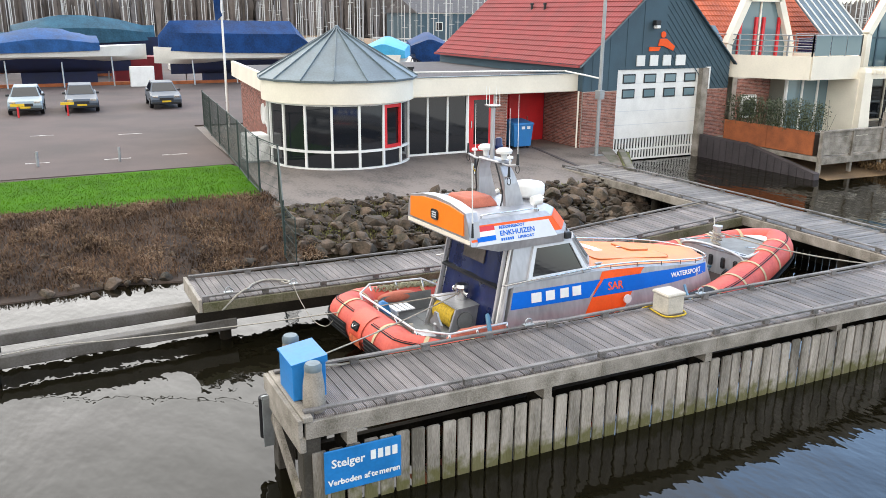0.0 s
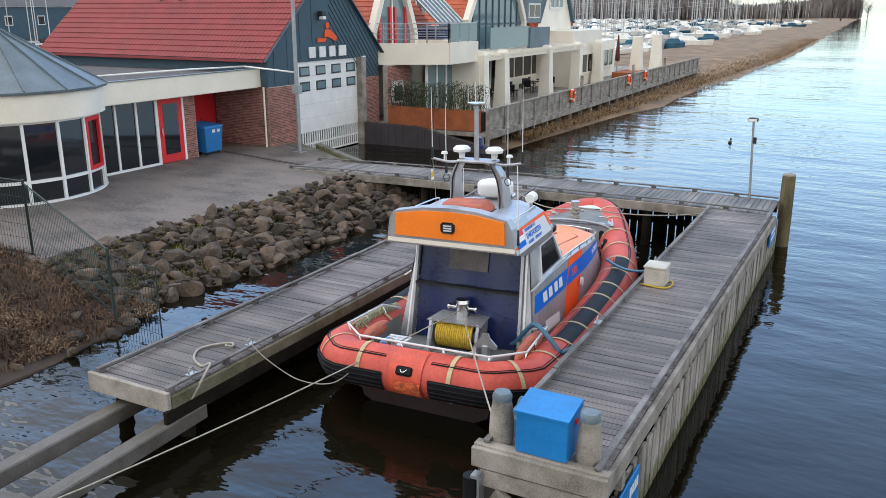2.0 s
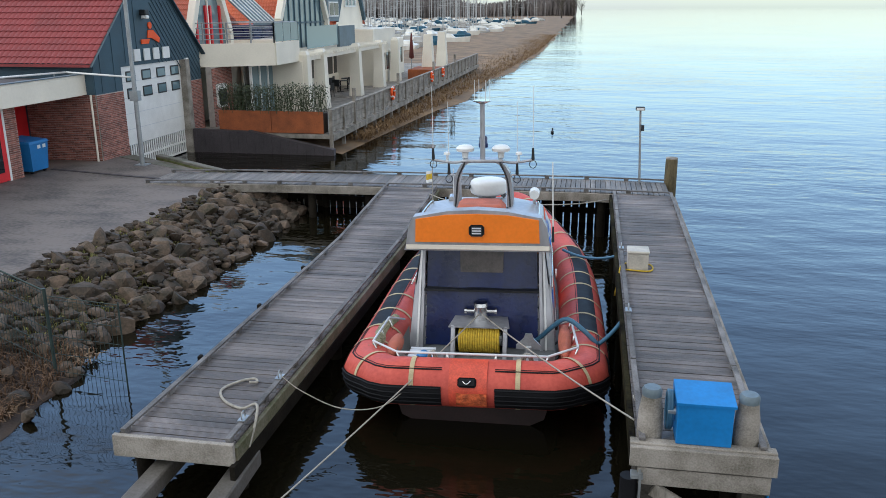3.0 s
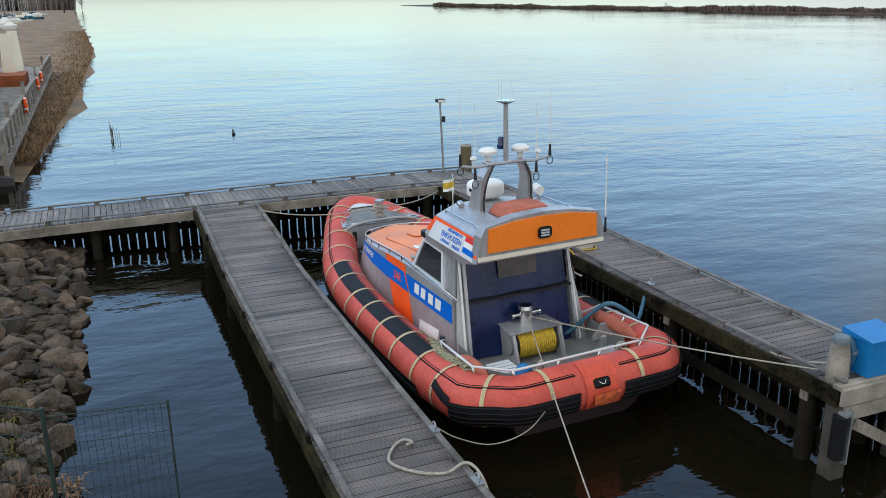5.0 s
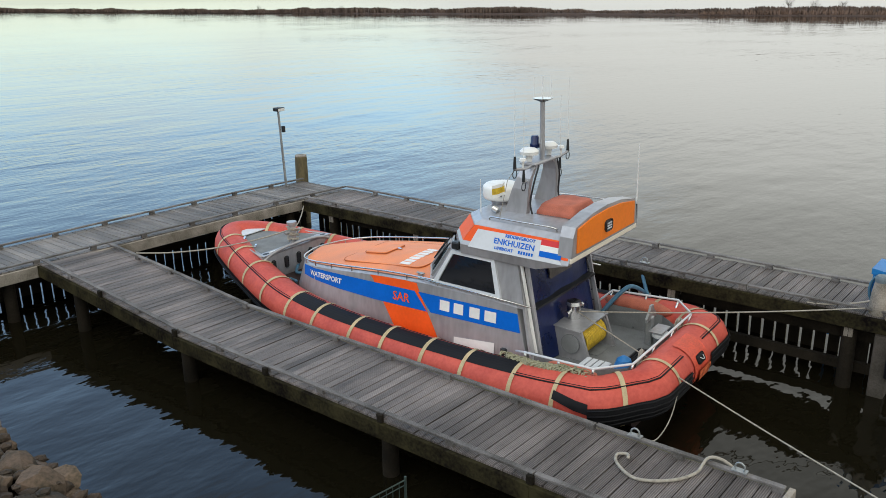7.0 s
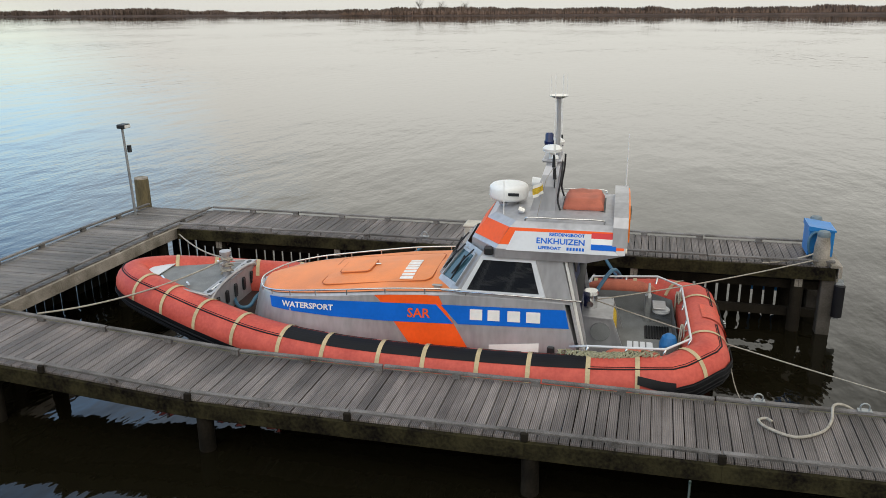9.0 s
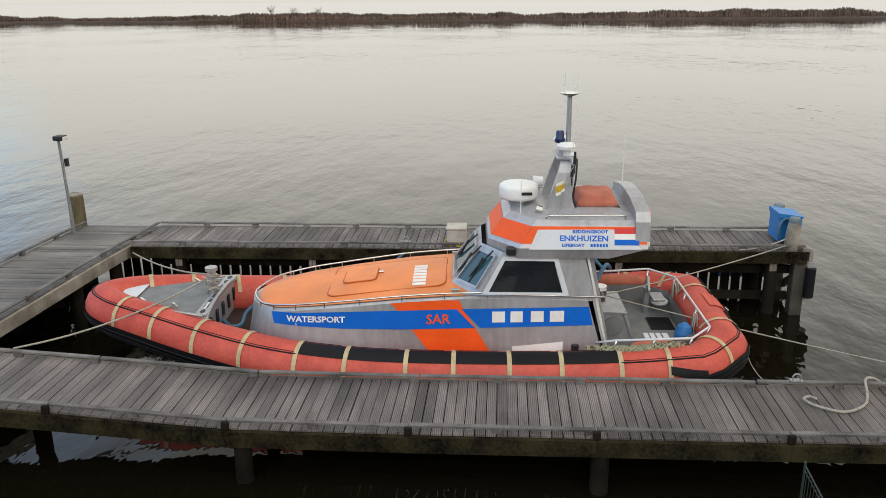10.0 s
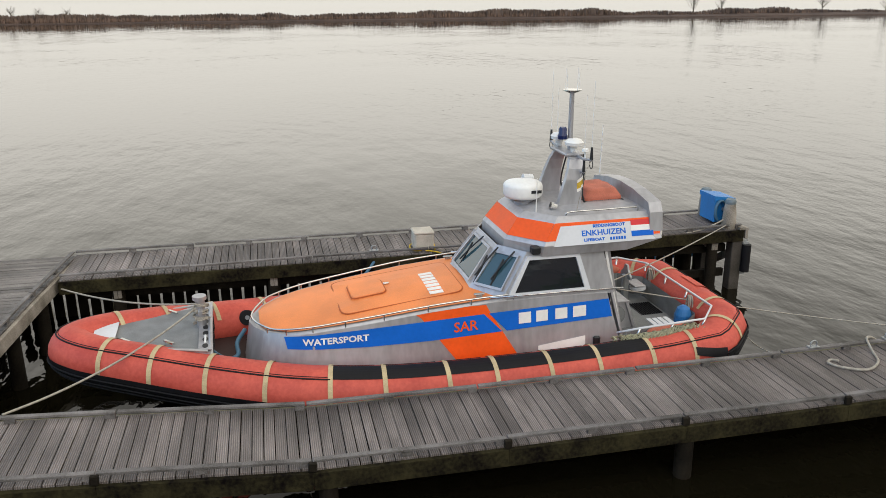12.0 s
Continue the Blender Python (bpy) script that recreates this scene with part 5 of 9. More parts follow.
# grab rail round the hatch deck
edge = [(s * (co(y, 2) - 0.015), y) for s, ys in ((-1, (4.5, 5.2, 5.9, 6.6, 7.2, 7.7, 8.1, 8.38)),) for y in ys]
edge += [(0.0, 8.6)] + [(-x, y) for x, y in edge[::-1]]
ez = [co(min(y, 8.6), 3) for x, y in edge]
part("deck_rail", pipe(smooth_path([(x, y, z + 0.075) for (x, y), z in zip(edge, ez)], 4), 0.016, 8), M_CHROME, boat, "low tubular rail round the cabin deck", smooth=True)
for (x, y), z in zip(edge, ez):
    part("rail_stud", cyl((x, y, z - 0.02), (x, y, z + 0.08), 0.012, seg=6), M_CHROME, boat)


# painted stripes on the coaming
def side_patch(outline, side, off, n=10):
    """A painted patch: outline of (y, z0, z1) columns on one side."""
    rows = [[(side * (side_x(y, lerp(z0, z1, k / 3)) + off), y, lerp(z0, z1, k / 3)) for k in range(4)] for y, z0, z1 in outline]
    return loft(rows, closed=False, caps=False)


def stripe_top(y):
    return along([(2.5, 1.66), (4.8, 1.60), (5.9, 1.555), (6.9, 1.50), (8.1, 1.41)], y)


def stripe_low(y):
    return along([(2.5, 1.35), (4.8, 1.275), (5.9, 1.235), (6.9, 1.22), (8.1, 1.22)], y)


def on_side(y, z, side, off=0.008):
    return (side * (side_x(y, z) + off), y, z)


for side in (-1, 1):
    for y0, y1, lean0, lean1, off in ((2.78, 4.62, 0.07, 0.30, 0.006), (4.70, 8.10, 0.30, 0.04, 0.006)):
        rows = []
        for k in range(4):
            line = []
            for u in range(15):
                y = lerp(y0 + lean0 * k / 3, y1 + lean1 * k / 3, u / 14)
                line.append(on_side(y, lerp(stripe_low(y), stripe_top(y), k / 3), side, off))
            rows.append(line)
        part("blue_stripe", loft(rows, closed=False, caps=False), M_BLUE, boat, "blue hull stripe")
    # slanting orange slash: y of its fore and aft edge by height
    rows = []
    for k in range(9):
        z = lerp(0.72, 1.74, k / 8)
        ya, yf = along([(0.72, 4.36), (1.72, 4.96)], z), along([(0.72, 5.36), (1.72, 6.1)], z)
        rows.append([on_side(lerp(ya, yf, u / 4), min(z, co(lerp(ya, yf, u / 4), 3) - 0.03), side, 0.002) for u in range(5)])
    part("orange_slash", loft(rows, closed=False, caps=False), M_SIGNRED, boat, "orange-red slanting slash")
    part("rescue_plate", side_patch([(3.26, 0.83, 1.06), (4.09, 0.77, 0.97)], side, 0.012), M_WHITE, boat, "plain white side panel")


def letters(text, size, bold=0.0):
    cu = bpy.data.curves.new("letters", "FONT")
    cu.body, cu.size, cu.align_x, cu.offset = text, size, "CENTER", bold
    cu.resolution_u = 2
    tmp = bpy.data.objects.new("letters", cu)
    scene.collection.objects.link(tmp)
    bpy.context.view_layer.update()
    me = bpy.data.meshes.new_from_object(tmp.evaluated_get(bpy.context.evaluated_depsgraph_get()))
    bpy.data.objects.remove(tmp)
    b = bmesh.new()
    b.from_mesh(me)
    bpy.data.meshes.remove(me)
    return b


def lettered(text, width, height, bold=0.0):
    """Letters drawn out to a width and a height of capitals, centred on their foot."""
    b = letters(text, height / 0.70, bold)
    xs, ys = [v.co.x for v in b.verts], [v.co.y for v in b.verts]
    k, h = width / (max(xs) - min(xs)), height / (max(ys) - min(ys))
    mid = (max(xs) + min(xs)) / 2
    for v in b.verts:
        v.co.x, v.co.y = (v.co.x - mid) * k, (v.co.y - min(ys)) * h
    return b


def side_text(text, width, height, y, z, side, material, name, bold=0.004, slope=0.0):
    b = lettered(text, width, height, bold)
    for vv in b.verts:
        u, w = vv.co.x, vv.co.y
        yy = y + side * u if side > 0 else y - u
        zz = z + w + slope * (yy - y)
        vv.co = on_side(yy, zz, side, 0.011)
    return part(name, b, material, boat)


for side in (-1, 1):
    side_text("WATERSPORT", 1.02, 0.105, 7.36, 1.30, side, M_WHITE, "lettering", 0.0045, -0.045)
    side_text("SAR", 0.40, 0.165, 5.30, 1.34, side, M_SIGNRED, "lettering", 0.004, -0.04)
    for y0, y1 in ((3.25, 3.48), (3.58, 3.79), (3.92, 4.12), (4.21, 4.42)):
        part("sign_bar", side_patch([(y0, 1.40 - 0.02 * (y0 - 3.2), 1.585 - 0.02 * (y0 - 3.2)), (y1, 1.40 - 0.02 * (y1 - 3.2), 1.585 - 0.02 * (y1 - 3.2))], side, 0.011), M_WHITE, boat, "white plain sign block")
part("port_light", cyl((1.27, 5.55, 1.12), (1.31, 5.55, 1.12), 0.09, seg=16), M_WHITE, boat, "round white hull fitting")

# ---- cabin ----
CAB = [  # z, half plan: aft corner, fore corner, nose corner
    (1.74, (1.19, 2.74), (1.16, 4.72), (0.62, 5.16)),
    (2.52, (1.07, 2.95), (1.02, 4.24), (0.52, 4.58)),
]


def cab_ring(z):
    t = (z - CAB[0][0]) / (CAB[1][0] - CAB[0][0])
    h = [tuple(lerp(a, c, t) for a, c in zip(CAB[0][k], CAB[1][k])) for k in (1, 2, 3)]
    return [(-x, y, z) for x, y in h] + [(x, y, z) for x, y in h[::-1]]


def split_ring(z, n=6):
    r = cab_ring(z)
    out = []
    for p, q in zip(r, r[1:]):
        out += [tuple(lerp(a, c, k / n) for a, c in zip(p, q)) for k in range(n)]
    return out + [r[-1]]


rings = [split_ring(lerp(1.74, 2.52, k / 8)) for k in range(9)]
b = bmesh.new()
vs = [[b.verts.new(p) for p in r] for r in rings]
for r0, r1 in zip(vs, vs[1:]):
    for i in range(30):   # aft side stays open for the canvas
        b.faces.new((r0[i], r0[i + 1], r1[i + 1], r1[i]))
part("cabin", b, M_ALU, boat, "bare aluminium wheelhouse")


def quad_on(i, u0, u1, z0, z1, off, skew=0.0):
    """A panel on face i of the wheelhouse, between u0..u1 along it."""
    def pt(u, z):
        r = cab_ring(z)
        a, c = Vector(r[i]), Vector(r[i + 1])
        r2 = cab_ring(z + 0.1)
        nrm = (c - a).cross(Vector(r2[i]) - a).normalized()
        mid = (a + c) / 2
        if nrm.dot(mid - Vector((0, 3.6, mid.z))) < 0:
            nrm = -nrm
        return a.lerp(c, u) + nrm * off
    return [pt(u0, z0), pt(u1, z0), pt(u1 + skew, z1), pt(u0 + skew * 0, z1)]


def framed_window(i, q, label, w=0.05):
    """A pane with a raised frame on a wheelhouse face; q: four (u, z) corners."""
    def pt(u, z, off):
        return quad_on(i, u, u, z, z, off)[0]
    cu, cz = sum(p[0] for p in q) / 4, sum(p[1] for p in q) / 4
    du, dz = (0.14, 0.19) if i in (0, 4) else (0.09, 0.13)
    inn = [(lerp(u, cu, du), lerp(z, cz, dz)) for u, z in q]
    fr = bmesh.new()
    o0 = [fr.verts.new(pt(u, z, 0.0)) for u, z in q]
    o1 = [fr.verts.new(pt(u, z, 0.045)) for u, z in q]
    i1 = [fr.verts.new(pt(u, z, 0.045)) for u, z in inn]
    i0 = [fr.verts.new(pt(u, z, 0.012)) for u, z in inn]
    for k in range(4):
        j = (k + 1) % 4
        fr.faces.new((o0[k], o0[j], o1[j], o1[k]))
        fr.faces.new((o1[k], o1[j], i1[j], i1[k]))
        fr.faces.new((i1[k], i1[j], i0[j], i0[k]))
    w = part("window", fr, M_DECAL if i in (0, 4) else M_ALU, boat, label)
    g = bmesh.new()
    n = 6
    gv = [[g.verts.new(pt(lerp(lerp(inn[0][0], inn[1][0], a / n), lerp(inn[3][0], inn[2][0], a / n), c / n), lerp(lerp(inn[0][1], inn[1][1], a / n), lerp(inn[3][1], inn[2][1], a / n), c / n), 0.016)) for a in range(n + 1)] for c in range(n + 1)]
    for r0, r1 in zip(gv, gv[1:]):
        for a in range(n):
            g.faces.new((r0[a], r0[a + 1], r1[a + 1], r1[a]))
    part("pane", g, M_GLASS if i in (0, 4) else M_SCREEN, w)
    return w


# ring order: 0 port aft, 1 port fore, 2 port nose, 3 starboard nose, 4 starboard fore, 5 starboard aft
framed_window(0, [(0.215, 1.82), (0.965, 1.82), (0.975, 2.45), (0.32, 2.45)], "white framed dark side window")
framed_window(4, [(0.035, 1.82), (0.785, 1.82), (0.68, 2.45), (0.025, 2.45)], "white framed dark side window")
framed_window(1, [(0.10, 1.90), (0.92, 1.90), (0.90, 2.44), (0.12, 2.44)], "slanted blue-tinted windscreen")
framed_window(3, [(0.08, 1.90), (0.90, 1.90), (0.88, 2.44), (0.10, 2.44)], "slanted blue-tinted windscreen")
framed_window(2, [(0.06, 1.90), (0.94, 1.90), (0.92, 2.44), (0.08, 2.44)], "slanted blue-tinted windscreen")
for i, u in ((1, 0.30), (1, 0.85), (2, 0.5)):
    a = quad_on(i, u, u, 2.48, 2.48, 0.05)[0]
    c = quad_on(i, min(u + 0.22, 1.0), u, 2.02, 2.02, 0.05)[0]
    wp = part("wiper", pipe([a, a.lerp(c, 0.5) + Vector((0, 0.02, 0)), c], 0.014, 6), M_DARK, boat, "black windscreen wiper")
    part("wiper_blade", pipe([a.lerp(c, 0.35) + Vector((0.05, 0.03, 0.02)), c + Vector((-0.02, 0.02, -0.12))], 0.018, 6), M_DARK, wp)

# hood over the wheelhouse
HOOD = [
    (2.46, (1.16, 2.55), (1.13, 4.02), (0.60, 4.50)),
    (2.63, (1.21, 1.96), (1.16, 4.00), (0.60, 4.48)),
    (2.98, (1.08, 1.94), (1.03, 3.78), (0.52, 4.22)),
    (3.05, (1.00, 1.97), (0.95, 3.70), (0.48, 4.10)),
]
rings = [[(-x, y, z) for x, y in h] + [(x, y, z) for x, y in h[::-1]] for z, *h in HOOD]
rings.append([(x * 0.5, lerp(y, 3.0, 0.4), 3.12) for x, y, z in rings[-1]])
part("hood", loft(rings), M_ALU, boat, "aluminium wheelhouse roof")


def hood_side(y, z, side, off):
    w = lerp(lerp(1.21, 1.08, (z - 2.62) / 0.36), lerp(1.16, 1.03, (z - 2.62) / 0.36), (y - 1.9) / 2.1)
    return (side * (w + off), y, z)


def hood_patch(q, side, off):
    return loft([[hood_side(y, z, side, off) for y, z in ((ya, z0), (ya2, z1))] for ya, ya2, z0, z1 in q], closed=False, caps=False)


for side in (-1, 1):
    part("orange_band", hood_patch([(1.98, 1.98, 2.70, 2.965), (3.72, 3.75, 2.70, 2.965), (3.965, 3.79, 2.70, 2.965)], side, 0.005), M_SIGNRED, boat, "orange-red roof band")
    part("name_panel", hood_patch([(2.06, 2.38, 2.625, 2.925), (3.84, 3.70, 2.615, 2.915)], side, 0.009), M_DECAL, boat, "pale grey name panel")
    for k, m in enumerate((M_BLUE, M_WHITE, M_REDDOOR)):
        part("flag_stripe", hood_patch([(2.10, 2.10, 2.69 + 0.085 * k, 2.775 + 0.085 * k), (2.49, 2.49, 2.69 + 0.085 * k, 2.775 + 0.085 * k)], side, 0.013), m, boat)
    for text, width, height, fore, zz in (("REDDINGBOOT", 0.56, 0.052, 3.15, 2.865), ("ENKHUIZEN", 0.76, 0.088, 3.35, 2.745), ("LIFEBOAT", 0.36, 0.048, 3.32, 2.662)):
        b = lettered(text, width, height, 0.003)
        yc = fore - width / 2
        for vv in b.verts:
            yy = yc + side * vv.co.x if side > 0 else yc - vv.co.x
            vv.co = hood_side(yy, zz + vv.co.y, side, 0.013)
        part("lettering", b, M_BLUE, boat)
    for k in range(6):
        part("number_bar", hood_patch([(2.595 + 0.048 * k, 2.595 + 0.048 * k, 2.662, 2.708), (2.629 + 0.048 * k, 2.629 + 0.048 * k, 2.662, 2.708)], side, 0.013), M_BLUE, boat)
    # band across the bevelled corner
    q = []
    for z, t in ((2.70, 0.2), (2.965, 0.957)):
        lo_, hi_ = HOOD[1], HOOD[2]
        q.append([(side * (lerp(lo_[k][0], hi_[k][0], t) + 0.006), lerp(lo_[k][1], hi_[k][1], t) + 0.008, z) for k in (2, 3)])
    part("orange_band", loft(q, closed=False, caps=False), M_SIGNRED, boat, "orange-red roof band")
    part("roof_rail", pipe(smooth_path([(side * 0.96, 2.3, 3.06), (side * 0.98, 2.36, 3.12), (side * 0.98, 3.0, 3.12), (side * 0.95, 3.5, 3.11), (side * 0.94, 3.56, 3.05)], 4), 0.014, 8), M_CHROME, boat, "roof grab rail", smooth=True)
q = [[(-0.588, 4.438, 2.70), (0.588, 4.438, 2.70)], [(-0.53, 4.24, 2.965), (0.53, 4.24, 2.965)]]
part("orange_band", loft(q, closed=False, caps=False), M_SIGNRED, boat, "orange-red roof band")

# aft panel with orange board and lip
lip = [(-1.17, 2.74), (1.17, 2.74), (1.12, 3.05), (1.04, 3.20), (0.5, 3.30), (0, 3.33), (-0.5, 3.30), (-1.04, 3.20), (-1.12, 3.05)]
part("aft_visor", prism([(x, z) for x, z in lip], 1.93, 2.16, axis="y"), M_ALU, boat, "aluminium visor over the aft roof")
org = [(-1.01, 2.79), (1.01, 2.79), (0.995, 3.17), (0.5, 3.245), (0, 3.265), (-0.5, 3.245), (-0.995, 3.17)]
part("orange_board", prism(org, 1.905, 1.94, axis="y"), M_ORANGE, boat, "bright orange aft board")
bd = part("badge", box(-0.125, 1.88, 2.90, 0.125, 1.915, 3.09, bevel=0.04), M_DARK, boat, "black badge frame")
for k in range(3):
    part("badge_bar", box(-0.075, 1.87, 2.94 + k * 0.042, 0.075, 1.882, 2.962 + k * 0.042), M_DECAL, bd)
part("visor_sill", box(-1.17, 1.93, 2.655, 1.17, 2.18, 2.74, bevel=0.01), M_CREAM, boat, "cream sill under the aft board")

# navy canvas that closes the wheelhouse
M_CLOUDED = mat("clouded_plastic", (0.10, 0.085, 0.075), 0.35, var=0.5, scale=5, fine=30, bump=0.2)
rows = []
for k in range(9):
    z = lerp(0.72, 2.56, k / 8)
    yb = lerp(2.52, 2.88, k / 8)
    rows.append([(x * lerp(0.99, 0.95, k / 8), yb + 0.015 * noise.noise(Vector((x * 2.3, z * 1.7, 4))) + 0.02 * math.sin(7 * x + z), z) for x in [lerp(-1, 1, u / 12) for u in range(13)]])
part("canvas_screen", loft(rows, closed=False, caps=False), M_NAVY, boat, "navy canvas screen across the wheelhouse", smooth=True)
part("canvas_window", hexa([(-0.37, 2.73, 2.02), (0.37, 2.73, 2.02), (0.37, 2.75, 2.02), (-0.37, 2.75, 2.02), (-0.38, 2.805, 2.44), (0.38, 2.805, 2.44), (0.38, 2.83, 2.44), (-0.38, 2.83, 2.44)]), M_CLOUDED, boat, "clouded plastic window in the canvas")
for s in (-1, 1):
    part("cabin_post", beam((s * 1.05, 2.46, 0.70), (s * 1.0, 2.84, 2.58), 0.05, 0.06), M_ALU, boat, "aluminium door post")
    part("cabin_post", beam((s * 1.13, 2.48, 0.70), (s * 1.05, 2.90, 2.55), 0.035, 0.04), M_WHITE, boat)
    for k in range(9):
        part("canvas_stud", cyl((s * 0.985, 2.55 + 0.037 * k, 0.85 + 0.19 * k), (s * 0.985, 2.525 + 0.037 * k, 0.85 + 0.19 * k), 0.014, seg=6), M_CHROME, boat)
    part("cabin_flank", hexa([(s * 1.06, 2.48, 0.70), (s * 1.295, 2.49, 0.70), (s * 1.295, 2.53, 0.70), (s * 1.06, 2.52, 0.70), (s * 1.02, 2.91, 2.5), (s * 1.06, 2.94, 2.5), (s * 1.06, 2.98, 2.5), (s * 1.02, 2.95, 2.5)]), M_ALU, boat)
    part("flank_handle", box(s * 1.30 - 0.03, 3.00, 0.86, s * 1.30 + 0.03, 3.12, 1.03, bevel=0.02), M_DARK, boat, "black side bracket")

# ---- gear on the boat ----
def rail(pts, r, material, label="", name="rail", steps=1, parent=None):
    return part(name, pipe(pts if steps == 1 else smooth_path(pts, steps), r, 8), material, boat if parent is None else parent, label, smooth=True)


# stern rail: bent tube on short stanchions
aft = [(-1.40, 2.75, 1.10), (-1.62, 2.45, 1.24), (-1.64, 1.27, 1.29), (-1.17, 0.86, 1.29), (1.17, 0.86, 1.29), (1.64, 1.27, 1.29), (1.55, 2.50, 1.25), (1.25, 2.62, 1.12)]
sr = rail(aft, 0.020, M_DECAL, "pale aluminium stern rail", "stern_rail")
rail([(x * 0.96, y + 0.04, z - 0.21) for x, y, z in aft[1:-1]], 0.018, M_CHROME, name="lower_rail", parent=sr)
for x, y, z in aft[1:-1] + [(-0.38, 0.86, 1.29), (0.38, 0.86, 1.29), (-1.63, 1.85, 1.27), (1.60, 1.85, 1.27)]:
    part("stanchion", pipe([(x, y, z), (x * 0.97, y + 0.04, z - 0.22), (x * 0.80, y + 0.10, 0.72)], 0.02, 8), M_CHROME, sr, smooth=True)
# towing post with cross arms and rope drum in its frame
tow = part("tow_post", cyl((0, 2.48, 1.24), (0, 2.48, 1.52), 0.12, seg=20), M_CHROME, boat, "stainless towing post with cross arms", smooth=40)
part("post_cap", cyl((0, 2.48, 1.50), (0, 2.48, 1.56), 0.135, 0.12, 20), M_CHROME, tow, smooth=40)
part("cross_arm", cyl((-0.27, 2.48, 1.40), (0.27, 2.48, 1.40), 0.035, seg=12), M_CHROME, tow, smooth=40)
for s in (-1, 1):
    part("arm_end", cyl((s * 0.24, 2.48, 1.40), (s * 0.28, 2.48, 1.40), 0.055, seg=12), M_CHROME, tow, smooth=40)
drum = part("rope_reel", cyl((-0.38, 2.26, 0.98), (0.38, 2.26, 0.98), 0.12, seg=16), M_STEEL, boat, "yellow rope reel in an aluminium frame")
b = None
for k in range(17):
    b = pipe([(-0.33 + k * 0.041, 2.26 + 0.225 * math.cos(a * math.pi / 9), 0.98 + 0.225 * math.sin(a * math.pi / 9)) for a in range(18)], 0.024, 6, bm=b, loop=True)
part("yellow_rope", b, M_ROPEYEL, drum, "yellow floating rope", smooth=True)
for s in (-1, 1):
    part("reel_cheek", prism([(1.92, 0.70), (2.60, 0.70), (2.62, 1.24), (2.12, 1.24)], s * 0.42 - 0.012, s * 0.42 + 0.012, axis="x"), M_ALU, drum)
    part("reel_leg", beam((s * 0.45, 1.92, 0.7), (s * 0.45, 2.12, 1.26), 0.05, 0.05), M_ALU, drum)
    part("reel_disc", cyl((s * 0.44, 2.29, 0.98), (s * 0.47, 2.29, 0.98), 0.17, seg=20), M_ALUDARK, drum)
part("reel_top", hexa([(-0.52, 2.08, 1.235), (0.52, 2.08, 1.235), (0.46, 2.62, 1.235), (-0.46, 2.62, 1.235), (-0.52, 2.08, 1.255), (0.52, 2.08, 1.255), (0.46, 2.62, 1.255), (-0.46, 2.62, 1.255)]), M_ALU, drum)
random.seed(21)
# net bundle on the port rail
def tangle(n, f, r, seed, spread):
    random.seed(seed)
    b = None
    for k in range(n):
        pts = []
        ph = random.random() * 6.28
        for i in range(11):
            t = i / 10
            c = Vector(f(min(max(t + random.uniform(-0.03, 0.03), 0), 1)))
            pts.append(c + Vector((random.uniform(-1, 1), random.uniform(-1, 1), random.uniform(-0.7, 0.7))) * spread)
        b = pipe(smooth_path(pts, 3), r, 5, bm=b)
    return b


def bundle(n, f, r, seed, spread, turns):
    """Strands that wind round a line in loose uneven loops, as a gathered net does."""
    random.seed(seed)
    b = None
    for k in range(n):
        ph, rate, t0 = random.random() * 6.28, turns * random.uniform(0.7, 1.3), random.uniform(0, 0.5)
        m, pts = int(turns * 14), []
        for i in range(m + 1):
            t = t0 + 0.5 * i / m
            a = ph + rate * 6.28 * i / m
            w = spread * (0.55 + 0.5 * noise.noise(Vector((t * 9, k * 3.1, 1))))
            pts.append(Vector(f(t)) + Vector((w * math.cos(a), 0.5 * w * math.sin(2.3 * a + k), 0.8 * w * math.sin(a))))
        b = pipe(pts, r, 5, bm=b)
    return b


part("scramble_net", bundle(34, lambda t: (-1.66 + 0.03 * math.sin(9 * t) + 0.22 * max(0, t - 0.75), lerp(1.30, 3.0, t), lerp(1.17, 1.06, t)), 0.0095, 2, 0.11, 5), M_ROPEGREEN, boat, "bundled pale green scramble net", smooth=True)
random.seed(23)
def hung_coil(x, y, z0, z1, w, n, seed):
    """Loops of rope hung over the rail, each a little different."""
    random.seed(seed)
    b = None
    for k in range(n):
        cx, cy, lo, ww = x + random.uniform(-0.03, 0.03), y + random.uniform(-0.04, 0.04), z0 + random.uniform(-0.03, 0.06), w * random.uniform(0.7, 1.15)
        b = pipe([(cx + ww * math.cos(a), cy + 0.3 * ww * math.sin(a + k), (lo + z1) / 2 + (z1 - lo) / 2 * math.sin(a)) for a in [q * 0.3927 for q in range(16)]], 0.012, 6, bm=b, loop=True)
    return part("rope_coil", b, M_ROPE, boat, "grey rope coil hung over the stern rail", smooth=True)


hung_coil(0.86, 0.95, 0.80, 1.29, 0.085, 7, 4)
hung_coil(-0.62, 0.95, 0.84, 1.29, 0.075, 5, 7)
# grey inner panel, carried up as a dark sheet for the collar's shaded inside
part("bulwark", loft([[(-1.27, 2.50, z), (-1.29, 1.42, z), (-0.96, 1.03, z), (0.96, 1.03, z), (1.29, 1.42, z), (1.27, 2.50, z)] for z in (0.66, 1.09)], closed=False, caps=False), M_ALUDARK, boat, "dark grey inner panel, also standing for the shade inside the collar")
stand = part("gear_stand", box(0.80, 1.40, 0.68, 0.92, 1.52, 1.22, bevel=0.02), M_STEEL, boat, "grey steel stand with a shaped head")
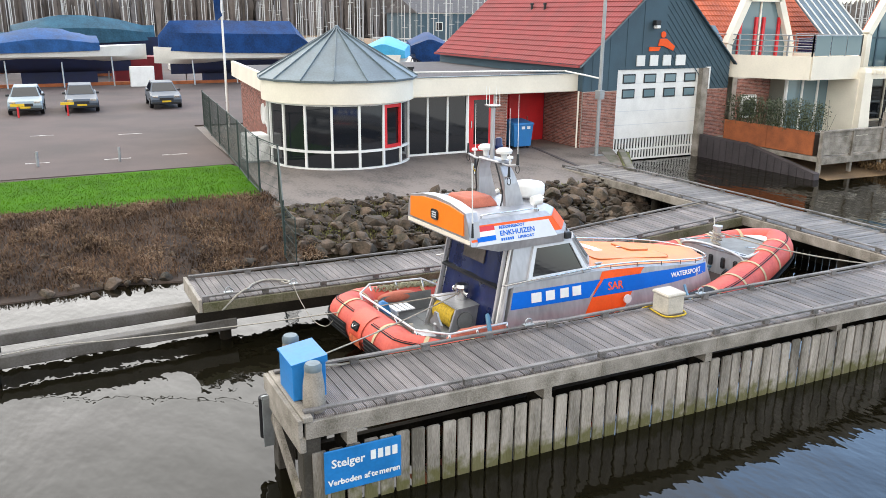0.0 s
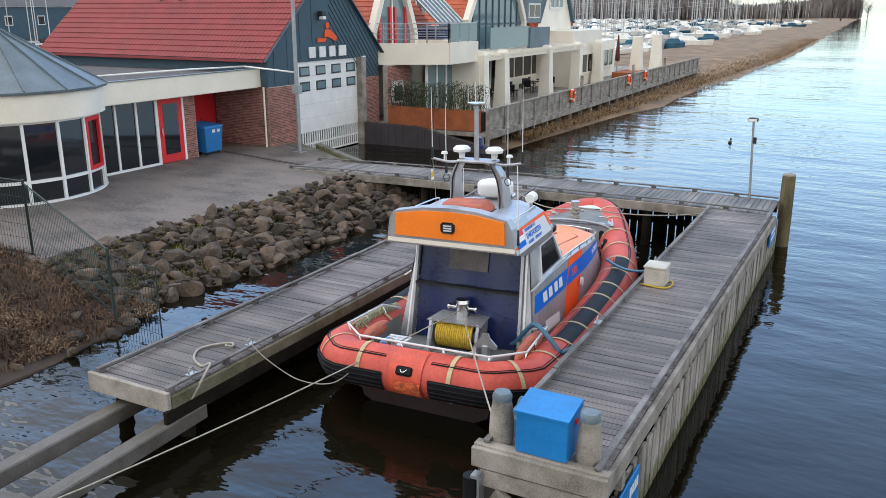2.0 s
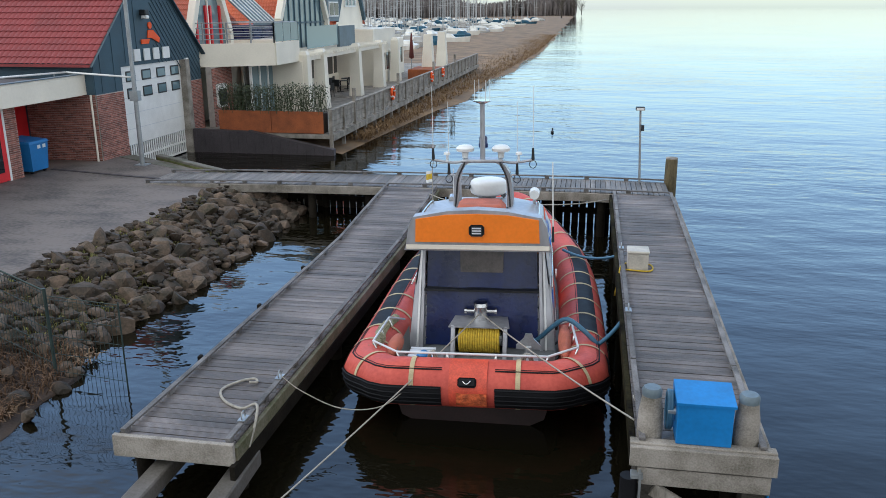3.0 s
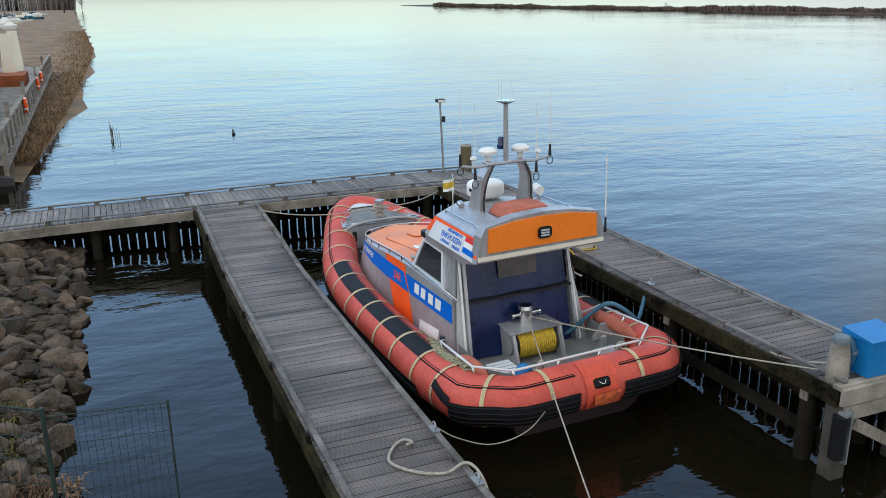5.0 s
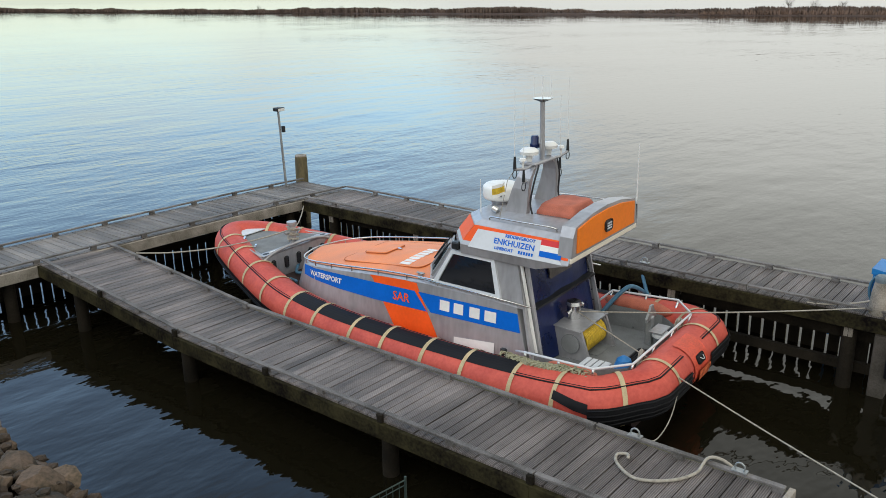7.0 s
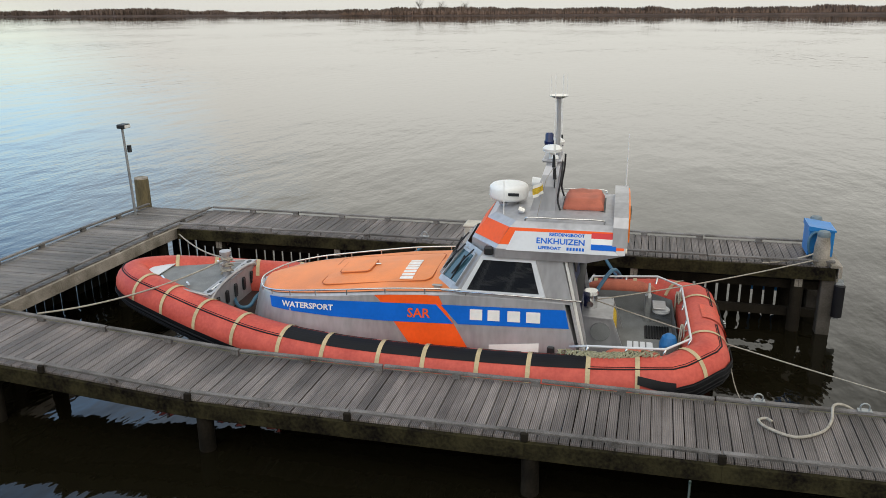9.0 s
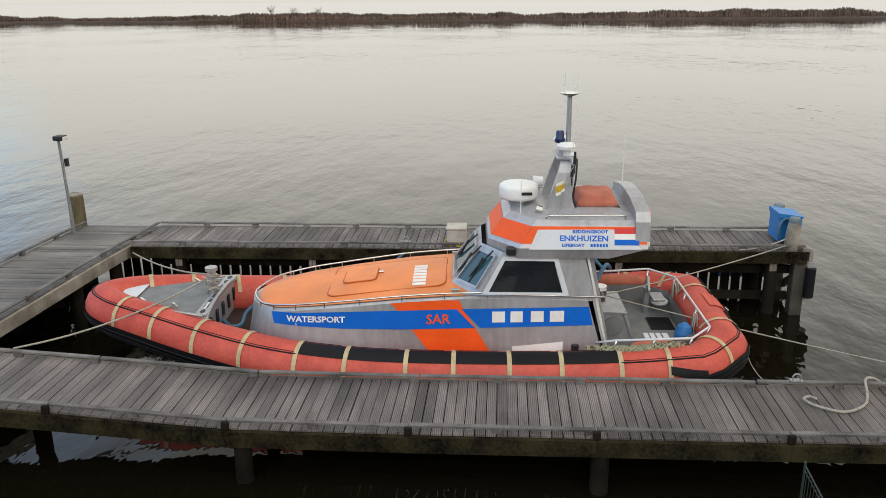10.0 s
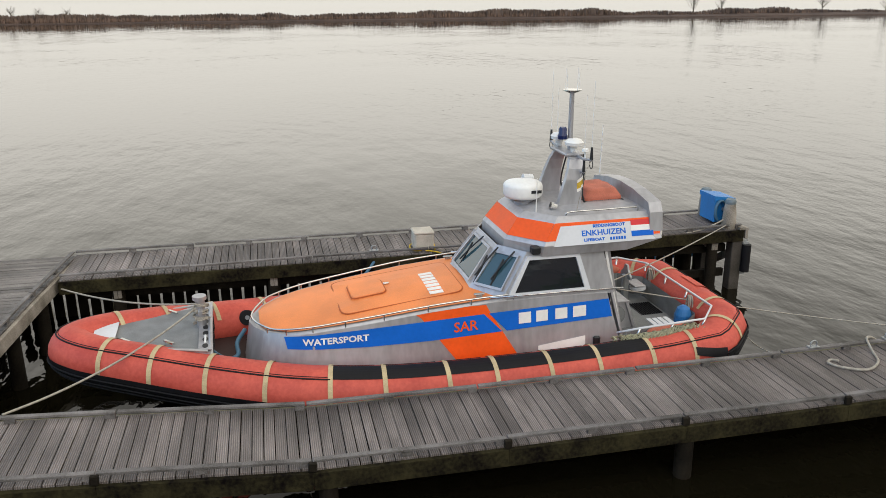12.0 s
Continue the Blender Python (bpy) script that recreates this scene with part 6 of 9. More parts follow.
part("stand_head", prism([(0.66, 1.16), (1.06, 1.16), (1.06, 1.22), (0.94, 1.34), (0.91, 1.42), (0.81, 1.42), (0.78, 1.34), (0.66, 1.22)], 1.43, 1.47, axis="y"), M_STEEL, stand)
part("shelf", box(0.62, 1.14, 1.02, 1.02, 1.38, 1.045, bevel=0.01), M_ALU, stand)
part("round_fender", lathe([(0.0, 0), (0.10, 0.015), (0.16, 0.06), (0.16, 0.10), (0.10, 0.145), (0, 0.155)], 18, at=(0.80, 1.22, 0.865)), M_DECAL, stand, "pale grey rounded buoy under the shelf", smooth=50)
random.seed(24)
bag = bmesh.new()
bmesh.ops.create_uvsphere(bag, u_segments=20, v_segments=10, radius=1)
for vv in bag.verts:
    vv.co = Vector((1.44 + vv.co.x * 0.11, 1.95 + vv.co.y * 0.66, 1.10 + vv.co.z * 0.15 + 0.03 * noise.noise(vv.co * 3)))
part("fender_bag", bag, M_RAFT, boat, "faded red canvas bag", smooth=True)
bag = bmesh.new()
bmesh.ops.create_uvsphere(bag, u_segments=16, v_segments=8, radius=1)
for vv in bag.verts:
    vv.co = Vector((-1.38 + vv.co.x * 0.13, 1.75 + vv.co.y * 0.45, 1.02 + vv.co.z * 0.12))
part("fender_bag", bag, M_RAFT, boat, "faded red canvas bag", smooth=True)
part("blue_bin", lathe([(0.0, 0), (0.12, 0.0), (0.15, 0.10), (0.15, 0.30), (0.11, 0.42), (0.04, 0.47), (0, 0.475)], 18, at=(-0.80, 1.17, 0.72)), M_BINBLUE, boat, "slumped blue canvas bag")
step_ = part("deck_step", box(-1.12, 1.42, 0.86, -0.70, 1.46, 0.96), M_DECAL, boat, "pale slatted deck step")
for k in range(4):
    part("slat", box(-1.12, 1.44 + 0.105 * k, 0.945, -0.70, 1.52 + 0.105 * k, 0.965), M_DECAL, step_)
part("hose", pipe(smooth_path([(0.70, 2.62, 0.78), (0.95, 2.55, 0.85), (1.25, 2.32, 1.22), (1.47, 2.14, 1.42), (1.72, 2.02, 1.30), (1.98, 1.95, 1.06)], 6), 0.04, 8), M_HOSE, boat, "thick blue hose over the collar", smooth=True)
part("hose", pipe(smooth_path([(0.15, 9.34, 1.0), (-0.05, 9.24, 0.92), (-0.27, 9.04, 0.88), (-0.22, 8.86, 0.90), (0.12, 8.86, 0.97), (0.42, 8.72, 1.06)], 6), 0.036, 8), M_HOSE, boat, "blue hose in the bow well", smooth=True)
part("hose", pipe(smooth_path([(-0.55, 8.95, 0.84), (-0.62, 8.72, 0.86), (-0.86, 8.42, 0.98)], 6), 0.03, 8), M_HOSE, boat, smooth=True)
# bow: bollard with rope, vented bulkhead arch
bol = part("bow_bollard", cyl((0, 9.38, 1.36), (0, 9.38, 1.86), 0.075, seg=16), M_ALU, boat, "aluminium bow bollard wound with rope", smooth=40)
part("bollard_cap", cyl((0, 9.38, 1.84), (0, 9.38, 1.90), 0.11, seg=16), M_ALU, bol, smooth=40)
part("bollard_arm", cyl((-0.22, 9.38, 1.68), (0.22, 9.38, 1.68), 0.035, seg=10), M_ALU, bol)
part("mooring_turns", tangle(12, lambda t: (0.1 * math.sin(18 * t), 9.38 + 0.1 * math.cos(18 * t), lerp(1.45, 1.78, t)), 0.014, 9, 0.035), M_ROPE, bol, smooth=True)
arch = smooth_path([(-1.02, 9.24, 0.98), (-0.95, 9.24, 1.30), (-0.55, 9.24, 1.42), (0.0, 9.24, 1.45), (0.55, 9.24, 1.42), (0.95, 9.24, 1.30), (1.02, 9.24, 0.98)], 5)
part("bulkhead_rail", pipe(arch, 0.035, 8), M_ALU, boat, "aluminium bulkhead arch", smooth=True)
part("deck_flange", prism([(-1.0, 9.22), (1.0, 9.22), (0.93, 9.42), (-0.93, 9.42)], 1.385, 1.40), M_ALU, boat, "aluminium flange with oval holes")
for k in range(8):
    x = -0.84 + 0.24 * k
    part("flange_hole", moved(lathe([(0.0, 0), (0.055, 0), (0.055, 0.004), (0.0, 0.004)], 14), Matrix.Translation((x, 9.32, 1.40)) @ Matrix.Diagonal((1.5, 0.8, 1, 1))), M_DARK, boat)
for k in range(5):
    x = -0.72 + 0.36 * k
    part("bulkhead_slot", box(x - 0.055, 9.215, 0.98, x + 0.055, 9.25, 1.24, bevel=0.03), M_DARK, boat)
    part("bulkhead_rib", beam((x + 0.18, 9.2, 0.72), (x + 0.18, 9.2, 1.36), 0.03, 0.05), M_ALU, boat)
for s in (-1, 1):
    part("fore_deck_edge", pipe([(s * 0.99, 9.28, 1.375), (s * 0.72, 10.2, 1.40), (s * 0.30, 10.93, 1.425)], 0.022, 6), M_ALU, boat, "bare aluminium deck edge", smooth=True)
for x, y in ((-0.62, 9.9), (-0.38, 10.55), (0.62, 9.9)):
    part("deck_cleat", beam((x - 0.12, y - 0.12, 1.44), (x + 0.04, y + 0.02, 1.44), 0.04, 0.03), M_CHROME, boat, "steel deck cleat")
part("fore_rail", beam((-0.75, 9.32, 1.40), (-0.45, 9.32, 1.40), 0.03, 0.03), M_WHITE, boat)
pad = part("roller", cyl((1.02, 8.70, 1.03), (0.90, 8.665, 1.075), 0.135, seg=20), M_RUBBER, boat, "black valve disc on the collar")
part("valve_cap", cyl((0.90, 8.665, 1.075), (0.88, 8.66, 1.082), 0.04, seg=10), M_STEEL, pad)
part("grab_pad", cyl((1.02, 8.62, 0.84), (0.87, 8.60, 0.84), 0.05, seg=12), M_RUBBER, boat)

# roof gear
rad = part("radome", lathe([(0.0, 0), (0.29, 0.0), (0.325, 0.025), (0.335, 0.06), (0.335, 0.19), (0.325, 0.225), (0.29, 0.255), (0.20, 0.275), (0.0, 0.285)], 32, at=(0.03, 3.95, 3.16)), M_WHITE, boat, "white radar dome", smooth=50)
part("radome_foot", cyl((0, 3.93, 3.0), (0, 3.95, 3.13), 0.14, 0.18, 12), M_ALU, rad)
part("sign_bar", box(-0.31, 3.74, 3.28, -0.293, 3.92, 3.33), M_DARK, rad)
def arch_leg(s):
    prof = [(0.47, 3.33, 0.055, 0.21, 3.06), (0.465, 3.29, 0.050, 0.18, 3.30), (0.455, 3.25, 0.046, 0.15, 3.52), (0.42, 3.21, 0.045, 0.13, 3.70), (0.34, 3.18, 0.045, 0.115, 3.84), (0.22, 3.17, 0.05, 0.11, 3.92)]
    return loft([[(s * (x - w), y - d, z), (s * (x + w), y - d, z), (s * (x + w), y + d, z), (s * (x - w), y + d, z)] for x, y, w, d, z in prof])


mast = part("mast_arch", arch_leg(-1), M_ALU, boat, "aluminium antenna arch")
part("mast_leg", arch_leg(1), M_ALU, mast)
part("mast_beam", box(-0.36, 3.04, 3.885, 0.36, 3.36, 3.94, bevel=0.02), M_ALU, mast)
for s in (-1, 1):
    part("foot_plate", box(s * 0.47 - 0.12, 3.06, 3.05, s * 0.47 + 0.12, 3.58, 3.085), M_ALU, mast)
    part("arm", pipe(smooth_path([(s * 0.3, 3.13, 3.90), (s * 0.55, 3.13, 3.88), (s * 0.88, 3.13, 3.93)], 4), 0.024, 8), M_ALU, mast, smooth=True)
    part("arm", pipe(smooth_path([(s * 0.44, 3.13, 3.56), (s * 0.50, 3.13, 3.66), (s * 0.60, 3.13, 3.66)], 4), 0.02, 8), M_ALU, mast, smooth=True)
    part("cable", pipe(smooth_path([(s * 0.30, 3.02, 3.90), (s * 0.42, 3.04, 3.62), (s * 0.46, 3.08, 3.3), (s * 0.48, 3.02, 3.08)], 4), 0.016, 6), M_DARK, mast, "black cable", smooth=True)
    for x, z in ((0.86, 3.93), (0.59, 3.67)):
        part("antenna_base", cyl((s * x, 3.13, z), (s * x, 3.13, z + 0.2), 0.03, 0.018, 8), M_DARK, mast, "black antenna base")
        part("whip_antenna", cyl((s * x, 3.13, z + 0.2), (s * x, 3.13, z + 1.25), 0.007, 0.004, 6), M_WHITE, mast)
        part("cable_loop", pipe([(s * x + 0.06 * math.cos(a), 3.13, z - 0.08 + 0.07 * math.sin(a)) for a in [k * 0.7 for k in range(9)]], 0.008, 5, loop=True), M_DARK, mast)
    part("gps_dome", lathe([(0.0, 0), (0.05, 0), (0.06, 0.10), (0.15, 0.12), (0.16, 0.17), (0.11, 0.215), (0, 0.225)], 18, at=(s * 0.31, 3.20, 3.95)), M_WHITE, mast, "white antenna dome", smooth=50)
    part("small_dome", lathe([(0.0, 0), (0.015, 0), (0.015, 0.12), (0.06, 0.13), (0.05, 0.17), (0, 0.18)], 12, at=(s * 0.62, 3.13, 3.89)), M_WHITE, mast, smooth=50)
part("mast_pole", cyl((0, 3.14, 3.93), (0, 3.14, 4.88), 0.045, 0.04, 14), M_ALU, mast, "stainless mast pole", smooth=40)
part("pole_top", lathe([(0.0, 0), (0.045, 0), (0.16, 0.045), (0.16, 0.06), (0, 0.065)], 16, at=(0, 3.14, 4.88)), M_CHROME, mast, smooth=40)
for a in range(4):
    c, s2 = 0.14 * math.cos(a * 1.57 + 0.5), 0.14 * math.sin(a * 1.57 + 0.5)
    part("whip_antenna", cyl((c, 3.14 + s2, 4.93), (c, 3.14 + s2, 5.28), 0.006, 0.004, 5), M_WHITE, mast)
part("beacon", lathe([(0.0, 0), (0.08, 0), (0.085, 0.06), (0.07, 0.08), (0.07, 0.17), (0.05, 0.2), (0, 0.2)], 14, at=(0.0, 3.28, 4.12)), M_NAVY, mast, "blue flashing beacon", smooth=40)
raft = bmesh.new()
bmesh.ops.create_cube(raft, size=1)
bmesh.ops.subdivide_edges(raft, edges=raft.edges[:], cuts=6, use_grid_fill=True)
for vv in raft.verts:
    q = vv.co
    k = 1 - 0.35 * max(0, q.z + 0.1) * (abs(q.x) + abs(q.y))
    vv.co = Vector((0.0 + q.x * 0.82 * k, 2.66 + q.y * 0.66 * k, 3.19 + q.z * 0.20 + 0.02 * noise.noise(q * 4)))
part("raft_cover", raft, M_RAFT, boat, "faded red canvas cover on the roof", smooth=True)
part("raft_tray", box(-0.45, 2.30, 3.08, 0.45, 3.02, 3.12), M_DARK, boat, "black tray under the canvas cover")
part("whip_antenna", cyl((1.22, 1.97, 2.80), (1.22, 1.97, 3.06), 0.025, 0.015, 8), M_DARK, boat, "black antenna base")
part("whip_antenna", cyl((1.22, 1.97, 3.06), (1.20, 1.96, 4.10), 0.013, 0.009, 6), M_WHITE, boat, "white whip antenna")
part("whip_antenna", cyl((-0.62, 3.95, 3.0), (-0.62, 3.95, 3.62), 0.010, 0.006, 6), M_WHITE, boat, "white whip antenna")
lamp = part("search_light", cyl((0.88, 3.46, 3.24), (0.88, 3.64, 3.25), 0.085, 0.095, 16), M_WHITE, boat, "white roof searchlight", smooth=40)
part("lamp_foot", cyl((0.88, 3.54, 3.02), (0.88, 3.54, 3.18), 0.03, seg=8), M_ALU, lamp)
for x, y in ((-0.62, 3.60), (0.3, 4.02)):
    l2 = part("work_light", cyl((x, y, 3.12), (x + 0.01, y + 0.1, 3.15), 0.055, 0.06, 12), M_CHROME, boat, "small roof work light")
    part("light_foot", cyl((x, y + 0.03, 3.04), (x, y + 0.03, 3.1), 0.015, seg=6), M_DARK, l2)
# yellow and white flag on a halyard below the arch
part("halyard", pipe([(-0.86, 3.13, 3.92), (-0.90, 3.24, 3.74), (-0.93, 3.38, 3.08)], 0.006, 5), M_ROPE, boat, "thin grey halyard")
for band, (z0, z1, material) in enumerate(((3.66, 3.71, M_WHITE), (3.56, 3.66, M_ROPEYEL), (3.51, 3.56, M_WHITE))):
    part("pennant", loft([[(-0.91 - 0.045 * u, 3.27 + 0.05 * u + 0.02 * math.sin(2.2 * u + 9 * z), z - 0.018 * u) for u in range(4)] for z in (z0, (z0 + z1) / 2, z1)], closed=False, caps=False), material, boat, "faded yellow and white pennant")
# side lamps under the hood
for s in (-1, 1):
    part("side_lamp", box(s * 1.02, 4.05, 2.50, s * 1.16, 4.2, 2.63, bevel=0.02), M_DARK, boat, "dark navigation lamp")
part("side_rail", pipe([(-1.22, 2.6, 1.82), (-1.22, 3.6, 1.85), (-1.2, 4.9, 1.86)], 0.014, 6), M_CHROME, boat, smooth=True)
part("side_rail", pipe([(1.22, 2.6, 1.82), (1.22, 3.6, 1.85), (1.2, 4.9, 1.86)], 0.014, 6), M_CHROME, boat, smooth=True)
part("helm_seat", box(-0.3, 3.2, 1.78, 0.3, 3.6, 2.35, bevel=0.06), M_DARK, boat)
part("cabin_floor", box(-1.0, 2.6, 1.7, 1.0, 4.9, 1.74), M_DARK, boat)

# ---- things on and about the jetties ----
def mooring_post(x, y, z0, z1, r, group="mooring posts", label="tapered grey timber mooring post with a pale cap"):
    t = thing("mooring_post", (x, y, z0), label=label, category="post", group=group)
    prof = [(r, 0), (r * 1.04, 0.12), (r * 0.98, (z1 - z0) * 0.6), (r * 0.80, (z1 - z0) - 0.06), (r * 0.78, z1 - z0)]
    part("shaft", lathe([(0, 0)] + prof + [(0, z1 - z0)], 14), M_TIMBER, t, smooth=40)
    part("cap", lathe([(0, z1 - z0), (r * 0.80, z1 - z0 - 0.03), (r * 0.82, z1 - z0 + 0.03), (r * 0.66, z1 - z0 + 0.07), (0, z1 - z0 + 0.075)], 14), M_ZINC, t, "blue-grey weathered cap", smooth=40)
    return t


mooring_post(2.83, 0.53, 1.50, 2.09, 0.145)
mooring_post(3.92, 0.50, 1.50, 2.10, 0.145)
cp = thing("corner_pile", (4.42, 16.35, -1.0), label="tall round weathered timber pile at the jetty corner", category="pile")
part("shaft", lathe([(0.0, 0), (0.19, 0), (0.185, 2.0), (0.175, 3.06), (0.165, 3.12), (0.0, 3.13)], 18), mat("dark_pile_timber", (0.13, 0.105, 0.055), 0.9, var=0.5, scale=5, fine=40, bump=0.6, stretch=(1, 1, 0.25)), cp, smooth=40)
part("cap", lathe([(0.0, 3.13), (0.17, 3.12), (0.165, 3.16), (0.0, 3.17)], 18), M_PALE, cp, "pale weathered pile head", smooth=40)

bx = thing("power_box", (3.42, 0.52, 1.575), label="blue steel dockside power cabinet with a sloping lid", category="cabinet")
part("body", box(-0.31, -0.24, 0, 0.31, 0.22, 0.50, bevel=0.01), M_BOXBLUE, bx)
part("lid", hexa([(-0.33, -0.26, 0.50), (0.33, -0.26, 0.50), (0.33, 0.24, 0.50), (-0.33, 0.24, 0.50), (-0.33, -0.26, 0.53), (0.33, -0.26, 0.53), (0.33, 0.24, 0.60), (-0.33, 0.24, 0.60)]), M_BOXBLUE, bx)
part("socket", cyl((-0.31, 0.0, 0.30), (-0.40, 0.0, 0.30), 0.05, seg=10), M_STEEL, bx, "grey socket")
part("lock", cyl((0.31, 0.05, 0.40), (0.335, 0.05, 0.40), 0.035, seg=10), M_REDDOOR, bx, "red lock knob")
b = None
for k in range(3):
    b = pipe([(0.02 * k, 0.13 * math.cos(a * 0.45), 0.24 * math.sin(a * 0.45)) for a in range(14)], 0.022, 6, bm=b, loop=True)
h = solo("shore_cable", b, M_HOSE, "coil of blue shore power cable", "cable", smooth=True)
h.location = (3.03, 0.62, 1.84)

wb = thing("storage_box", (3.02, 7.36, 1.475), label="weathered cream white plastic box on the jetty", category="box")
part("body", box(-0.20, -0.20, 0.0, 0.20, 0.20, 0.36, bevel=0.03), M_BOXPALE, wb)
part("lid", box(-0.215, -0.215, 0.34, 0.215, 0.215, 0.40, bevel=0.02), M_BOXPALE, wb)
b = pipe(smooth_path([(2.78, 7.15, 1.50), (3.25, 7.12, 1.50), (3.28, 7.55, 1.50), (2.85, 7.6, 1.50), (2.7, 7.3, 1.51), (2.66, 7.0, 1.40), (2.6, 7.0, 1.0)], 5), 0.016, 6)
solo("yellow_line", b, M_ROPEYEL, "loose yellow rope round the white box", "rope", smooth=True, loc=(3.0, 7.3, 1.5))

lp = thing("lamp_post", (3.50, 15.98, 1.44), label="slim steel lamp post with a small floodlight", category="lamp")
part("pole", cyl((0, 0, 0), (-0.10, 0, 2.16), 0.035, 0.03, 10), M_STEEL, lp, smooth=40)
hd = part("lamp_head", box(-0.24, -0.16, 2.14, 0.02, 0.06, 2.24, bevel=0.02), M_DARK, lp, "black floodlight")
part("lamp_glass", box(-0.22, -0.163, 2.15, 0.0, -0.158, 2.22), M_WHITE, hd)
part("junction_box", box(-0.05, -0.1, 1.55, 0.03, -0.03, 1.72), M_DARK, lp)


# end frame of the outer jetty
part("end_board", box(XR0 - 0.08, 0.17, 1.30, XR1 + 0.1, 0.24, 1.55, bevel=0.008), M_TIMBER, right_jetty, world=True)
part("end_board", box(XR0 - 0.08, 0.243, 1.50, XR1 + 0.1, 0.38, 1.572, bevel=0.008), M_TIMBER, right_jetty, world=True)
part("end_board", box(XR0 + 0.02, 0.20, 1.05, XR1 + 0.05, 0.29, 1.27, bevel=0.008), M_TIMBER, right_jetty, world=True)
for x in (XR0 + 0.1, XR1 - 0.12):
    part("end_post", box(x - 0.13, 0.25, -1.0, x + 0.13, 0.50, 1.32, bevel=0.015), M_OLDBEAM, right_jetty, world=True)
part("brace", beam((XR0 + 0.2, 0.22, 1.0), (XR1 - 0.15, 0.22, 0.35), 0.07, 0.16), M_PALE, right_jetty, "yellowed timber brace", world=True)
part("end_board", box(XL0 - 0.06, 0.18, 0.76, XL1 + 0.05, 0.255, 1.07, bevel=0.008), M_TIMBER, left_jetty, world=True)
fd = thing("rubber_fender", (2.60, 0.18, 0.55), label="black cylindrical rubber fender in a galvanised bracket", category="fender")
part("roller", cyl((0, 0, 0), (0, 0, 0.62), 0.10, seg=16), M_RUBBER, fd, smooth=40)
part("bracket", box(0.02, -0.07, 0.62, 0.16, 0.07, 0.66), M_STEEL, fd, "galvanised bracket")
part("backplate", box(0.11, -0.08, -0.1, 0.14, 0.08, 0.70), M_STEEL, fd)

# notice board on the sheet piles
nb_ = thing("notice_board", (XR1 + 0.09, 1.05, 0.72), label="blue notice board with white lettering fixed to the sheet piles", category="sign")
part("board", box(0, -0.55, -0.31, 0.03, 0.55, 0.31, bevel=0.008), M_BOXBLUE, nb_)


def board_text(text, size, y, z, parent):
    b = letters(text, size, 0.004)
    for vv in b.verts:
        vv.co = (0.034, y + vv.co.x, z + vv.co.y)
    return part("lettering", b, M_WHITE, parent)


board_text("Steiger", 0.17, -0.22, 0.06, nb_)
for word, yy in (("Verboden", -0.27), ("af", 0.045), ("te", 0.155), ("meren", 0.375)):
    board_text(word, 0.118, yy, -0.20, nb_)
for k in range(4):
    part("sign_bar", box(0.031, 0.10 + 0.105 * k, 0.055, 0.036, 0.175 + 0.105 * k, 0.19), M_WHITE, nb_)
n2 = thing("notice_board", (4.34, 14.2, 1.0), label="small blue notice board on the sheet piles", category="sign")
part("board", box(0, -0.55, -0.26, 0.03, 0.55, 0.26), M_BOXBLUE, n2)
for k in range(2):
    part("sign_bar", box(0.031, -0.4, 0.02 - 0.16 * k, 0.035, 0.4, 0.10 - 0.16 * k), M_WHITE, n2)

# floating guide beams that run on from the inner jetty
for (x0, x1, zz, m) in ((-3.42, -3.20, 0.55, M_TIMBER), (-2.42, -1.95, 0.50, M_TIMBER)):
    solo("guide_beam", beam((x0, 0.9, zz), (x1, -16, zz - 0.1), 0.26, 0.24, bevel=0.02), M_BEAM, "long grey timber guide beam above the water", "beam", "guide beams", loc=(x0, 0.9, zz))
part("guide_board", beam((XL1 + 0.06, 0.1, 0.70), (XL1 + 0.06, 9.5, 0.62), 0.07, 0.22), M_SHADEWET, left_jetty, world=True)
for y in (-3.5, -9.5, -15):
    for x in (-3.35, -2.1):
        solo("guide_pile", cyl((x, y, -1.2), (x, y, 0.42), 0.12, seg=10), M_SHADEWET, "dark wet pile under the guide beam", "pile", "guide piles", smooth=40, loc=(x, y, -1.2))


# ropes
def rope(pts, r, label, steps=8, material=None, name="mooring_rope"):
    p = [Vector(q) for q in pts]
    return solo(name, pipe(smooth_path(pts, steps), r, 6), material or M_ROPE, label, "rope", smooth=True, loc=pts[0])


def sag(a, c, drop, n=6):
    a, c = Vector(a), Vector(c)
    return [tuple(a.lerp(c, k / n) - Vector((0, 0, drop * 4 * (k / n) * (1 - k / n)))) for k in range(n + 1)]


rope(sag((0.27, 4.60, 1.38), (2.66, 0.70, 1.62), 0.05), 0.012, "grey mooring rope from the towing post to the jetty")
rope(sag((0.25, 4.60, 1.38), (-2.20, -2.55, 0.66), 0.09, 8) + [(-2.24, -3.3, 0.61), (-2.2, -4.4, 0.605)], 0.011, "grey mooring rope running astern to the guide beam")
rope([(-0.49, 2.40, 1.02), (-0.95, 2.32, 0.66), (-1.55, 2.24, 0.62), (-2.1, 2.16, 0.88), (-2.43, 2.13, 1.13)], 0.009, "thin grey line hanging from the stern to the jetty")
rope([(-2.33, 0.62, 0.80), (-2.34, 0.95, 1.08), (-2.44, 1.18, 1.15), (-2.68, 1.24, 1.03), (-3.02, 1.42, 1.03), (-3.22, 1.76, 1.025), (-3.06, 2.08, 1.025), (-2.88, 2.18, 1.03), (-2.80, 2.08, 1.03), (-2.90, 2.02, 1.05)], 0.021, "loose grey rope looped on the jetty edge", 6)
rope(sag((0.03, 11.6, 1.74), (2.66, 14.3, 1.30), 0.12), 0.016, "grey bow rope to the jetty corner")
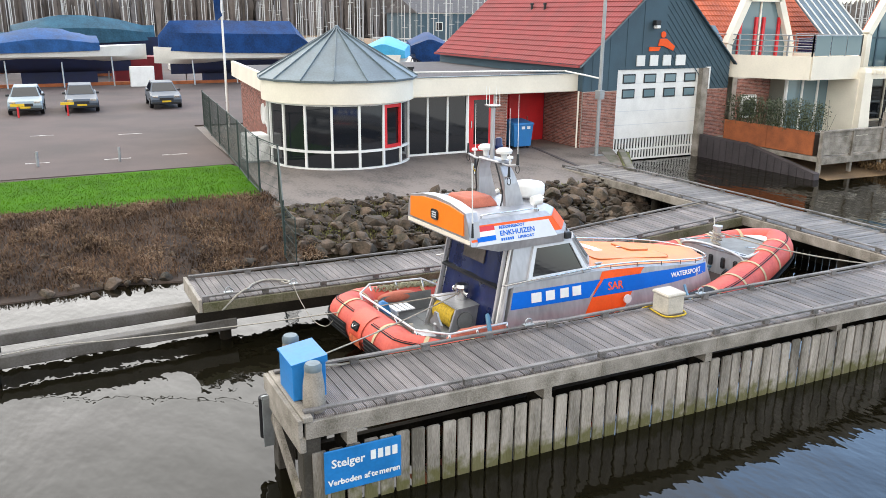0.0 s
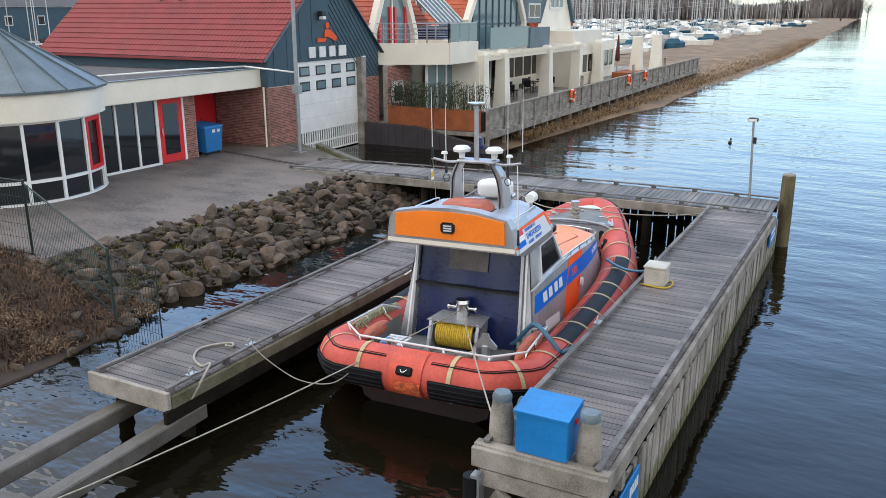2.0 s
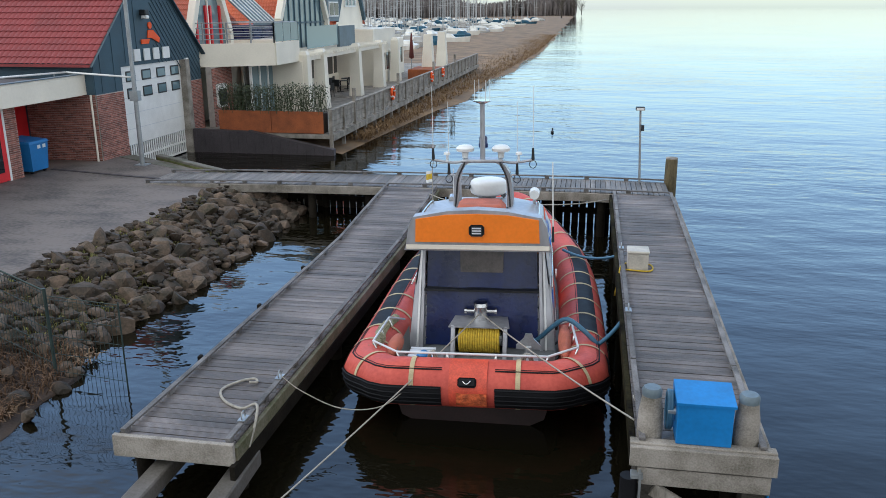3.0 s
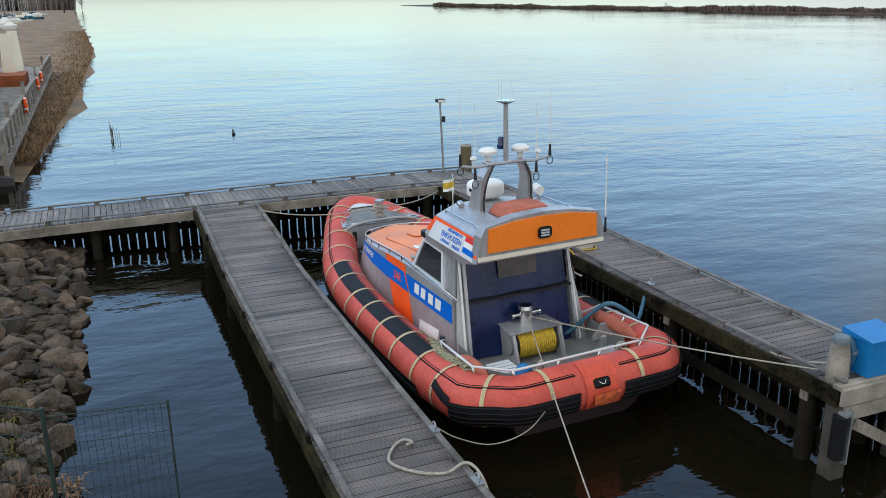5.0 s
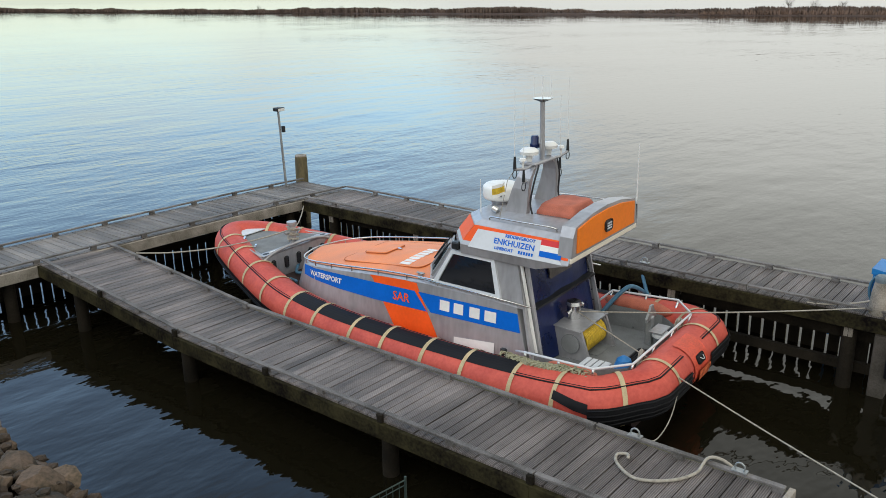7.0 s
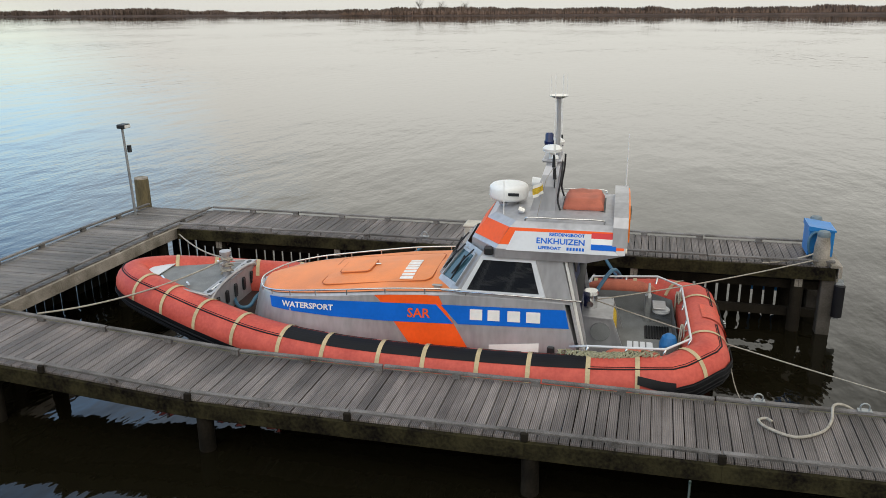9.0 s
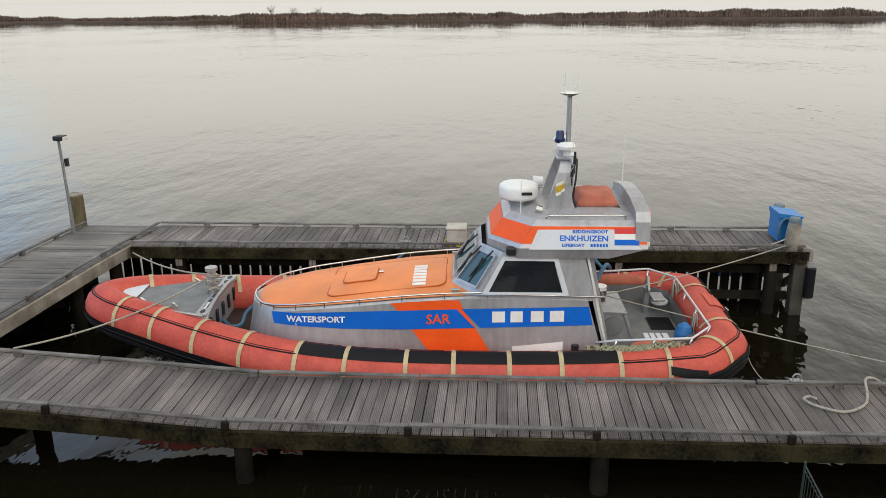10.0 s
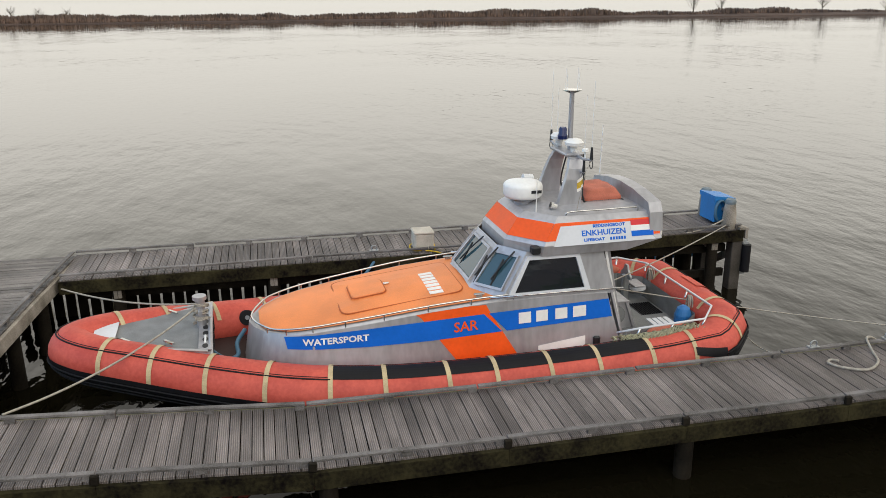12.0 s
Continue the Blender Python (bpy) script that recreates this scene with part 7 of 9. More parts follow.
rope(sag((-0.03, 11.6, 1.72), (-2.44, 13.9, 1.34), 0.16), 0.016, "grey bow rope to the inner jetty")
rope(sag((1.95, 3.95, 1.05), (2.66, 4.6, 1.42), 0.12), 0.035, "blue hose led ashore to the jetty", material=M_HOSE, name="shore_hose")
rope(sag((1.5, 9.2, 1.25), (2.66, 8.4, 1.40), 0.12), 0.03, "blue hose led ashore to the jetty", material=M_HOSE, name="shore_hose")
rope(sag((2.84, 0.62, 1.72), (2.7, 1.6, 1.5), 0.05), 0.017, "grey rope tied round the mooring post")
for x, y, z in ((-2.46, 0.8, z_left(0.8)), (-2.46, 2.15, z_left(2.15)), (2.74, 4.6, z_right(4.6)), (2.74, 8.4, z_right(8.4))):
    t = thing("cleat", (x, y, z + 0.11), label="galvanised mooring ring on the jetty edge", category="mooring ring", group="mooring rings")
    part("plate", box(-0.05, -0.09, 0, 0.05, 0.09, 0.015), M_STEEL, t)
    part("ring", pipe([(0, 0.06 * math.cos(a), 0.05 + 0.06 * math.sin(a)) for a in [k * 0.628 for k in range(10)]], 0.012, 6, loop=True), M_STEEL, t, smooth=True)

# ---- quay stones, bank, fence ----
def rock_mesh(seed, n=10):
    random.seed(seed)
    b = bmesh.new()
    bmesh.ops.create_icosphere(b, subdivisions=2, radius=1.0)
    off = Vector((random.random() * 50, random.random() * 50, 0))
    planes = []
    for k in range(9):
        a = Vector((random.gauss(0, 1), random.gauss(0, 1), random.gauss(0, 1))).normalized()
        planes.append((a, random.uniform(0.5, 0.8)))
    for vv in b.verts:
        d = vv.co.normalized()
        k = 1 + 0.36 * noise.noise(d * 1.1 + off) + 0.1 * noise.noise(d * 3 + off)
        q = d * k
        # flattened faces, as on broken stone
        for a, lim in planes:
            h = q.dot(a)
            if h > lim:
                q -= a * (h - lim)
        vv.co = q
    me = bpy.data.meshes.new("stone")
    b.to_mesh(me)
    b.free()
    me.materials.append(M_STONE)
    for p in me.polygons:
        p.use_smooth = True
    me.set_sharp_from_angle(angle=radians(26))
    return me


ROCKS = [rock_mesh(60 + k) for k in range(14)]
revet = thing("stone_revetment", (-9, 10, 0.4), label="sloping bank of rough grey basalt stones below the paving", category="revetment")


def put_stone(x, y, z, s, parent):
    o = new("stone", random.choice(ROCKS))
    o.parent = parent
    o.location = Vector((x, y, z)) - Vector(parent.location)
    o.rotation_euler = (random.uniform(-0.9, 0.9), random.uniform(-0.9, 0.9), random.random() * 6.28)
    o.scale = (s * random.uniform(0.9, 1.35), s * random.uniform(0.75, 1.1), s * random.uniform(0.55, 0.85))
    return o


random.seed(8)
count = 0
for row in range(9):
    t = row / 8
    y = 4.0
    while y < 16.1:
        s = random.uniform(0.17, 0.42) * (1.0 if row < 7 else 0.8)
        x = lerp(-7.0 - 0.5 * min(max((8 - y) / 4, 0), 1), -10.1 + 0.055 * (y - 4), t) + random.uniform(-0.12, 0.12)
        z = lerp(0.14, 0.88, t ** 0.85) - 0.02 + random.uniform(-0.06, 0.05)
        put_stone(x, y, z, s, revet)
        count += 1
        y += s * random.uniform(1.45, 1.9)
# corner below the walkway
for k in range(26):
    put_stone(random.uniform(-9.6, -8.0), random.uniform(15.6, 17.0), random.uniform(0.2, 0.85), random.uniform(0.2, 0.34), revet)
# rubble between the stones
random.seed(12)
V, F = [], []
tmp = bmesh.new()
bmesh.ops.create_icosphere(tmp, subdivisions=1, radius=1.0)
pv, pf = [vv.co.copy() for vv in tmp.verts], [[vv.index for vv in f.verts] for f in tmp.faces]
tmp.free()
for k in range(900):
    t, y = random.random(), random.uniform(3.8, 16.2)
    c = Vector((lerp(-6.9 - 0.5 * min(max((8 - y) / 4, 0), 1), -10.2 + 0.055 * (y - 4), t) + random.uniform(-0.1, 0.1), y, lerp(0.16, 0.95, t ** 0.85) + random.uniform(0.0, 0.1)))
    r = random.uniform(0.035, 0.11)
    off = Vector((random.random() * 40, k, 0))
    i = len(V)
    V += [c + Vector((p.x * r * 1.3, p.y * r, p.z * r * 0.7)) * (1 + 0.5 * noise.noise(p * 1.2 + off)) for p in pv]
    F += [[i + j for j in f] for f in pf]
me = bpy.data.meshes.new("rubble")
me.from_pydata(V, [], F)
me.materials.append(M_STONE)
tagged(new("rubble", me), "small broken stones between the large ones", "rubble", kind="stuff")
bankst = thing("bank_stones", (-7, 0, 0.1), label="scattered muddy stones at the foot of the reed bank", category="stones")
for k in range(40):
    put_stone(-7.1 + random.gauss(0, 0.3), random.uniform(-8, 3.9), random.uniform(0.1, 0.24), random.uniform(0.1, 0.24), bankst)
for x, y, size in ((-8.3, -5.2, 0.24), (-8.6, -4.7, 0.17), (-7.9, -5.6, 0.2), (-8.9, -2.4, 0.12), (-8.2, 0.6, 0.13), (-9.4, 1.9, 0.11), (-7.8, 2.9, 0.2)):
    put_stone(x, y, along([(-10.4, 0.84), (-8.4, 0.42), (-6.8, 0.16)], x) + 0.05, size, bankst)


def blades(name, n, area, height, width, material, label, seed, lean=0.6, kind="stuff"):
    """Grass or reed blades, joined. area(): a random foot point."""
    random.seed(seed)
    V, F = [], []
    for k in range(n):
        x, y, z = area()
        h = height * random.uniform(0.5, 1.2)
        a = random.random() * 6.28
        dx, dy = math.cos(a), math.sin(a)
        l = lean * random.uniform(0.2, 1.3)
        w = width * random.uniform(0.6, 1.3)
        px, py = -dy * w, dx * w
        i = len(V)
        V += [(x - px, y - py, z - 0.02), (x + px, y + py, z - 0.02), (x + dx * h * l * 0.4 + px, y + dy * h * l * 0.4 + py, z + h * 0.6), (x + dx * h * l * 0.4 - px, y + dy * h * l * 0.4 - py, z + h * 0.6), (x + dx * h * l, y + dy * h * l, z + h * (1 - 0.35 * l))]
        F += [(i, i + 1, i + 2, i + 3), (i + 3, i + 2, i + 4)]
    me = bpy.data.meshes.new(name)
    me.from_pydata(V, [], F)
    me.materials.append(material)
    ob = new(name, me)
    return tagged(ob, label, name.replace("_", " "), kind=kind)


def bank_z(x):
    return along([(-13.0, 0.92), (-12.0, 0.95), (-10.4, 0.84), (-8.4, 0.42), (-6.8, 0.16)], x)


def reed_mat(name, base, dark):
    m = mat(name, base, 0.95, var=0.5, scale=1.3, fine=12, bump=0.0, tint=dark, spec=0.08)
    return m


M_REEDBLADE = reed_mat("dead_reed_blades", (0.155, 0.096, 0.060), (0.036, 0.022, 0.014))
M_GRASSBLADE = reed_mat("green_grass_blades", (0.078, 0.178, 0.004), (0.055, 0.13, 0.004))


def bank_foot():
    x = random.uniform(-12.3, -6.9)
    y = random.uniform(-14, 4.3) if random.random() < 0.8 else random.uniform(-30, -8)
    return (x, y, bank_z(x))


blades("reed_litter", 30000, bank_foot, 0.22, 0.010, M_REEDBLADE, "matted dead brown reeds covering the bank", 31, lean=1.5)
blades("straw_litter", 9000, lambda: next(p for p in iter(bank_foot, None) if noise.noise(Vector((p[0] * 0.9, p[1] * 0.9, 7))) > 0.08), 0.15, 0.018, reed_mat("bleached_straw", (0.225, 0.155, 0.10), (0.10, 0.065, 0.04)), "bleached straw and leaf litter in patches on the bank", 37, lean=1.5)
blades("grass", 16000, lambda: (lambda y: (random.uniform(-17.7, -12.3), y, 0.955))(random.uniform(-9, 4.3)), 0.055, 0.008, M_GRASSBLADE, "short bright green lawn grass", 33, lean=0.8)
blades("moss_tufts", 5200, lambda: (lambda t, y: (lerp(-7.6, -10.1 + 0.05 * (y - 4), t), y, lerp(0.25, 0.9, t)))(random.random(), random.uniform(4, 15)), 0.14, 0.010, reed_mat("moss_blades", (0.20, 0.19, 0.07), (0.08, 0.075, 0.03)), "tufts of dry grass and moss between the stones", 35, lean=1.2)
blades("shore_reeds", 24000, lambda: (lambda y: (-8.3 - random.random() ** 1.4 * 12 + along([(24, -0.6), (60, 1.2), (110, 2.6), (200, 1.5)], y), y, 0.25 + random.random() * 0.25))(30 + random.random() ** 1.7 * 160), 0.26, 0.022, reed_mat("shore_reed_blades", (0.24, 0.155, 0.08), (0.12, 0.075, 0.042)), "dry golden brown reeds on the far shore", 37, lean=1.6)


def fence_run(pts, height, label, post=0.03):
    """A mesh fence: posts, top rail and wire mesh."""
    f = thing("mesh_fence", pts[0], label=label, category="fence")
    for p in pts:
        part("post", cyl(p, (p[0], p[1], p[2] + height), post, seg=8), M_FENCE, f, world=True)
    for a, c in zip(pts, pts[1:]):
        for h in (0.06, height - 0.04):
            part("rail", cyl((a[0], a[1], a[2] + h), (c[0], c[1], c[2] + h), post * 0.6, seg=6), M_FENCE, f, world=True)
        L = math.hypot(c[0] - a[0], c[1] - a[1])
        b = bmesh.new()
        n = int(L / 0.085)
        for k in range(n + 1):
            u = k / max(n, 1)
            x, y, z = (lerp(a[i], c[i], u) for i in range(3))
            box(x - 0.003, y - 0.003, z + 0.05, x + 0.003, y + 0.003, z + height - 0.04, bm=b)
        for k in range(6):
            h = 0.1 + (height - 0.2) * k / 5
            beam((a[0], a[1], a[2] + h), (c[0], c[1], c[2] + h), 0.008, 0.008, bm=b)
        part("mesh", b, M_FENCE, f, "dark green wire mesh", world=True)
    return f


M_FENCE = mat("dark_green_steel", (0.03, 0.05, 0.045), 0.6, 0.2, var=0.3, scale=4, fine=30, bump=0.05)
line = [(-29.6, 5.75, 0.95), (-26.2, 5.4, 0.95), (-23.0, 5.1, 0.95), (-19.9, 4.8, 0.95), (-16.9, 4.5, 0.95), (-14.6, 4.25, 0.95), (-12.5, 4.1, 0.93), (-10.9, 4.3, 0.88)]
fence_run(line, 1.85, "dark green wire mesh fence beside the lawn")
fence_run([(-10.9, 4.3, 0.86), (-7.12, 3.32, 0.02)], 1.83, "dark green mesh fence running down to the water")
fence_run([(-7.12, 3.32, -0.12), (-5.68, 3.2, -0.16)], 1.88, "dark green mesh panel standing in the water", 0.014)

# ---- before the station ----
bn = thing("waste_container", (-17.45, 17.0, 0.92), label="blue plastic waste container with a lid", category="waste container")
part("body", hexa([(-0.45, -0.42, 0.1), (0.45, -0.42, 0.1), (0.45, 0.42, 0.1), (-0.45, 0.42, 0.1), (-0.5, -0.5, 1.05), (0.5, -0.5, 1.05), (0.5, 0.5, 1.05), (-0.5, 0.5, 1.05)]), M_BINBLUE, bn)
part("lid", hexa([(-0.53, -0.53, 1.05), (0.53, -0.53, 1.05), (0.53, 0.53, 1.05), (-0.53, 0.53, 1.05), (-0.5, -0.5, 1.22), (0.48, -0.5, 1.13), (0.48, 0.5, 1.13), (-0.5, 0.5, 1.22)]), M_BINBLUE, bn)
for x in (-0.35, 0.35):
    for y in (-0.33, 0.33):
        part("wheel", cyl((x, y - 0.03, 0.07), (x, y + 0.03, 0.07), 0.07, seg=10), M_DARK, bn)
for y in (-0.1, 0.18):
    part("sticker", box(0.497, y, 0.86, 0.51, y + 0.16, 0.98), M_DECAL, bn)

pl = thing("steel_mast", (-14.2, 18.9, 0.92), label="tall galvanised steel mast before the boathouse", category="mast")
part("pole", cyl((0, 0, 0), (0, 0, 7.6), 0.085, 0.07, 14), M_STEEL, pl, smooth=40)
part("bracket", box(-0.16, -0.12, 2.35, 0.16, 0.12, 2.7), M_STEEL, pl)
part("foot_plate", box(-0.22, -0.22, 0, 0.22, 0.22, 0.03), M_STEEL, pl)
solo("conduit", pipe([(-16.9, 19.0, 4.24), (-15.5, 19.0, 4.16), (-14.3, 18.9, 4.10)], 0.035, 8), M_WHITE, "white tube from the roof to the steel mast", "pipe", smooth=True, loc=(-15.5, 19, 4.2))

fp = thing("flagpole", (-29.0, 6.85, 0.95), label="white flagpole with a limp blue and white flag", category="flagpole")
part("pole", cyl((0, 0, 0), (0, 0, 7.6), 0.07, 0.045, 12), M_WHITE, fp, smooth=40)
b = bmesh.new()
rows = [[b.verts.new((0.06 + 0.05 * math.sin(j * 1.3), -0.02 - 0.34 * i / 3 - 0.03 * math.sin(j), 7.1 - 0.32 * j - 0.1 * i)) for i in range(4)] for j in range(6)]
for r0, r1 in zip(rows, rows[1:]):
    for i in range(3):
        b.faces.new((r0[i], r0[i + 1], r1[i + 1], r1[i]))
part("flag", b, M_TARP, fp, "limp blue flag")
tk = thing("white_tank", (-18.9, 5.65, 0.92), label="white plastic tank standing behind the fence", category="tank")
part("body", box(-0.6, -0.45, 0.02, 0.6, 0.45, 1.05, bevel=0.05), M_WHITE, tk)
part("cage", box(-0.62, -0.47, 0.0, 0.62, 0.47, 0.06), M_STEEL, tk)

# kerbs from the slipway
solo("slip_kerb", beam((-14.3, 20.3, 0.98), (-10.2, 17.5, 0.98), 0.28, 0.2, bevel=0.02), M_OLDCONC, "stained concrete kerb beside the slipway", "kerb", loc=(-12, 19, 0.9))
solo("slip_wall", hexa([(-15.6, 20.75, -0.5), (-10.0, 17.25, -0.5), (-10.0, 16.9, -0.5), (-16.0, 20.3, -0.5), (-15.6, 20.75, 0.95), (-10.0, 17.25, 0.9), (-10.0, 16.9, 0.9), (-16.0, 20.3, 0.95)]), M_OLDCONC, "low stained concrete wall of the slipway", "wall", kind="structure")
solo("turf_strip", prism([(-14.3, 20.1), (-11.2, 17.95), (-10.9, 18.15), (-13.9, 20.4)], 0.9, 1.0), M_MOSS, "small strip of green turf", "turf", kind="structure")
solo("channel_edge", beam((-17.0, 17.6, 0.925), (-10.4, 16.2, 0.925), 0.14, 0.03), M_DARKWALL, "dark drain channel in the paving", "drain", kind="structure")


# ---- parked cars ----
def car(x, y, rz, paint, label):
    c = thing("parked_car", (x, y, 0.955), rz, label=label, category="car", group="parked cars")
    # the bonnet points along +x
    body = [(-2.15, 0.35), (2.1, 0.32), (2.18, 0.55), (2.05, 0.78), (1.0, 0.95), (-1.95, 1.0), (-2.2, 0.85)]
    rings = []
    for s, k in ((-0.88, 0.93), (-0.82, 1.0), (0.82, 1.0), (0.88, 0.93)):
        rings.append([(px * (0.985 if abs(s) > 0.85 else 1), s, 0.35 + (pz - 0.35) * k) for px, pz in body])
    part("body", loft(rings), paint, c, smooth=25)
    roof = [(-1.9, 0.98), (0.95, 0.94), (0.25, 1.45), (-1.35, 1.48)]
    part("cabin", loft([[(px, s * w, pz) for (px, pz), w in zip(roof, (0.8, 0.8, 0.62, 0.62))] for s in (-1, 1)]), paint, c, smooth=25)
    ws = part("windscreen", hexa([(0.97, -0.72, 0.97), (0.97, 0.72, 0.97), (0.93, 0.72, 0.97), (0.93, -0.72, 0.97), (0.33, -0.57, 1.42), (0.33, 0.57, 1.42), (0.28, 0.57, 1.42), (0.28, -0.57, 1.42)]), M_GLASS, c)
    for s in (-1, 1):
        part("side_glass", hexa([(-1.5, s * 0.80, 1.0), (0.75, s * 0.80, 0.98), (0.75, s * 0.77, 0.98), (-1.5, s * 0.77, 1.0), (-1.2, s * 0.655, 1.40), (0.2, s * 0.655, 1.38), (0.2, s * 0.62, 1.38), (-1.2, s * 0.62, 1.40)]), M_GLASS, c)
        part("headlight", box(1.98, s * 0.62 - 0.18, 0.62, 2.12, s * 0.62 + 0.18, 0.78, bevel=0.03), M_CHROME, c, "clear headlight")
        part("mirror", box(0.55, s * 0.92 - 0.09, 0.95, 0.7, s * 0.92 + 0.09, 1.08, bevel=0.02), M_DARK, c)
        for wx in (-1.35, 1.35):
            w = part("wheel", cyl((wx, s * 0.72, 0.31), (wx, s * 0.92, 0.31), 0.31, seg=18), M_RUBBER, c)
            part("rim", cyl((wx, s * 0.915, 0.31), (wx, s * 0.93, 0.31), 0.2, seg=14), M_STEEL, w)
    part("grille", box(2.13, -0.4, 0.5, 2.19, 0.4, 0.66), M_DARK, c)
    part("plate_bar", box(2.18, -0.26, 0.40, 2.21, 0.26, 0.5), M_YELLOW, c, "plain yellow bar")
    part("bumper", box(2.06, -0.85, 0.28, 2.2, 0.85, 0.42, bevel=0.03), M_DARK, c)
    return c


M_CARSILVER = mat("silver_car_paint", (0.24, 0.30, 0.34), 0.55, 0.0, var=0.08, scale=1, fine=10, bump=0, coat=0.1)
M_CARDARK = mat("dark_grey_car_paint", (0.075, 0.095, 0.125), 0.55, 0.0, var=0.1, scale=1, fine=10, bump=0, coat=0.1)
car(-40.4, -2.2, -3, M_CARSILVER, "pale silver estate car parked in a bay")
car(-40.7, 0.75, -3, M_CARDARK, "dark blue hatchback parked in a bay")
car(-41.0, 5.5, -3, M_CARDARK, "black compact car parked in a bay")
for y in (-2.7, -0.2):
    t = thing("bay_marker", (-37.4, y, 0.95), label="small red bay marker with yellow plate", category="marker", group="bay markers")
    part("post", cyl((0, 0, 0), (0, 0, 0.6), 0.05, seg=8), M_REDDOOR, t)
    part("plate", box(-0.02, -0.35, 0.6, 0.02, 0.35, 0.75), M_YELLOW, t)
for y in (-2.2, 0.7):
    t = thing("bollard", (-20.6, y, 0.95), label="small grey steel bollard by the lawn", category="bollard", group="bollards")
    part("post", cyl((0, 0, 0), (0, 0, 0.55), 0.05, seg=8), M_STEEL, t)


# ---- laid-up boats ----
# blue antifouling, with the shade under the hulls mixed into its colour
M_BELLY = mat("antifouling_with_shade", (0.008, 0.012, 0.045), 0.8, var=0.4, scale=1.5, fine=20, bump=0.1)


def laid_up(x, y, L, rz, hull_mat, cover_mat, zb, hh, ch, label, cover=True, seed=1, span=(0.0, 1.0), house=False):
    t = thing("laid_up_boat", (x, y, 0.95), rz, label=label, category="boat", group="laid-up boats")
    rings = []
    for k in range(13):
        u = k / 12
        s = lerp(-L / 2, L / 2, u)
        w = 1.75 * (1 - max(0, (u - 0.55) / 0.45) ** 2.2) * (0.85 + 0.15 * min(1, u * 4))
        z0 = zb + 0.5 * max(0, u - 0.7)
        rings.append([(-w, s, zb + hh + 0.3 * u * u), (-w * 0.92, s, zb + hh * 0.45), (-w * 0.35 - 0.02, s, z0), (w * 0.35 + 0.02, s, z0), (w * 0.92, s, zb + hh * 0.45), (w, s, zb + hh + 0.3 * u * u)])
    part("hull", loft(rings), hull_mat, t, smooth=40)
    if cover:
        rings = []
        for k in range(13):
            v = k / 12
            u = lerp(span[0], span[1], v)
            s = lerp(-L / 2 * 0.99, L / 2 * 0.93, u)
            w = 1.85 * (1 - max(0, (u - 0.6) / 0.4) ** 2.2 * 0.9)
            rise = min(1.0, min(v, 1 - v) * 7 + 0.45) if house else 0.55 + 0.45 * math.sin(math.pi * min(1, v * 1.1))
            top = zb + hh + 0.2 + ch * rise + 0.12 * noise.noise(Vector((s * 1.7, seed, 0)))
            low = zb + hh + 0.3 * u * u - 0.28
            shoulder = 0.60 if house else 0.55
            rings.append([(-w, s, low), (-w * 0.98, s, lerp(low, top, shoulder)), (-w * 0.12, s, top), (w * 0.12, s, top), (w * 0.98, s, lerp(low, top, shoulder)), (w, s, low)])
        part("cover", loft(rings), cover_mat, t, "weathered tarpaulin cover", smooth=30)
    for s in (-L * 0.3, 0.0, L * 0.28):
        for q in (-1, 1):
            part("prop", cyl((q * 1.5, s, 0), (q * 1.05, s, zb + hh * 0.5), 0.06, seg=6), M_STEEL, t)
    part("cradle", beam((0, -L * 0.4, 0.12), (0, L * 0.4, 0.12), 0.5, 0.24), M_CORTEN, t)
    belly = []
    for k in range(9):
        u = k / 8
        s, w = lerp(-L * 0.46, L * 0.40, u), 1.45 * math.sin(math.pi * lerp(0.18, 0.97, u))
        belly.append([(-w, s, zb + 0.35), (-w * 0.7, s, zb - 0.35), (-0.12, s, zb - 0.75), (0.12, s, zb - 0.75), (w * 0.7, s, zb - 0.35), (w, s, zb + 0.35)])
    part("underbody", loft(belly), M_BELLY, t, "dark blue underwater paint, deepened for shade under the hull", smooth=40)
    part("keel", box(-0.12, -L * 0.22, 0.2, 0.12, L * 0.2, zb - 0.6), M_BELLY, t)
    return t


M_TARPMID = mat("mid_blue_tarpaulin", (0.022, 0.085, 0.24), 0.65, spec=0.2, var=0.4, scale=1.4, fine=8, bump=0.35)
laid_up(-58.5, 0.6, 13.0, 2, M_HULLWHITE, M_TARPMID, 1.85, 1.05, 1.35, "white sailing yacht half under a blue cover on stands", seed=1, span=(0.16, 0.74))
laid_up(-58.0, 13.8, 12.6, 183, M_HULLWHITE, M_TARP, 1.55, 1.15, 2.15, "white motor yacht under a dark blue cover on stands", seed=2, house=True)
laid_up(-69.0, 3.6, 12.5, 5, M_BELLY, M_TARPLIGHT, 1.7, 1.5, 2.0, "blue yacht under a faded green-blue cover on stands", seed=3)
laid_up(-66.0, 26.0, 9.0, 30, M_HULLWHITE, M_HULLWHITE, 1.2, 1.2, 0.5, "white sailing yacht on stands", cover=False, seed=4)
laid_up(-55.0, 27.0, 8.0, 60, M_HULLWHITE, mat("bright_blue_tarpaulin", (0.05, 0.36, 0.62), 0.6, var=0.2, scale=1, fine=8, bump=0.2), 1.2, 1.2, 1.2, "white yacht with a bright blue cover on stands", seed=5)
laid_up(-62.0, 34.0, 9.0, 70, M_TARP, M_TARP, 1.2, 1.2, 1.4, "dark blue yacht under a blue cover on stands", seed=6)
laid_up(-75.0, -8.0, 12.0, 10, M_TARP, M_TARPLIGHT, 1.4, 1.3, 1.6, "blue yacht under a pale cover on stands", seed=7)
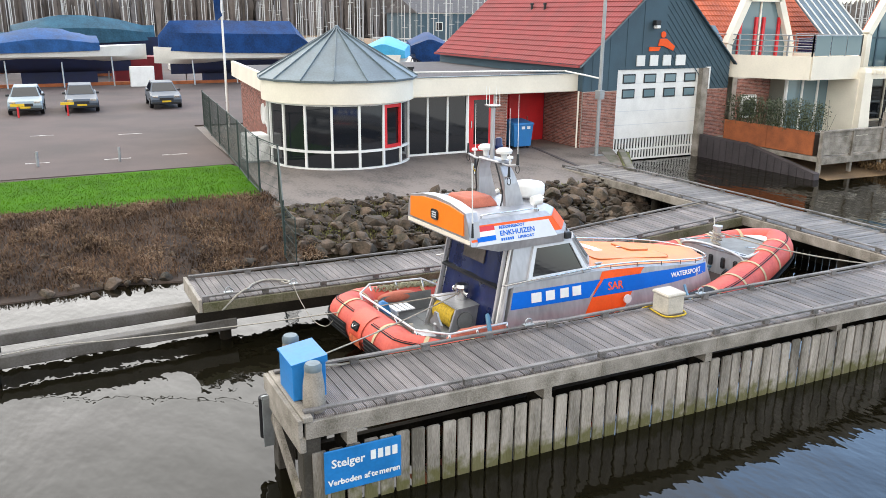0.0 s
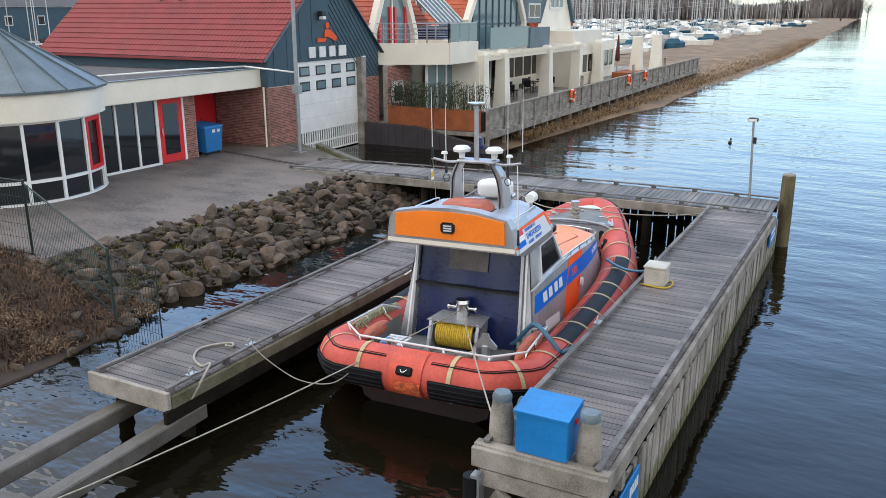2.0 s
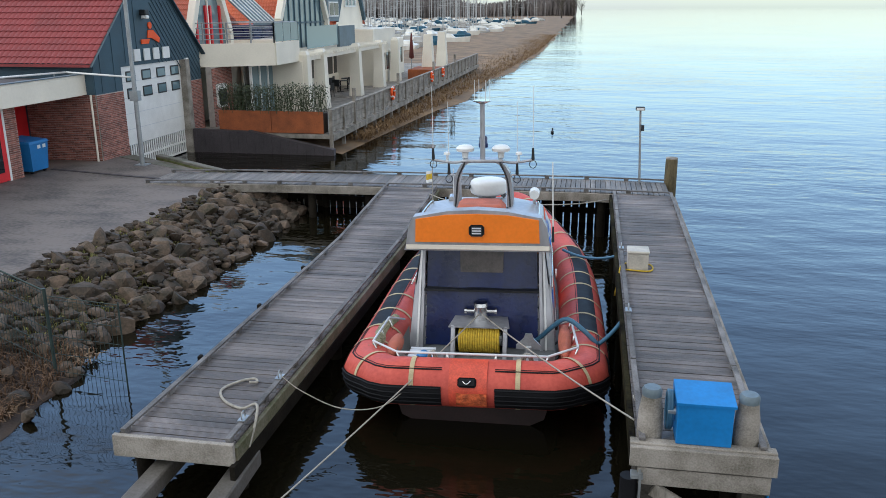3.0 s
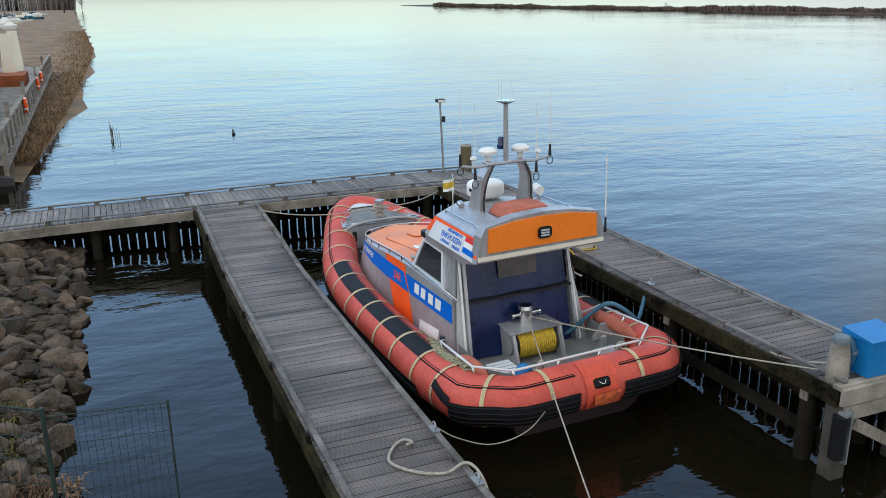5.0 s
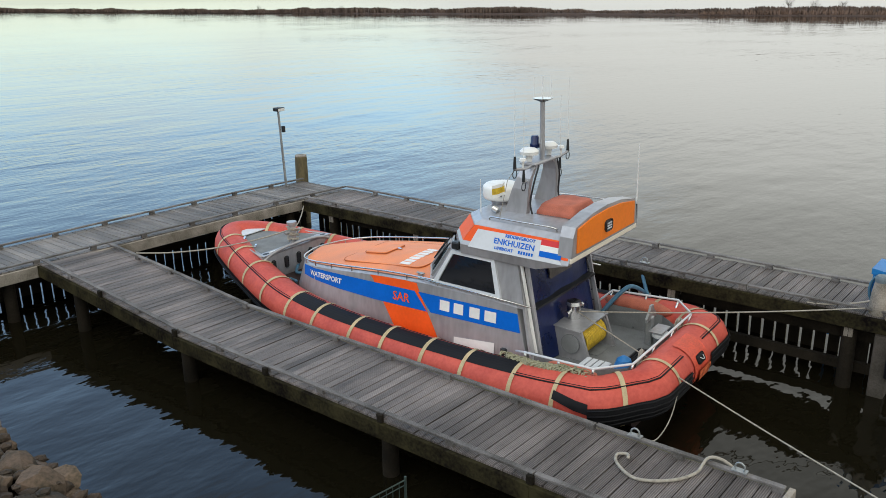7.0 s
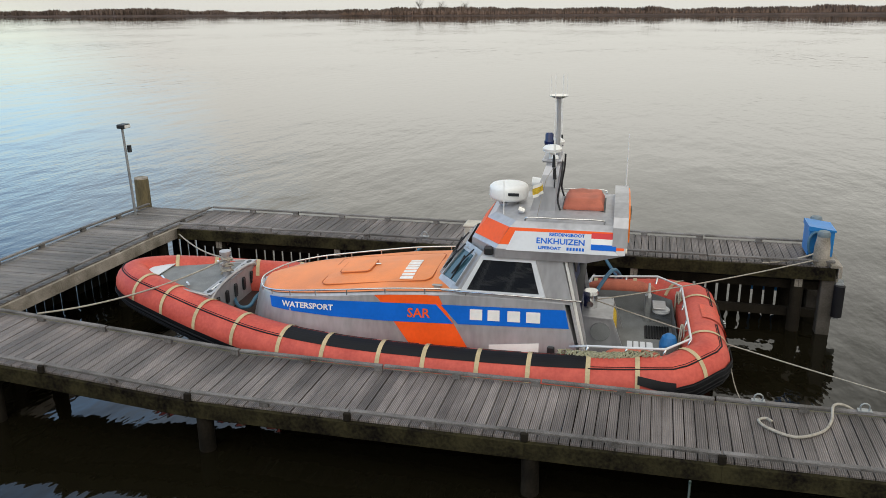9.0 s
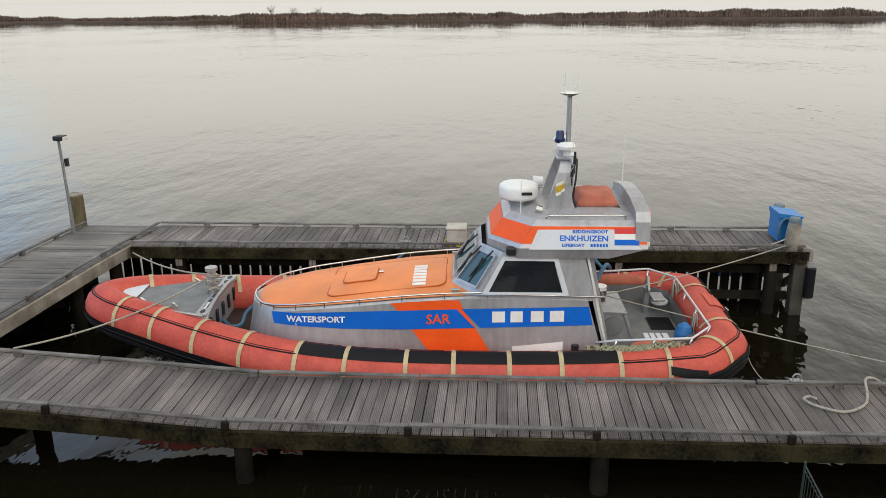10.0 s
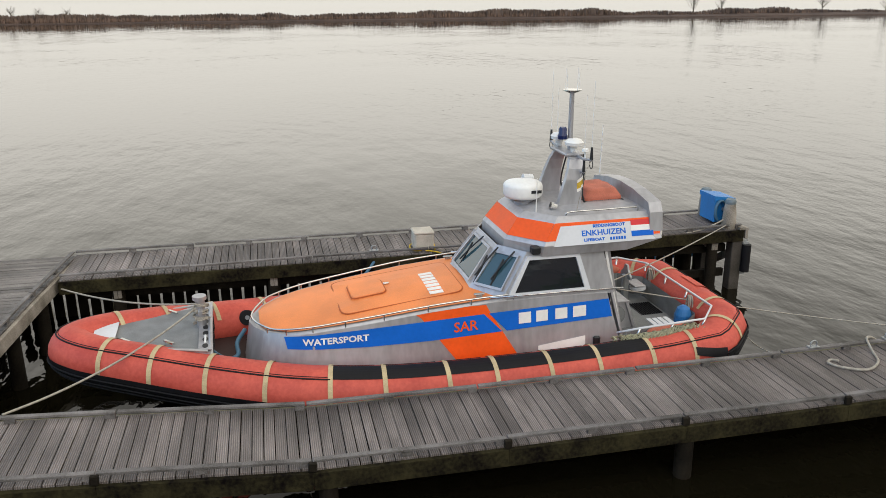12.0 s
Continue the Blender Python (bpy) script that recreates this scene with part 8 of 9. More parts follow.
solo("red_container", box(-64, 4.8, 0.95, -61.2, 8.6, 3.0, bevel=0.03), mat("dull_red_paint", (0.22, 0.012, 0.02), 0.6), "faded red shipping container among the boats", "container", loc=(-60, 7, 0.95))
solo("white_cabinet", box(-56.6, 5.4, 0.95, -56.0, 7.2, 2.5, bevel=0.02), M_WHITE, "plain white cabinet in the boat yard", "cabinet", loc=(-56.3, 6.3, 0.95))
sh = thing("boat_shed", (-150, 95, 0.95), label="long dark slate boat shed with white window frames", category="building")
part("wall", box(-8, -24, 0, 8, 22, 6.2), M_CLAD, sh)
part("roof", prism([(-8.5, 6.2), (8.5, 6.2), (0, 9.2)], -24.5, 22.5, axis="y"), M_ROOFFELT, sh)
part("trim", box(8.0, -24, 6.0, 8.15, 22, 6.25), M_WHITE, sh)
for k in range(6):
    y = -20 + 7 * k
    w = part("window", box(8.0, y, 2.6, 8.08, y + 1.6, 4.4), M_WHITE, sh)
    part("pane", box(8.08, y + 0.15, 2.75, 8.1, y + 1.45, 4.25), M_GLASS, w)


# ---- the marina and woods beyond ----
M_MASTS = mat("mast_aluminium", (0.50, 0.50, 0.49), 0.5, 0.2, var=0.3, scale=0.2, fine=8, bump=0.0)


def marina(name, n, area, label, seed, hmin, hmax, r=0.06):
    random.seed(seed)
    b = bmesh.new()
    V, F = [], []

    def add_box(x0, y0, z0, x1, y1, z1):
        i = len(V)
        V.extend([(x0, y0, z0), (x1, y0, z0), (x1, y1, z0), (x0, y1, z0), (x0, y0, z1), (x1, y0, z1), (x1, y1, z1), (x0, y1, z1)])
        F.extend([tuple(i + k for k in f) for f in ((3, 2, 1, 0), (4, 5, 6, 7), (0, 1, 5, 4), (1, 2, 6, 5), (2, 3, 7, 6), (3, 0, 4, 7))])

    for k in range(n):
        x, y = area()
        h = random.uniform(hmin, hmax)
        add_box(x - r, y - r, 1.2, x + r, y + r, h)
        z = h * random.uniform(0.55, 0.7)
        add_box(x - 0.9, y - 0.03, z, x + 0.9, y + 0.03, z + 0.06)
        add_box(x - 0.05, y - 2.2, 2.3, x + 0.05, y + 0.2, 2.5)
    me = bpy.data.meshes.new(name)
    me.from_pydata(V, [], F)
    me.materials.append(M_MASTS)
    return tagged(new(name, me), label, "masts", kind="stuff")


def hulls(name, n, area, label, seed, material):
    random.seed(seed)
    V, F = [], []
    for k in range(n):
        x, y = area()
        L, w, h = random.uniform(6, 10), random.uniform(1.1, 1.6), random.uniform(0.9, 1.4)
        a = random.choice((0, 1.57)) + random.uniform(-0.15, 0.15)
        c, s = math.cos(a), math.sin(a)
        i = len(V)
        for u, ww, zz in ((-0.5, 0.8, 0.3), (0.2, 1.0, 0.3), (0.5, 0.05, 0.5), (-0.5, 0.9, h), (0.2, 1.05, h), (0.54, 0.06, h + 0.2)):
            for q in (-1, 1):
                px, py = u * L, q * ww * w
                V.append((x + c * px - s * py, y + s * px + c * py, zz + 0.2))
        F += [tuple(i + j for j in f) for f in ((0, 2, 8, 6), (2, 4, 10, 8), (1, 7, 9, 3), (3, 9, 11, 5), (6, 8, 9, 7), (8, 10, 11, 9), (0, 6, 7, 1))]
        j = len(V)
        for u, ww, zz in ((-0.25, 0.6, h), (0.15, 0.6, h), (-0.2, 0.45, h + 0.6), (0.05, 0.45, h + 0.6)):
            for q in (-1, 1):
                px, py = u * L, q * ww * w
                V.append((x + c * px - s * py, y + s * px + c * py, zz + 0.2))
        F += [tuple(j + k2 for k2 in f) for f in ((0, 2, 6, 4), (1, 5, 7, 3), (4, 6, 7, 5), (2, 3, 7, 6), (0, 4, 5, 1))]
    me = bpy.data.meshes.new(name)
    me.from_pydata(V, [], F)
    me.materials.append(material)
    return tagged(new(name, me), label, "boats", kind="stuff")


NORTH = lambda: (lambda y: (-22 - random.random() * (60 + 0.25 * y), y))(105 + random.random() ** 1.3 * 330)
WEST = lambda: (-82 - random.random() * 60, random.uniform(-60, 70))
marina("far_masts", 420, NORTH, "forest of pale yacht masts in the marina", 41, 9, 15, 0.055)
marina("yard_masts", 260, WEST, "pale yacht masts beyond the boat yard", 43, 7, 15, 0.038)
hulls("moored_yachts", 300, NORTH, "crowded white moored yachts", 45, M_HULLWHITE)
hulls("moored_boats", 120, NORTH, "blue covered moored boats", 46, M_TARPLIGHT)
hulls("covered_boats", 90, NORTH, "grey covered moored boats", 48, M_CONCRETE)
hulls("yard_yachts", 70, WEST, "white yachts in the boat yard", 47, M_HULLWHITE)
hulls("yard_boats", 46, lambda: (-72 - random.random() * 14, random.uniform(12, 75)), "pale yachts crowded along the basin", 49, M_HULLWHITE)


def bare_tree(x, y, h, seed, base=0.8, spread=1.0):
    random.seed(seed)
    t = thing("bare_tree", (x, y, base), label="bare winter tree with fine dark twigs", category="tree", group="bare trees")
    part("trunk", pipe([(0, 0, 0), (0.1, 0.05, h * 0.25), (0.0, 0.1, h * 0.5), (0.1, 0, h * 0.8)], 0.2, 7, radii=[h * 0.028, h * 0.022, h * 0.014, h * 0.004]), M_BARK, t, smooth=True)
    b = None
    for k in range(34):
        z = h * random.uniform(0.2 / spread, 0.75)
        a = random.random() * 6.28
        l = h * random.uniform(0.2, 0.42) * (1.1 - z / h * 0.5) * spread
        p0 = Vector((0.05, 0.05, z))
        p1 = p0 + Vector((math.cos(a) * l * 0.5, math.sin(a) * l * 0.5, l * 0.45))
        p2 = p0 + Vector((math.cos(a) * l * 0.85, math.sin(a) * l * 0.85, l * 1.0))
        b = pipe([p0, p1, p2], 0.05, 4, bm=b, radii=[h * 0.009, h * 0.005, h * 0.002])
        for q in range(5):
            s = p1.lerp(p2, q / 5)
            e = s + Vector((random.uniform(-1, 1), random.uniform(-1, 1), random.uniform(0.2, 1.1))) * h * 0.10
            b = pipe([s, e], 0.02, 3, bm=b, radii=[h * 0.003, h * 0.0015])
    part("crown", b, M_BARK, t)
    return t


bare_tree(-16, 470, 15, 71)
bare_tree(-13, 640, 17, 72)
bare_tree(-8, 660, 11, 73)
bare_tree(-40, 430, 14, 74)
for k, (x, y, h) in enumerate(((243, 70, 4.2), (242, 77, 4.6), (242, 62.5, 4.2), (240, -128, 8.0), (240, -138, 6.0), (241, -176, 8.0), (240, -200, 6.5), (252, 330, 3.5), (250, 270, 3.2))):
    bare_tree(x, y, h * 0.85, 80 + k, 0.5, 1.35)


def woods(name, pts, n, hmin, hmax, depth, label, seed, material, wide=1.0, mounds=0.0):
    """A far belt of bare wood: many upright slivers and twig clumps, joined."""
    random.seed(seed)
    V, F = [], []
    for k in range(n):
        u = random.random() * (len(pts) - 1)
        i = int(u)
        a, c = pts[i], pts[i + 1]
        x, y = lerp(a[0], c[0], u - i) + random.uniform(-depth, depth), lerp(a[1], c[1], u - i) + random.uniform(-depth, depth)
        h = random.uniform(hmin, hmax) * (0.75 + 0.5 * noise.noise(Vector((x * 0.02, y * 0.02, 1.0))) + mounds * noise.noise(Vector((x * 0.05, y * 0.14, 3.0))))
        w = h * random.uniform(0.08, 0.22) * wide
        ang = random.random() * 3.14
        dx, dy = math.cos(ang) * w, math.sin(ang) * w
        j = len(V)
        V += [(x - dx * 0.3, y - dy * 0.3, 0.3), (x + dx * 0.3, y + dy * 0.3, 0.3), (x + dx, y + dy, h * 0.6), (x + dx * 0.2, y + dy * 0.2, h), (x - dx * 0.8, y - dy * 0.8, h * 0.7)]
        F.append((j, j + 1, j + 2, j + 3, j + 4))
    me = bpy.data.meshes.new(name)
    me.from_pydata(V, [], F)
    me.materials.append(material)
    return tagged(new(name, me), label, "woods", kind="stuff")


# bare-wood tone lightened to put distance haze into the colour
M_WOODS = mat("hazed_grey_brown_woods", (0.20, 0.175, 0.165), 0.95, var=0.4, scale=0.05, fine=0.6, bump=0.0)
woods("far_woods", [(-420, 300), (-300, 420), (-170, 540), (-110, 600)], 5200, 15, 21, 18, "grey brown bare wood beyond the marina", 51, M_WOODS, 1.3)
woods("shore_woods", [(-190, 500), (-110, 560), (-55, 620), (-25, 680)], 5200, 11, 17, 14, "thin grey brown wood at the end of the shore", 55, M_WOODS, 0.7)
woods("west_woods", [(-230, -240), (-220, -40), (-240, 120), (-330, 300)], 9000, 16, 22, 16, "grey brown bare wood behind the boat yard", 52, M_WOODS, 0.45)
M_SCRUB = mat("brown_scrub", (0.145, 0.103, 0.082), 0.95, var=0.45, scale=0.15, fine=2.0, bump=0.0)
woods("dyke_scrub", [(259, 640), (247, 400), (242, 200), (236, 60), (230, -100), (224, -300), (216, -480)], 24000, 2.4, 3.1, 3.0, "low brown scrub and reeds on the dyke", 53, M_SCRUB, 1.0, 0.28)
reed = mat("pale_reed", (0.21, 0.14, 0.105), 0.95, var=0.3, scale=0.2, fine=2.0, bump=0.0)
woods("dyke_reeds", [(234, 100), (229, -60), (222, -300)], 7000, 1.1, 2.2, 0.8, "pale dry reeds along the dyke's edge", 54, reed, 0.7)
b = None
random.seed(61)
for k in range(14):
    x, y = -5.5 + random.gauss(0, 0.12), 36.3 + random.gauss(0, 0.3)
    b = pipe([(x, y, 0.0), (x + random.uniform(-0.1, 0.1), y, random.uniform(0.5, 0.95))], 0.008, 4, bm=b)
solo("reed_clump", b, M_BARK, "thin clump of reed stems standing in the water", "reeds", kind="stuff", loc=(-5.5, 36.3, 0))
for x, y in ((0.06, 34.9),):
    d = bmesh.new()
    bmesh.ops.create_uvsphere(d, u_segments=10, v_segments=6, radius=1)
    for vv in d.verts:
        vv.co = Vector((x + vv.co.x * 0.09, y + vv.co.y * 0.2, 0.17 + vv.co.z * 0.07))
    cyl((x, y + 0.15, 0.2), (x, y + 0.2, 0.33), 0.035, 0.045, 8, bm=d)
    solo("float_marker", d, M_DARK, "small dark float on the water", "float", loc=(x, y, 0.13))

# ---- the waterside restaurant ----
rest = thing("restaurant", (-16, 40, 0.98), label="cream waterside restaurant with glazed gables, terrace columns and orange roofs", category="building")
TZ = 1.02
# terrace deck, fence and planter are things of their own
solo("terrace_deck", box(-17.5, 26.6, 0.82, -9.45, 75.5, TZ), M_TIMBER, "raised grey timber terrace by the water", "terrace", kind="structure")
tf = thing("terrace_fence", (-9.45, 26.6, TZ), label="grey timber terrace fence with upright posts", category="fence")
random.seed(17)
yy = 26.7
while yy < 75.2:
    part("post", box(-9.50, yy - 0.07, 0.3, -9.34, yy + 0.07, TZ + (1.05 if int(yy * 3) % 7 else 1.7), bevel=0.01), M_TIMBER, tf, world=True)
    y2 = min(yy + 1.9, 75.3)
    for z in (1.10, 1.34, 1.58, 1.82):
        part("board", box(-9.46, yy + 0.07, z, -9.41, y2 - 0.07, z + 0.215), M_TIMBER, tf, world=True)
    part("top_rail", box(-9.52, yy, 2.04, -9.34, y2, 2.10), M_TIMBER, tf, world=True)
    part("edge_beam", box(-9.46, yy, 0.72, -9.30, y2, 0.98), M_TIMBER, tf, world=True)
    yy = y2 if y2 > yy + 1 else 80
for y in (38.0, 50.0, 54.5):
    rg = thing("lifebuoy", (-9.3, y, 1.75), label="orange lifebuoy hung on the terrace fence", category="lifebuoy", group="lifebuoys")
    part("ring", pipe([(0.03, 0.32 * math.cos(a * 0.3927), 0.32 * math.sin(a * 0.3927)) for a in range(16)], 0.08, 8, loop=True), M_SIGNRED, rg, smooth=True)
    for a in (0.3, 1.87, 3.44, 5.0):
        part("band", pipe([(0.03, 0.32 * math.cos(a + d), 0.32 * math.sin(a + d)) for d in (0, 0.15, 0.3)], 0.085, 8), M_WHITE, rg, smooth=True)
# dark slipway wall and rusty planter with hedge
solo("slipway_wall", prism([(-15.95, -0.4), (-9.2, -0.4), (-9.2, 0.35), (-13.2, 1.12), (-15.95, 1.2)], 26.25, 26.55, axis="y"), M_DARKWALL, "dark sloping slipway wall", "wall", kind="structure")
rib = solo("slipway_ribs", box(-15.8, 26.21, -0.4, -15.68, 26.25, 1.1), M_DARKWALL, "dark timber uprights on the slipway wall", "boards", kind="structure")
for k in range(1, 17):
    x = -15.8 + 0.40 * k
    part("board", box(x, 26.21, -0.4, x + 0.12, 26.248, lerp(1.1, 0.3, max(0, (x + 13.2) / 4.0))), M_DARKWALL, rib, world=True)
solo("slipway_coping", beam((-13.2, 26.4, 1.14), (-9.2, 26.4, 0.37), 0.32, 0.05), M_DARKWALL, "dark coping on the slipway wall", "coping", kind="structure")
pn = thing("planter", (-12.2, 26.85, 1.0), label="long rusty steel planter with a scrubby hedge", category="planter")
part("front_panel", box(-14.7, 26.60, 1.05, -12.2, 26.66, 2.02), M_CORTEN, pn, "rusty steel panel", world=True)
part("front_panel", box(-12.18, 26.60, 1.05, -9.75, 26.66, 2.02), M_CORTEN, pn, "rusty steel panel", world=True)
part("soil", box(-14.7, 26.67, 1.05, -9.75, 27.3, 1.92), M_EARTH, pn, world=True)
V, F = [], []
random.seed(19)
for k in range(5200):
    x, y = random.uniform(-14.8, -9.7), random.gauss(27.0, 0.28)
    z = 1.9 + random.random() ** 0.8 * (1.25 + 0.35 * noise.noise(Vector((x * 1.3, 2, 0))))
    s = random.uniform(0.03, 0.07)
    a, e = random.random() * 6.28, random.uniform(-1, 1)
    i = len(V)
    V += [(x, y, z), (x + s * math.cos(a), y + s * math.sin(a), z + s * e), (x + s * 1.6 * math.cos(a + 0.5), y + s * 1.6 * math.sin(a + 0.5), z + s * e), (x + s * math.cos(a + 1), y + s * math.sin(a + 1), z)]
    F.append((i, i + 1, i + 2, i + 3))
for k in range(260):
    x, y = random.uniform(-14.7, -9.8), random.gauss(27.0, 0.2)
    h = random.uniform(0.6, 1.4)
    i = len(V)
    dx = random.uniform(-0.25, 0.25)
    V += [(x, y, 1.9), (x + 0.02, y, 1.9), (x + dx + 0.012, y + 0.1, 1.9 + h), (x + dx, y + 0.1, 1.9 + h)]
    F.append((i, i + 1, i + 2, i + 3))
me = bpy.data.meshes.new("hedge")
me.from_pydata([(x + 12.2, y - 26.85, z - 1.0) for x, y, z in V], [], F)
me.materials.append(M_HEDGE)
hg = new("hedge", me)
hg.parent = pn
hg["kind"] = "stuff"
hg["label"] = "half bare dark green hedge"

# ground floor behind the terrace
WX = -16.9
brick_wall("lower_wall", rest, (-15.6, 28.1), (-15.6, 30.3), 1.0, 3.8, 0.3, (1, 0))
part("dark_panel", box(-15.58, 28.4, 1.9, -15.52, 29.4, 3.0, bevel=0.1), M_WHITE, rest, "white arched niche", world=True)
part("niche", box(-15.52, 28.55, 2.0, -15.50, 29.25, 2.75, bevel=0.1), M_DARK, rest, world=True)


def shopfront(y0, y1, x, z0, z1, n, glass_mat, frame_mat, parent):
    w = part("glazed_front", box(x - 0.02, y0, z0, x, y1, z1), glass_mat, parent, "glazed front", world=True)
    for k in range(n + 1):
        y = lerp(y0, y1, k / n)
        part("mullion", box(x - 0.06, y - 0.05, z0, x + 0.06, y + 0.05, z1), frame_mat, w, world=True)
    for z in (z0, z1):
        part("window_rail", box(x - 0.05, y0, z - 0.06, x + 0.05, y1, z + 0.06), frame_mat, w, world=True)
    return w


shopfront(30.3, 34.6, -14.6, 1.1, 3.75, 4, M_GLASSSKY, M_WHITE, rest)
part("pier", box(-15.2, 33.2, 1.0, -12.95, 33.7, 3.8), M_CREAM, rest, "cream pier", world=True)
shopfront(34.6, 44.5, WX, 1.1, 3.9, 8, M_GLASS, M_CREAM, rest)
part("inner_floor", box(-24, 28, 0.98, -16.9, 60, 1.03), M_DARK, rest, world=True)
shopfront(44.5, 52.5, -16.4, 1.9, 3.6, 5, M_GLASS, M_CREAM, rest)
part("low_wall", box(-16.6, 44.5, 1.0, -16.3, 52.5, 1.9), M_CREAM, rest, "cream low wall", world=True)
# balcony box and its rail
BALC = [(-17.0, 27.9), (-13.2, 30.1), (-13.2, 33.4), (-17.0, 33.4)]   # plan of the balcony front, with its cut corner
for (xa, ya), (xc, yc) in zip(BALC, BALC[1:]):
    part("balcony_fascia", beam((xa, ya, 4.33), (xc, yc, 4.33), 0.16, 1.06), M_CREAM, rest, "cream balcony fascia", world=True)
    n = max(int(math.hypot(xc - xa, yc - ya) / 1.05), 1)
    for z in (5.05, 5.30, 5.55, 5.8):
        part("balcony_rail", cyl((xa, ya, z), (xc, yc, z), 0.022, seg=6), M_STEEL, rest, world=True)
    for k in range(n + 1):
        x, y = lerp(xa, xc, k / n), lerp(ya, yc, k / n)
        part("rail_post", box(x - 0.03, y - 0.03, 4.86, x + 0.03, y + 0.03, 5.82), M_STEEL, rest, world=True)
part("balcony_floor", prism([(-18, 28.2), (-17.0, 28.2), (-13.3, 30.3), (-13.3, 33.3), (-18, 33.3)], 3.80, 3.95), M_CREAM, rest, world=True)
for k in range(3):
    part("glass_screen", box(-13.17, 30.2 + 1.06 * k, 4.9, -13.15, 31.2 + 1.06 * k, 5.78), M_GLASSSKY, rest, "blue glass balustrade", world=True)


def glazed_gable(y0, y1, zb, za, x, frame, glass_mat, parent, n=7, cut=0.3, top=0.5, rows=2, dark=None):
    """A clipped gable: a frame round a glazed front."""
    ym = (y0 + y1) / 2
    zs = lerp(zb, za, cut)
    outline = [(y0, zb), (y1, zb), (y1, zs), (lerp(y1, ym, top), za), (lerp(y0, ym, top), za), (y0, zs)]
    g = part("gable_glass", prism(outline, x - 0.05, x, axis="x"), glass_mat, parent, "tall glazed gable", world=True)
    for a, c in zip(outline[1:], outline[2:] + outline[:1]):
        part("gable_frame", beam((x + 0.1, a[0], a[1]), (x + 0.1, c[0], c[1]), 0.36, 0.36, up=(1, 0, 0)), frame, parent, "cream gable frame", world=True)
    for k in range(1, n):
        y = lerp(y0, y1, k / n)
        u = abs(y - ym) / (ym - y0)
        zt = za if u < 1 - top else lerp(za, zs, (u - 1 + top) / top)
        part("mullion", box(x, y - 0.05, zb, x + 0.06, y + 0.05, zt), dark or frame, parent, world=True)
    for k in range(1, rows + 1):
        z = lerp(zb, za, k / (rows + 1))
        inset = max(0.0, (z - zs) / (za - zs)) * top * (ym - y0)
        part("transom", box(x, y0 + inset, z - 0.05, x + 0.06, y1 - inset, z + 0.05), dark or frame, parent, world=True)
    return g


# first gable with red windows, roof and dark verandah between
glazed_gable(28.1, 32.3, 4.0, 7.5, -16.6, M_CREAM, M_GLASSSKY, rest, n=2, rows=0, cut=0.38, top=0.5)
for y in (28.9, 29.95, 30.45, 31.5):
    part("red_frame", box(-16.6, y - 0.08, 4.3, -16.5, y + 0.08, 6.6), M_REDDOOR, rest, world=True)
part("red_frame", box(-16.6, 28.4, 4.3, -16.5, 32.0, 4.7), M_REDDOOR, rest, world=True)
tile_roof("tiled_roof", rest, (-16.9, 27.9, 4.4), (-16.9, 37.0, 4.4), (-21.5, 27.9, 9.6), (-21.5, 37.0, 9.6), M_TILE2)
part("skylight", moved(box(-0.7, -0.5, 0, 0.7, 0.5, 0.12, bevel=0.02), Matrix.Translation((-17.6 + 16, 28.0 - 40 + 0.2, 5.6 - 0.98)) @ pose(0, 0, 0, 0, 48, 0)), M_GLASSSKY, rest)
part("verandah", box(-17.0, 33.6, 4.9, -15.8, 37.0, 5.6), M_NAVY, rest, "dark verandah front", world=True)
part("lean_roof", hexa([(-15.7, 33.8, 5.6), (-15.7, 37.0, 5.6), (-17.9, 37.0, 7.6), (-17.9, 33.8, 7.6), (-15.7, 33.8, 5.7), (-15.7, 37.0, 5.7), (-17.9, 37.0, 7.7), (-17.9, 33.8, 7.7)]), M_ZINC, rest, "blue-grey zinc lean-to roof", world=True)
for k in range(7):
    part("roof_seam", beam((-15.7, 33.85 + 0.52 * k, 5.73), (-17.9, 33.85 + 0.52 * k, 7.73), 0.05, 0.06), M_WHITE, rest, world=True)
# large glazed gable
glazed_gable(36.8, 45.4, 4.1, 10.2, -15.6, M_CREAM, M_GLASSSKY, rest, n=9, rows=3, dark=M_CLAD, cut=0.28, top=0.68)
part("balcony_front", box(-13.7, 41.8, 4.05, -13.5, 45.2, 5.4), M_ZINC, rest, "blue-grey zinc balcony front", world=True)
part("balcony_glass", box(-13.62, 36.0, 4.3, -13.58, 41.8, 5.5), M_GLASSSKY, rest, "blue glass balcony screen", world=True)
part("balcony_slab", box(-16, 33.5, 3.95, -13.5, 45.2, 4.15), M_CREAM, rest, world=True)
tile_roof("tiled_roof", rest, (-15.8, 45.2, 4.6), (-15.8, 50.5, 4.6), (-22, 45.2, 10.4), (-22, 50.5, 10.4), M_TILE2)
part("gable_body", prism([(28, 1.0), (50, 1.0), (50, 4.4), (28, 4.4)], -24, -17.2, axis="x"), M_CREAM, rest, world=True)
# pergola and columns
for y in (33.6, 36.4, 43.5, 49.5, 54.5):
    rings = [[(-13.0 - w, y - w, z), (-13.0 + w, y - w, z), (-13.0 + w, y + w, z), (-13.0 - w, y + w, z)] for z, w in ((TZ, 0.40), (2.4, 0.33), (4.1, 0.29), (4.3, 0.18))]
    part("column", loft(rings), M_CREAM, rest, "tapered cream column", world=True)
part("pergola_beam", beam((-13.0, 33.4, 3.95), (-13.0, 51.0, 3.95), 0.25, 0.34), M_CREAM, rest, "cream pergola beam", world=True)
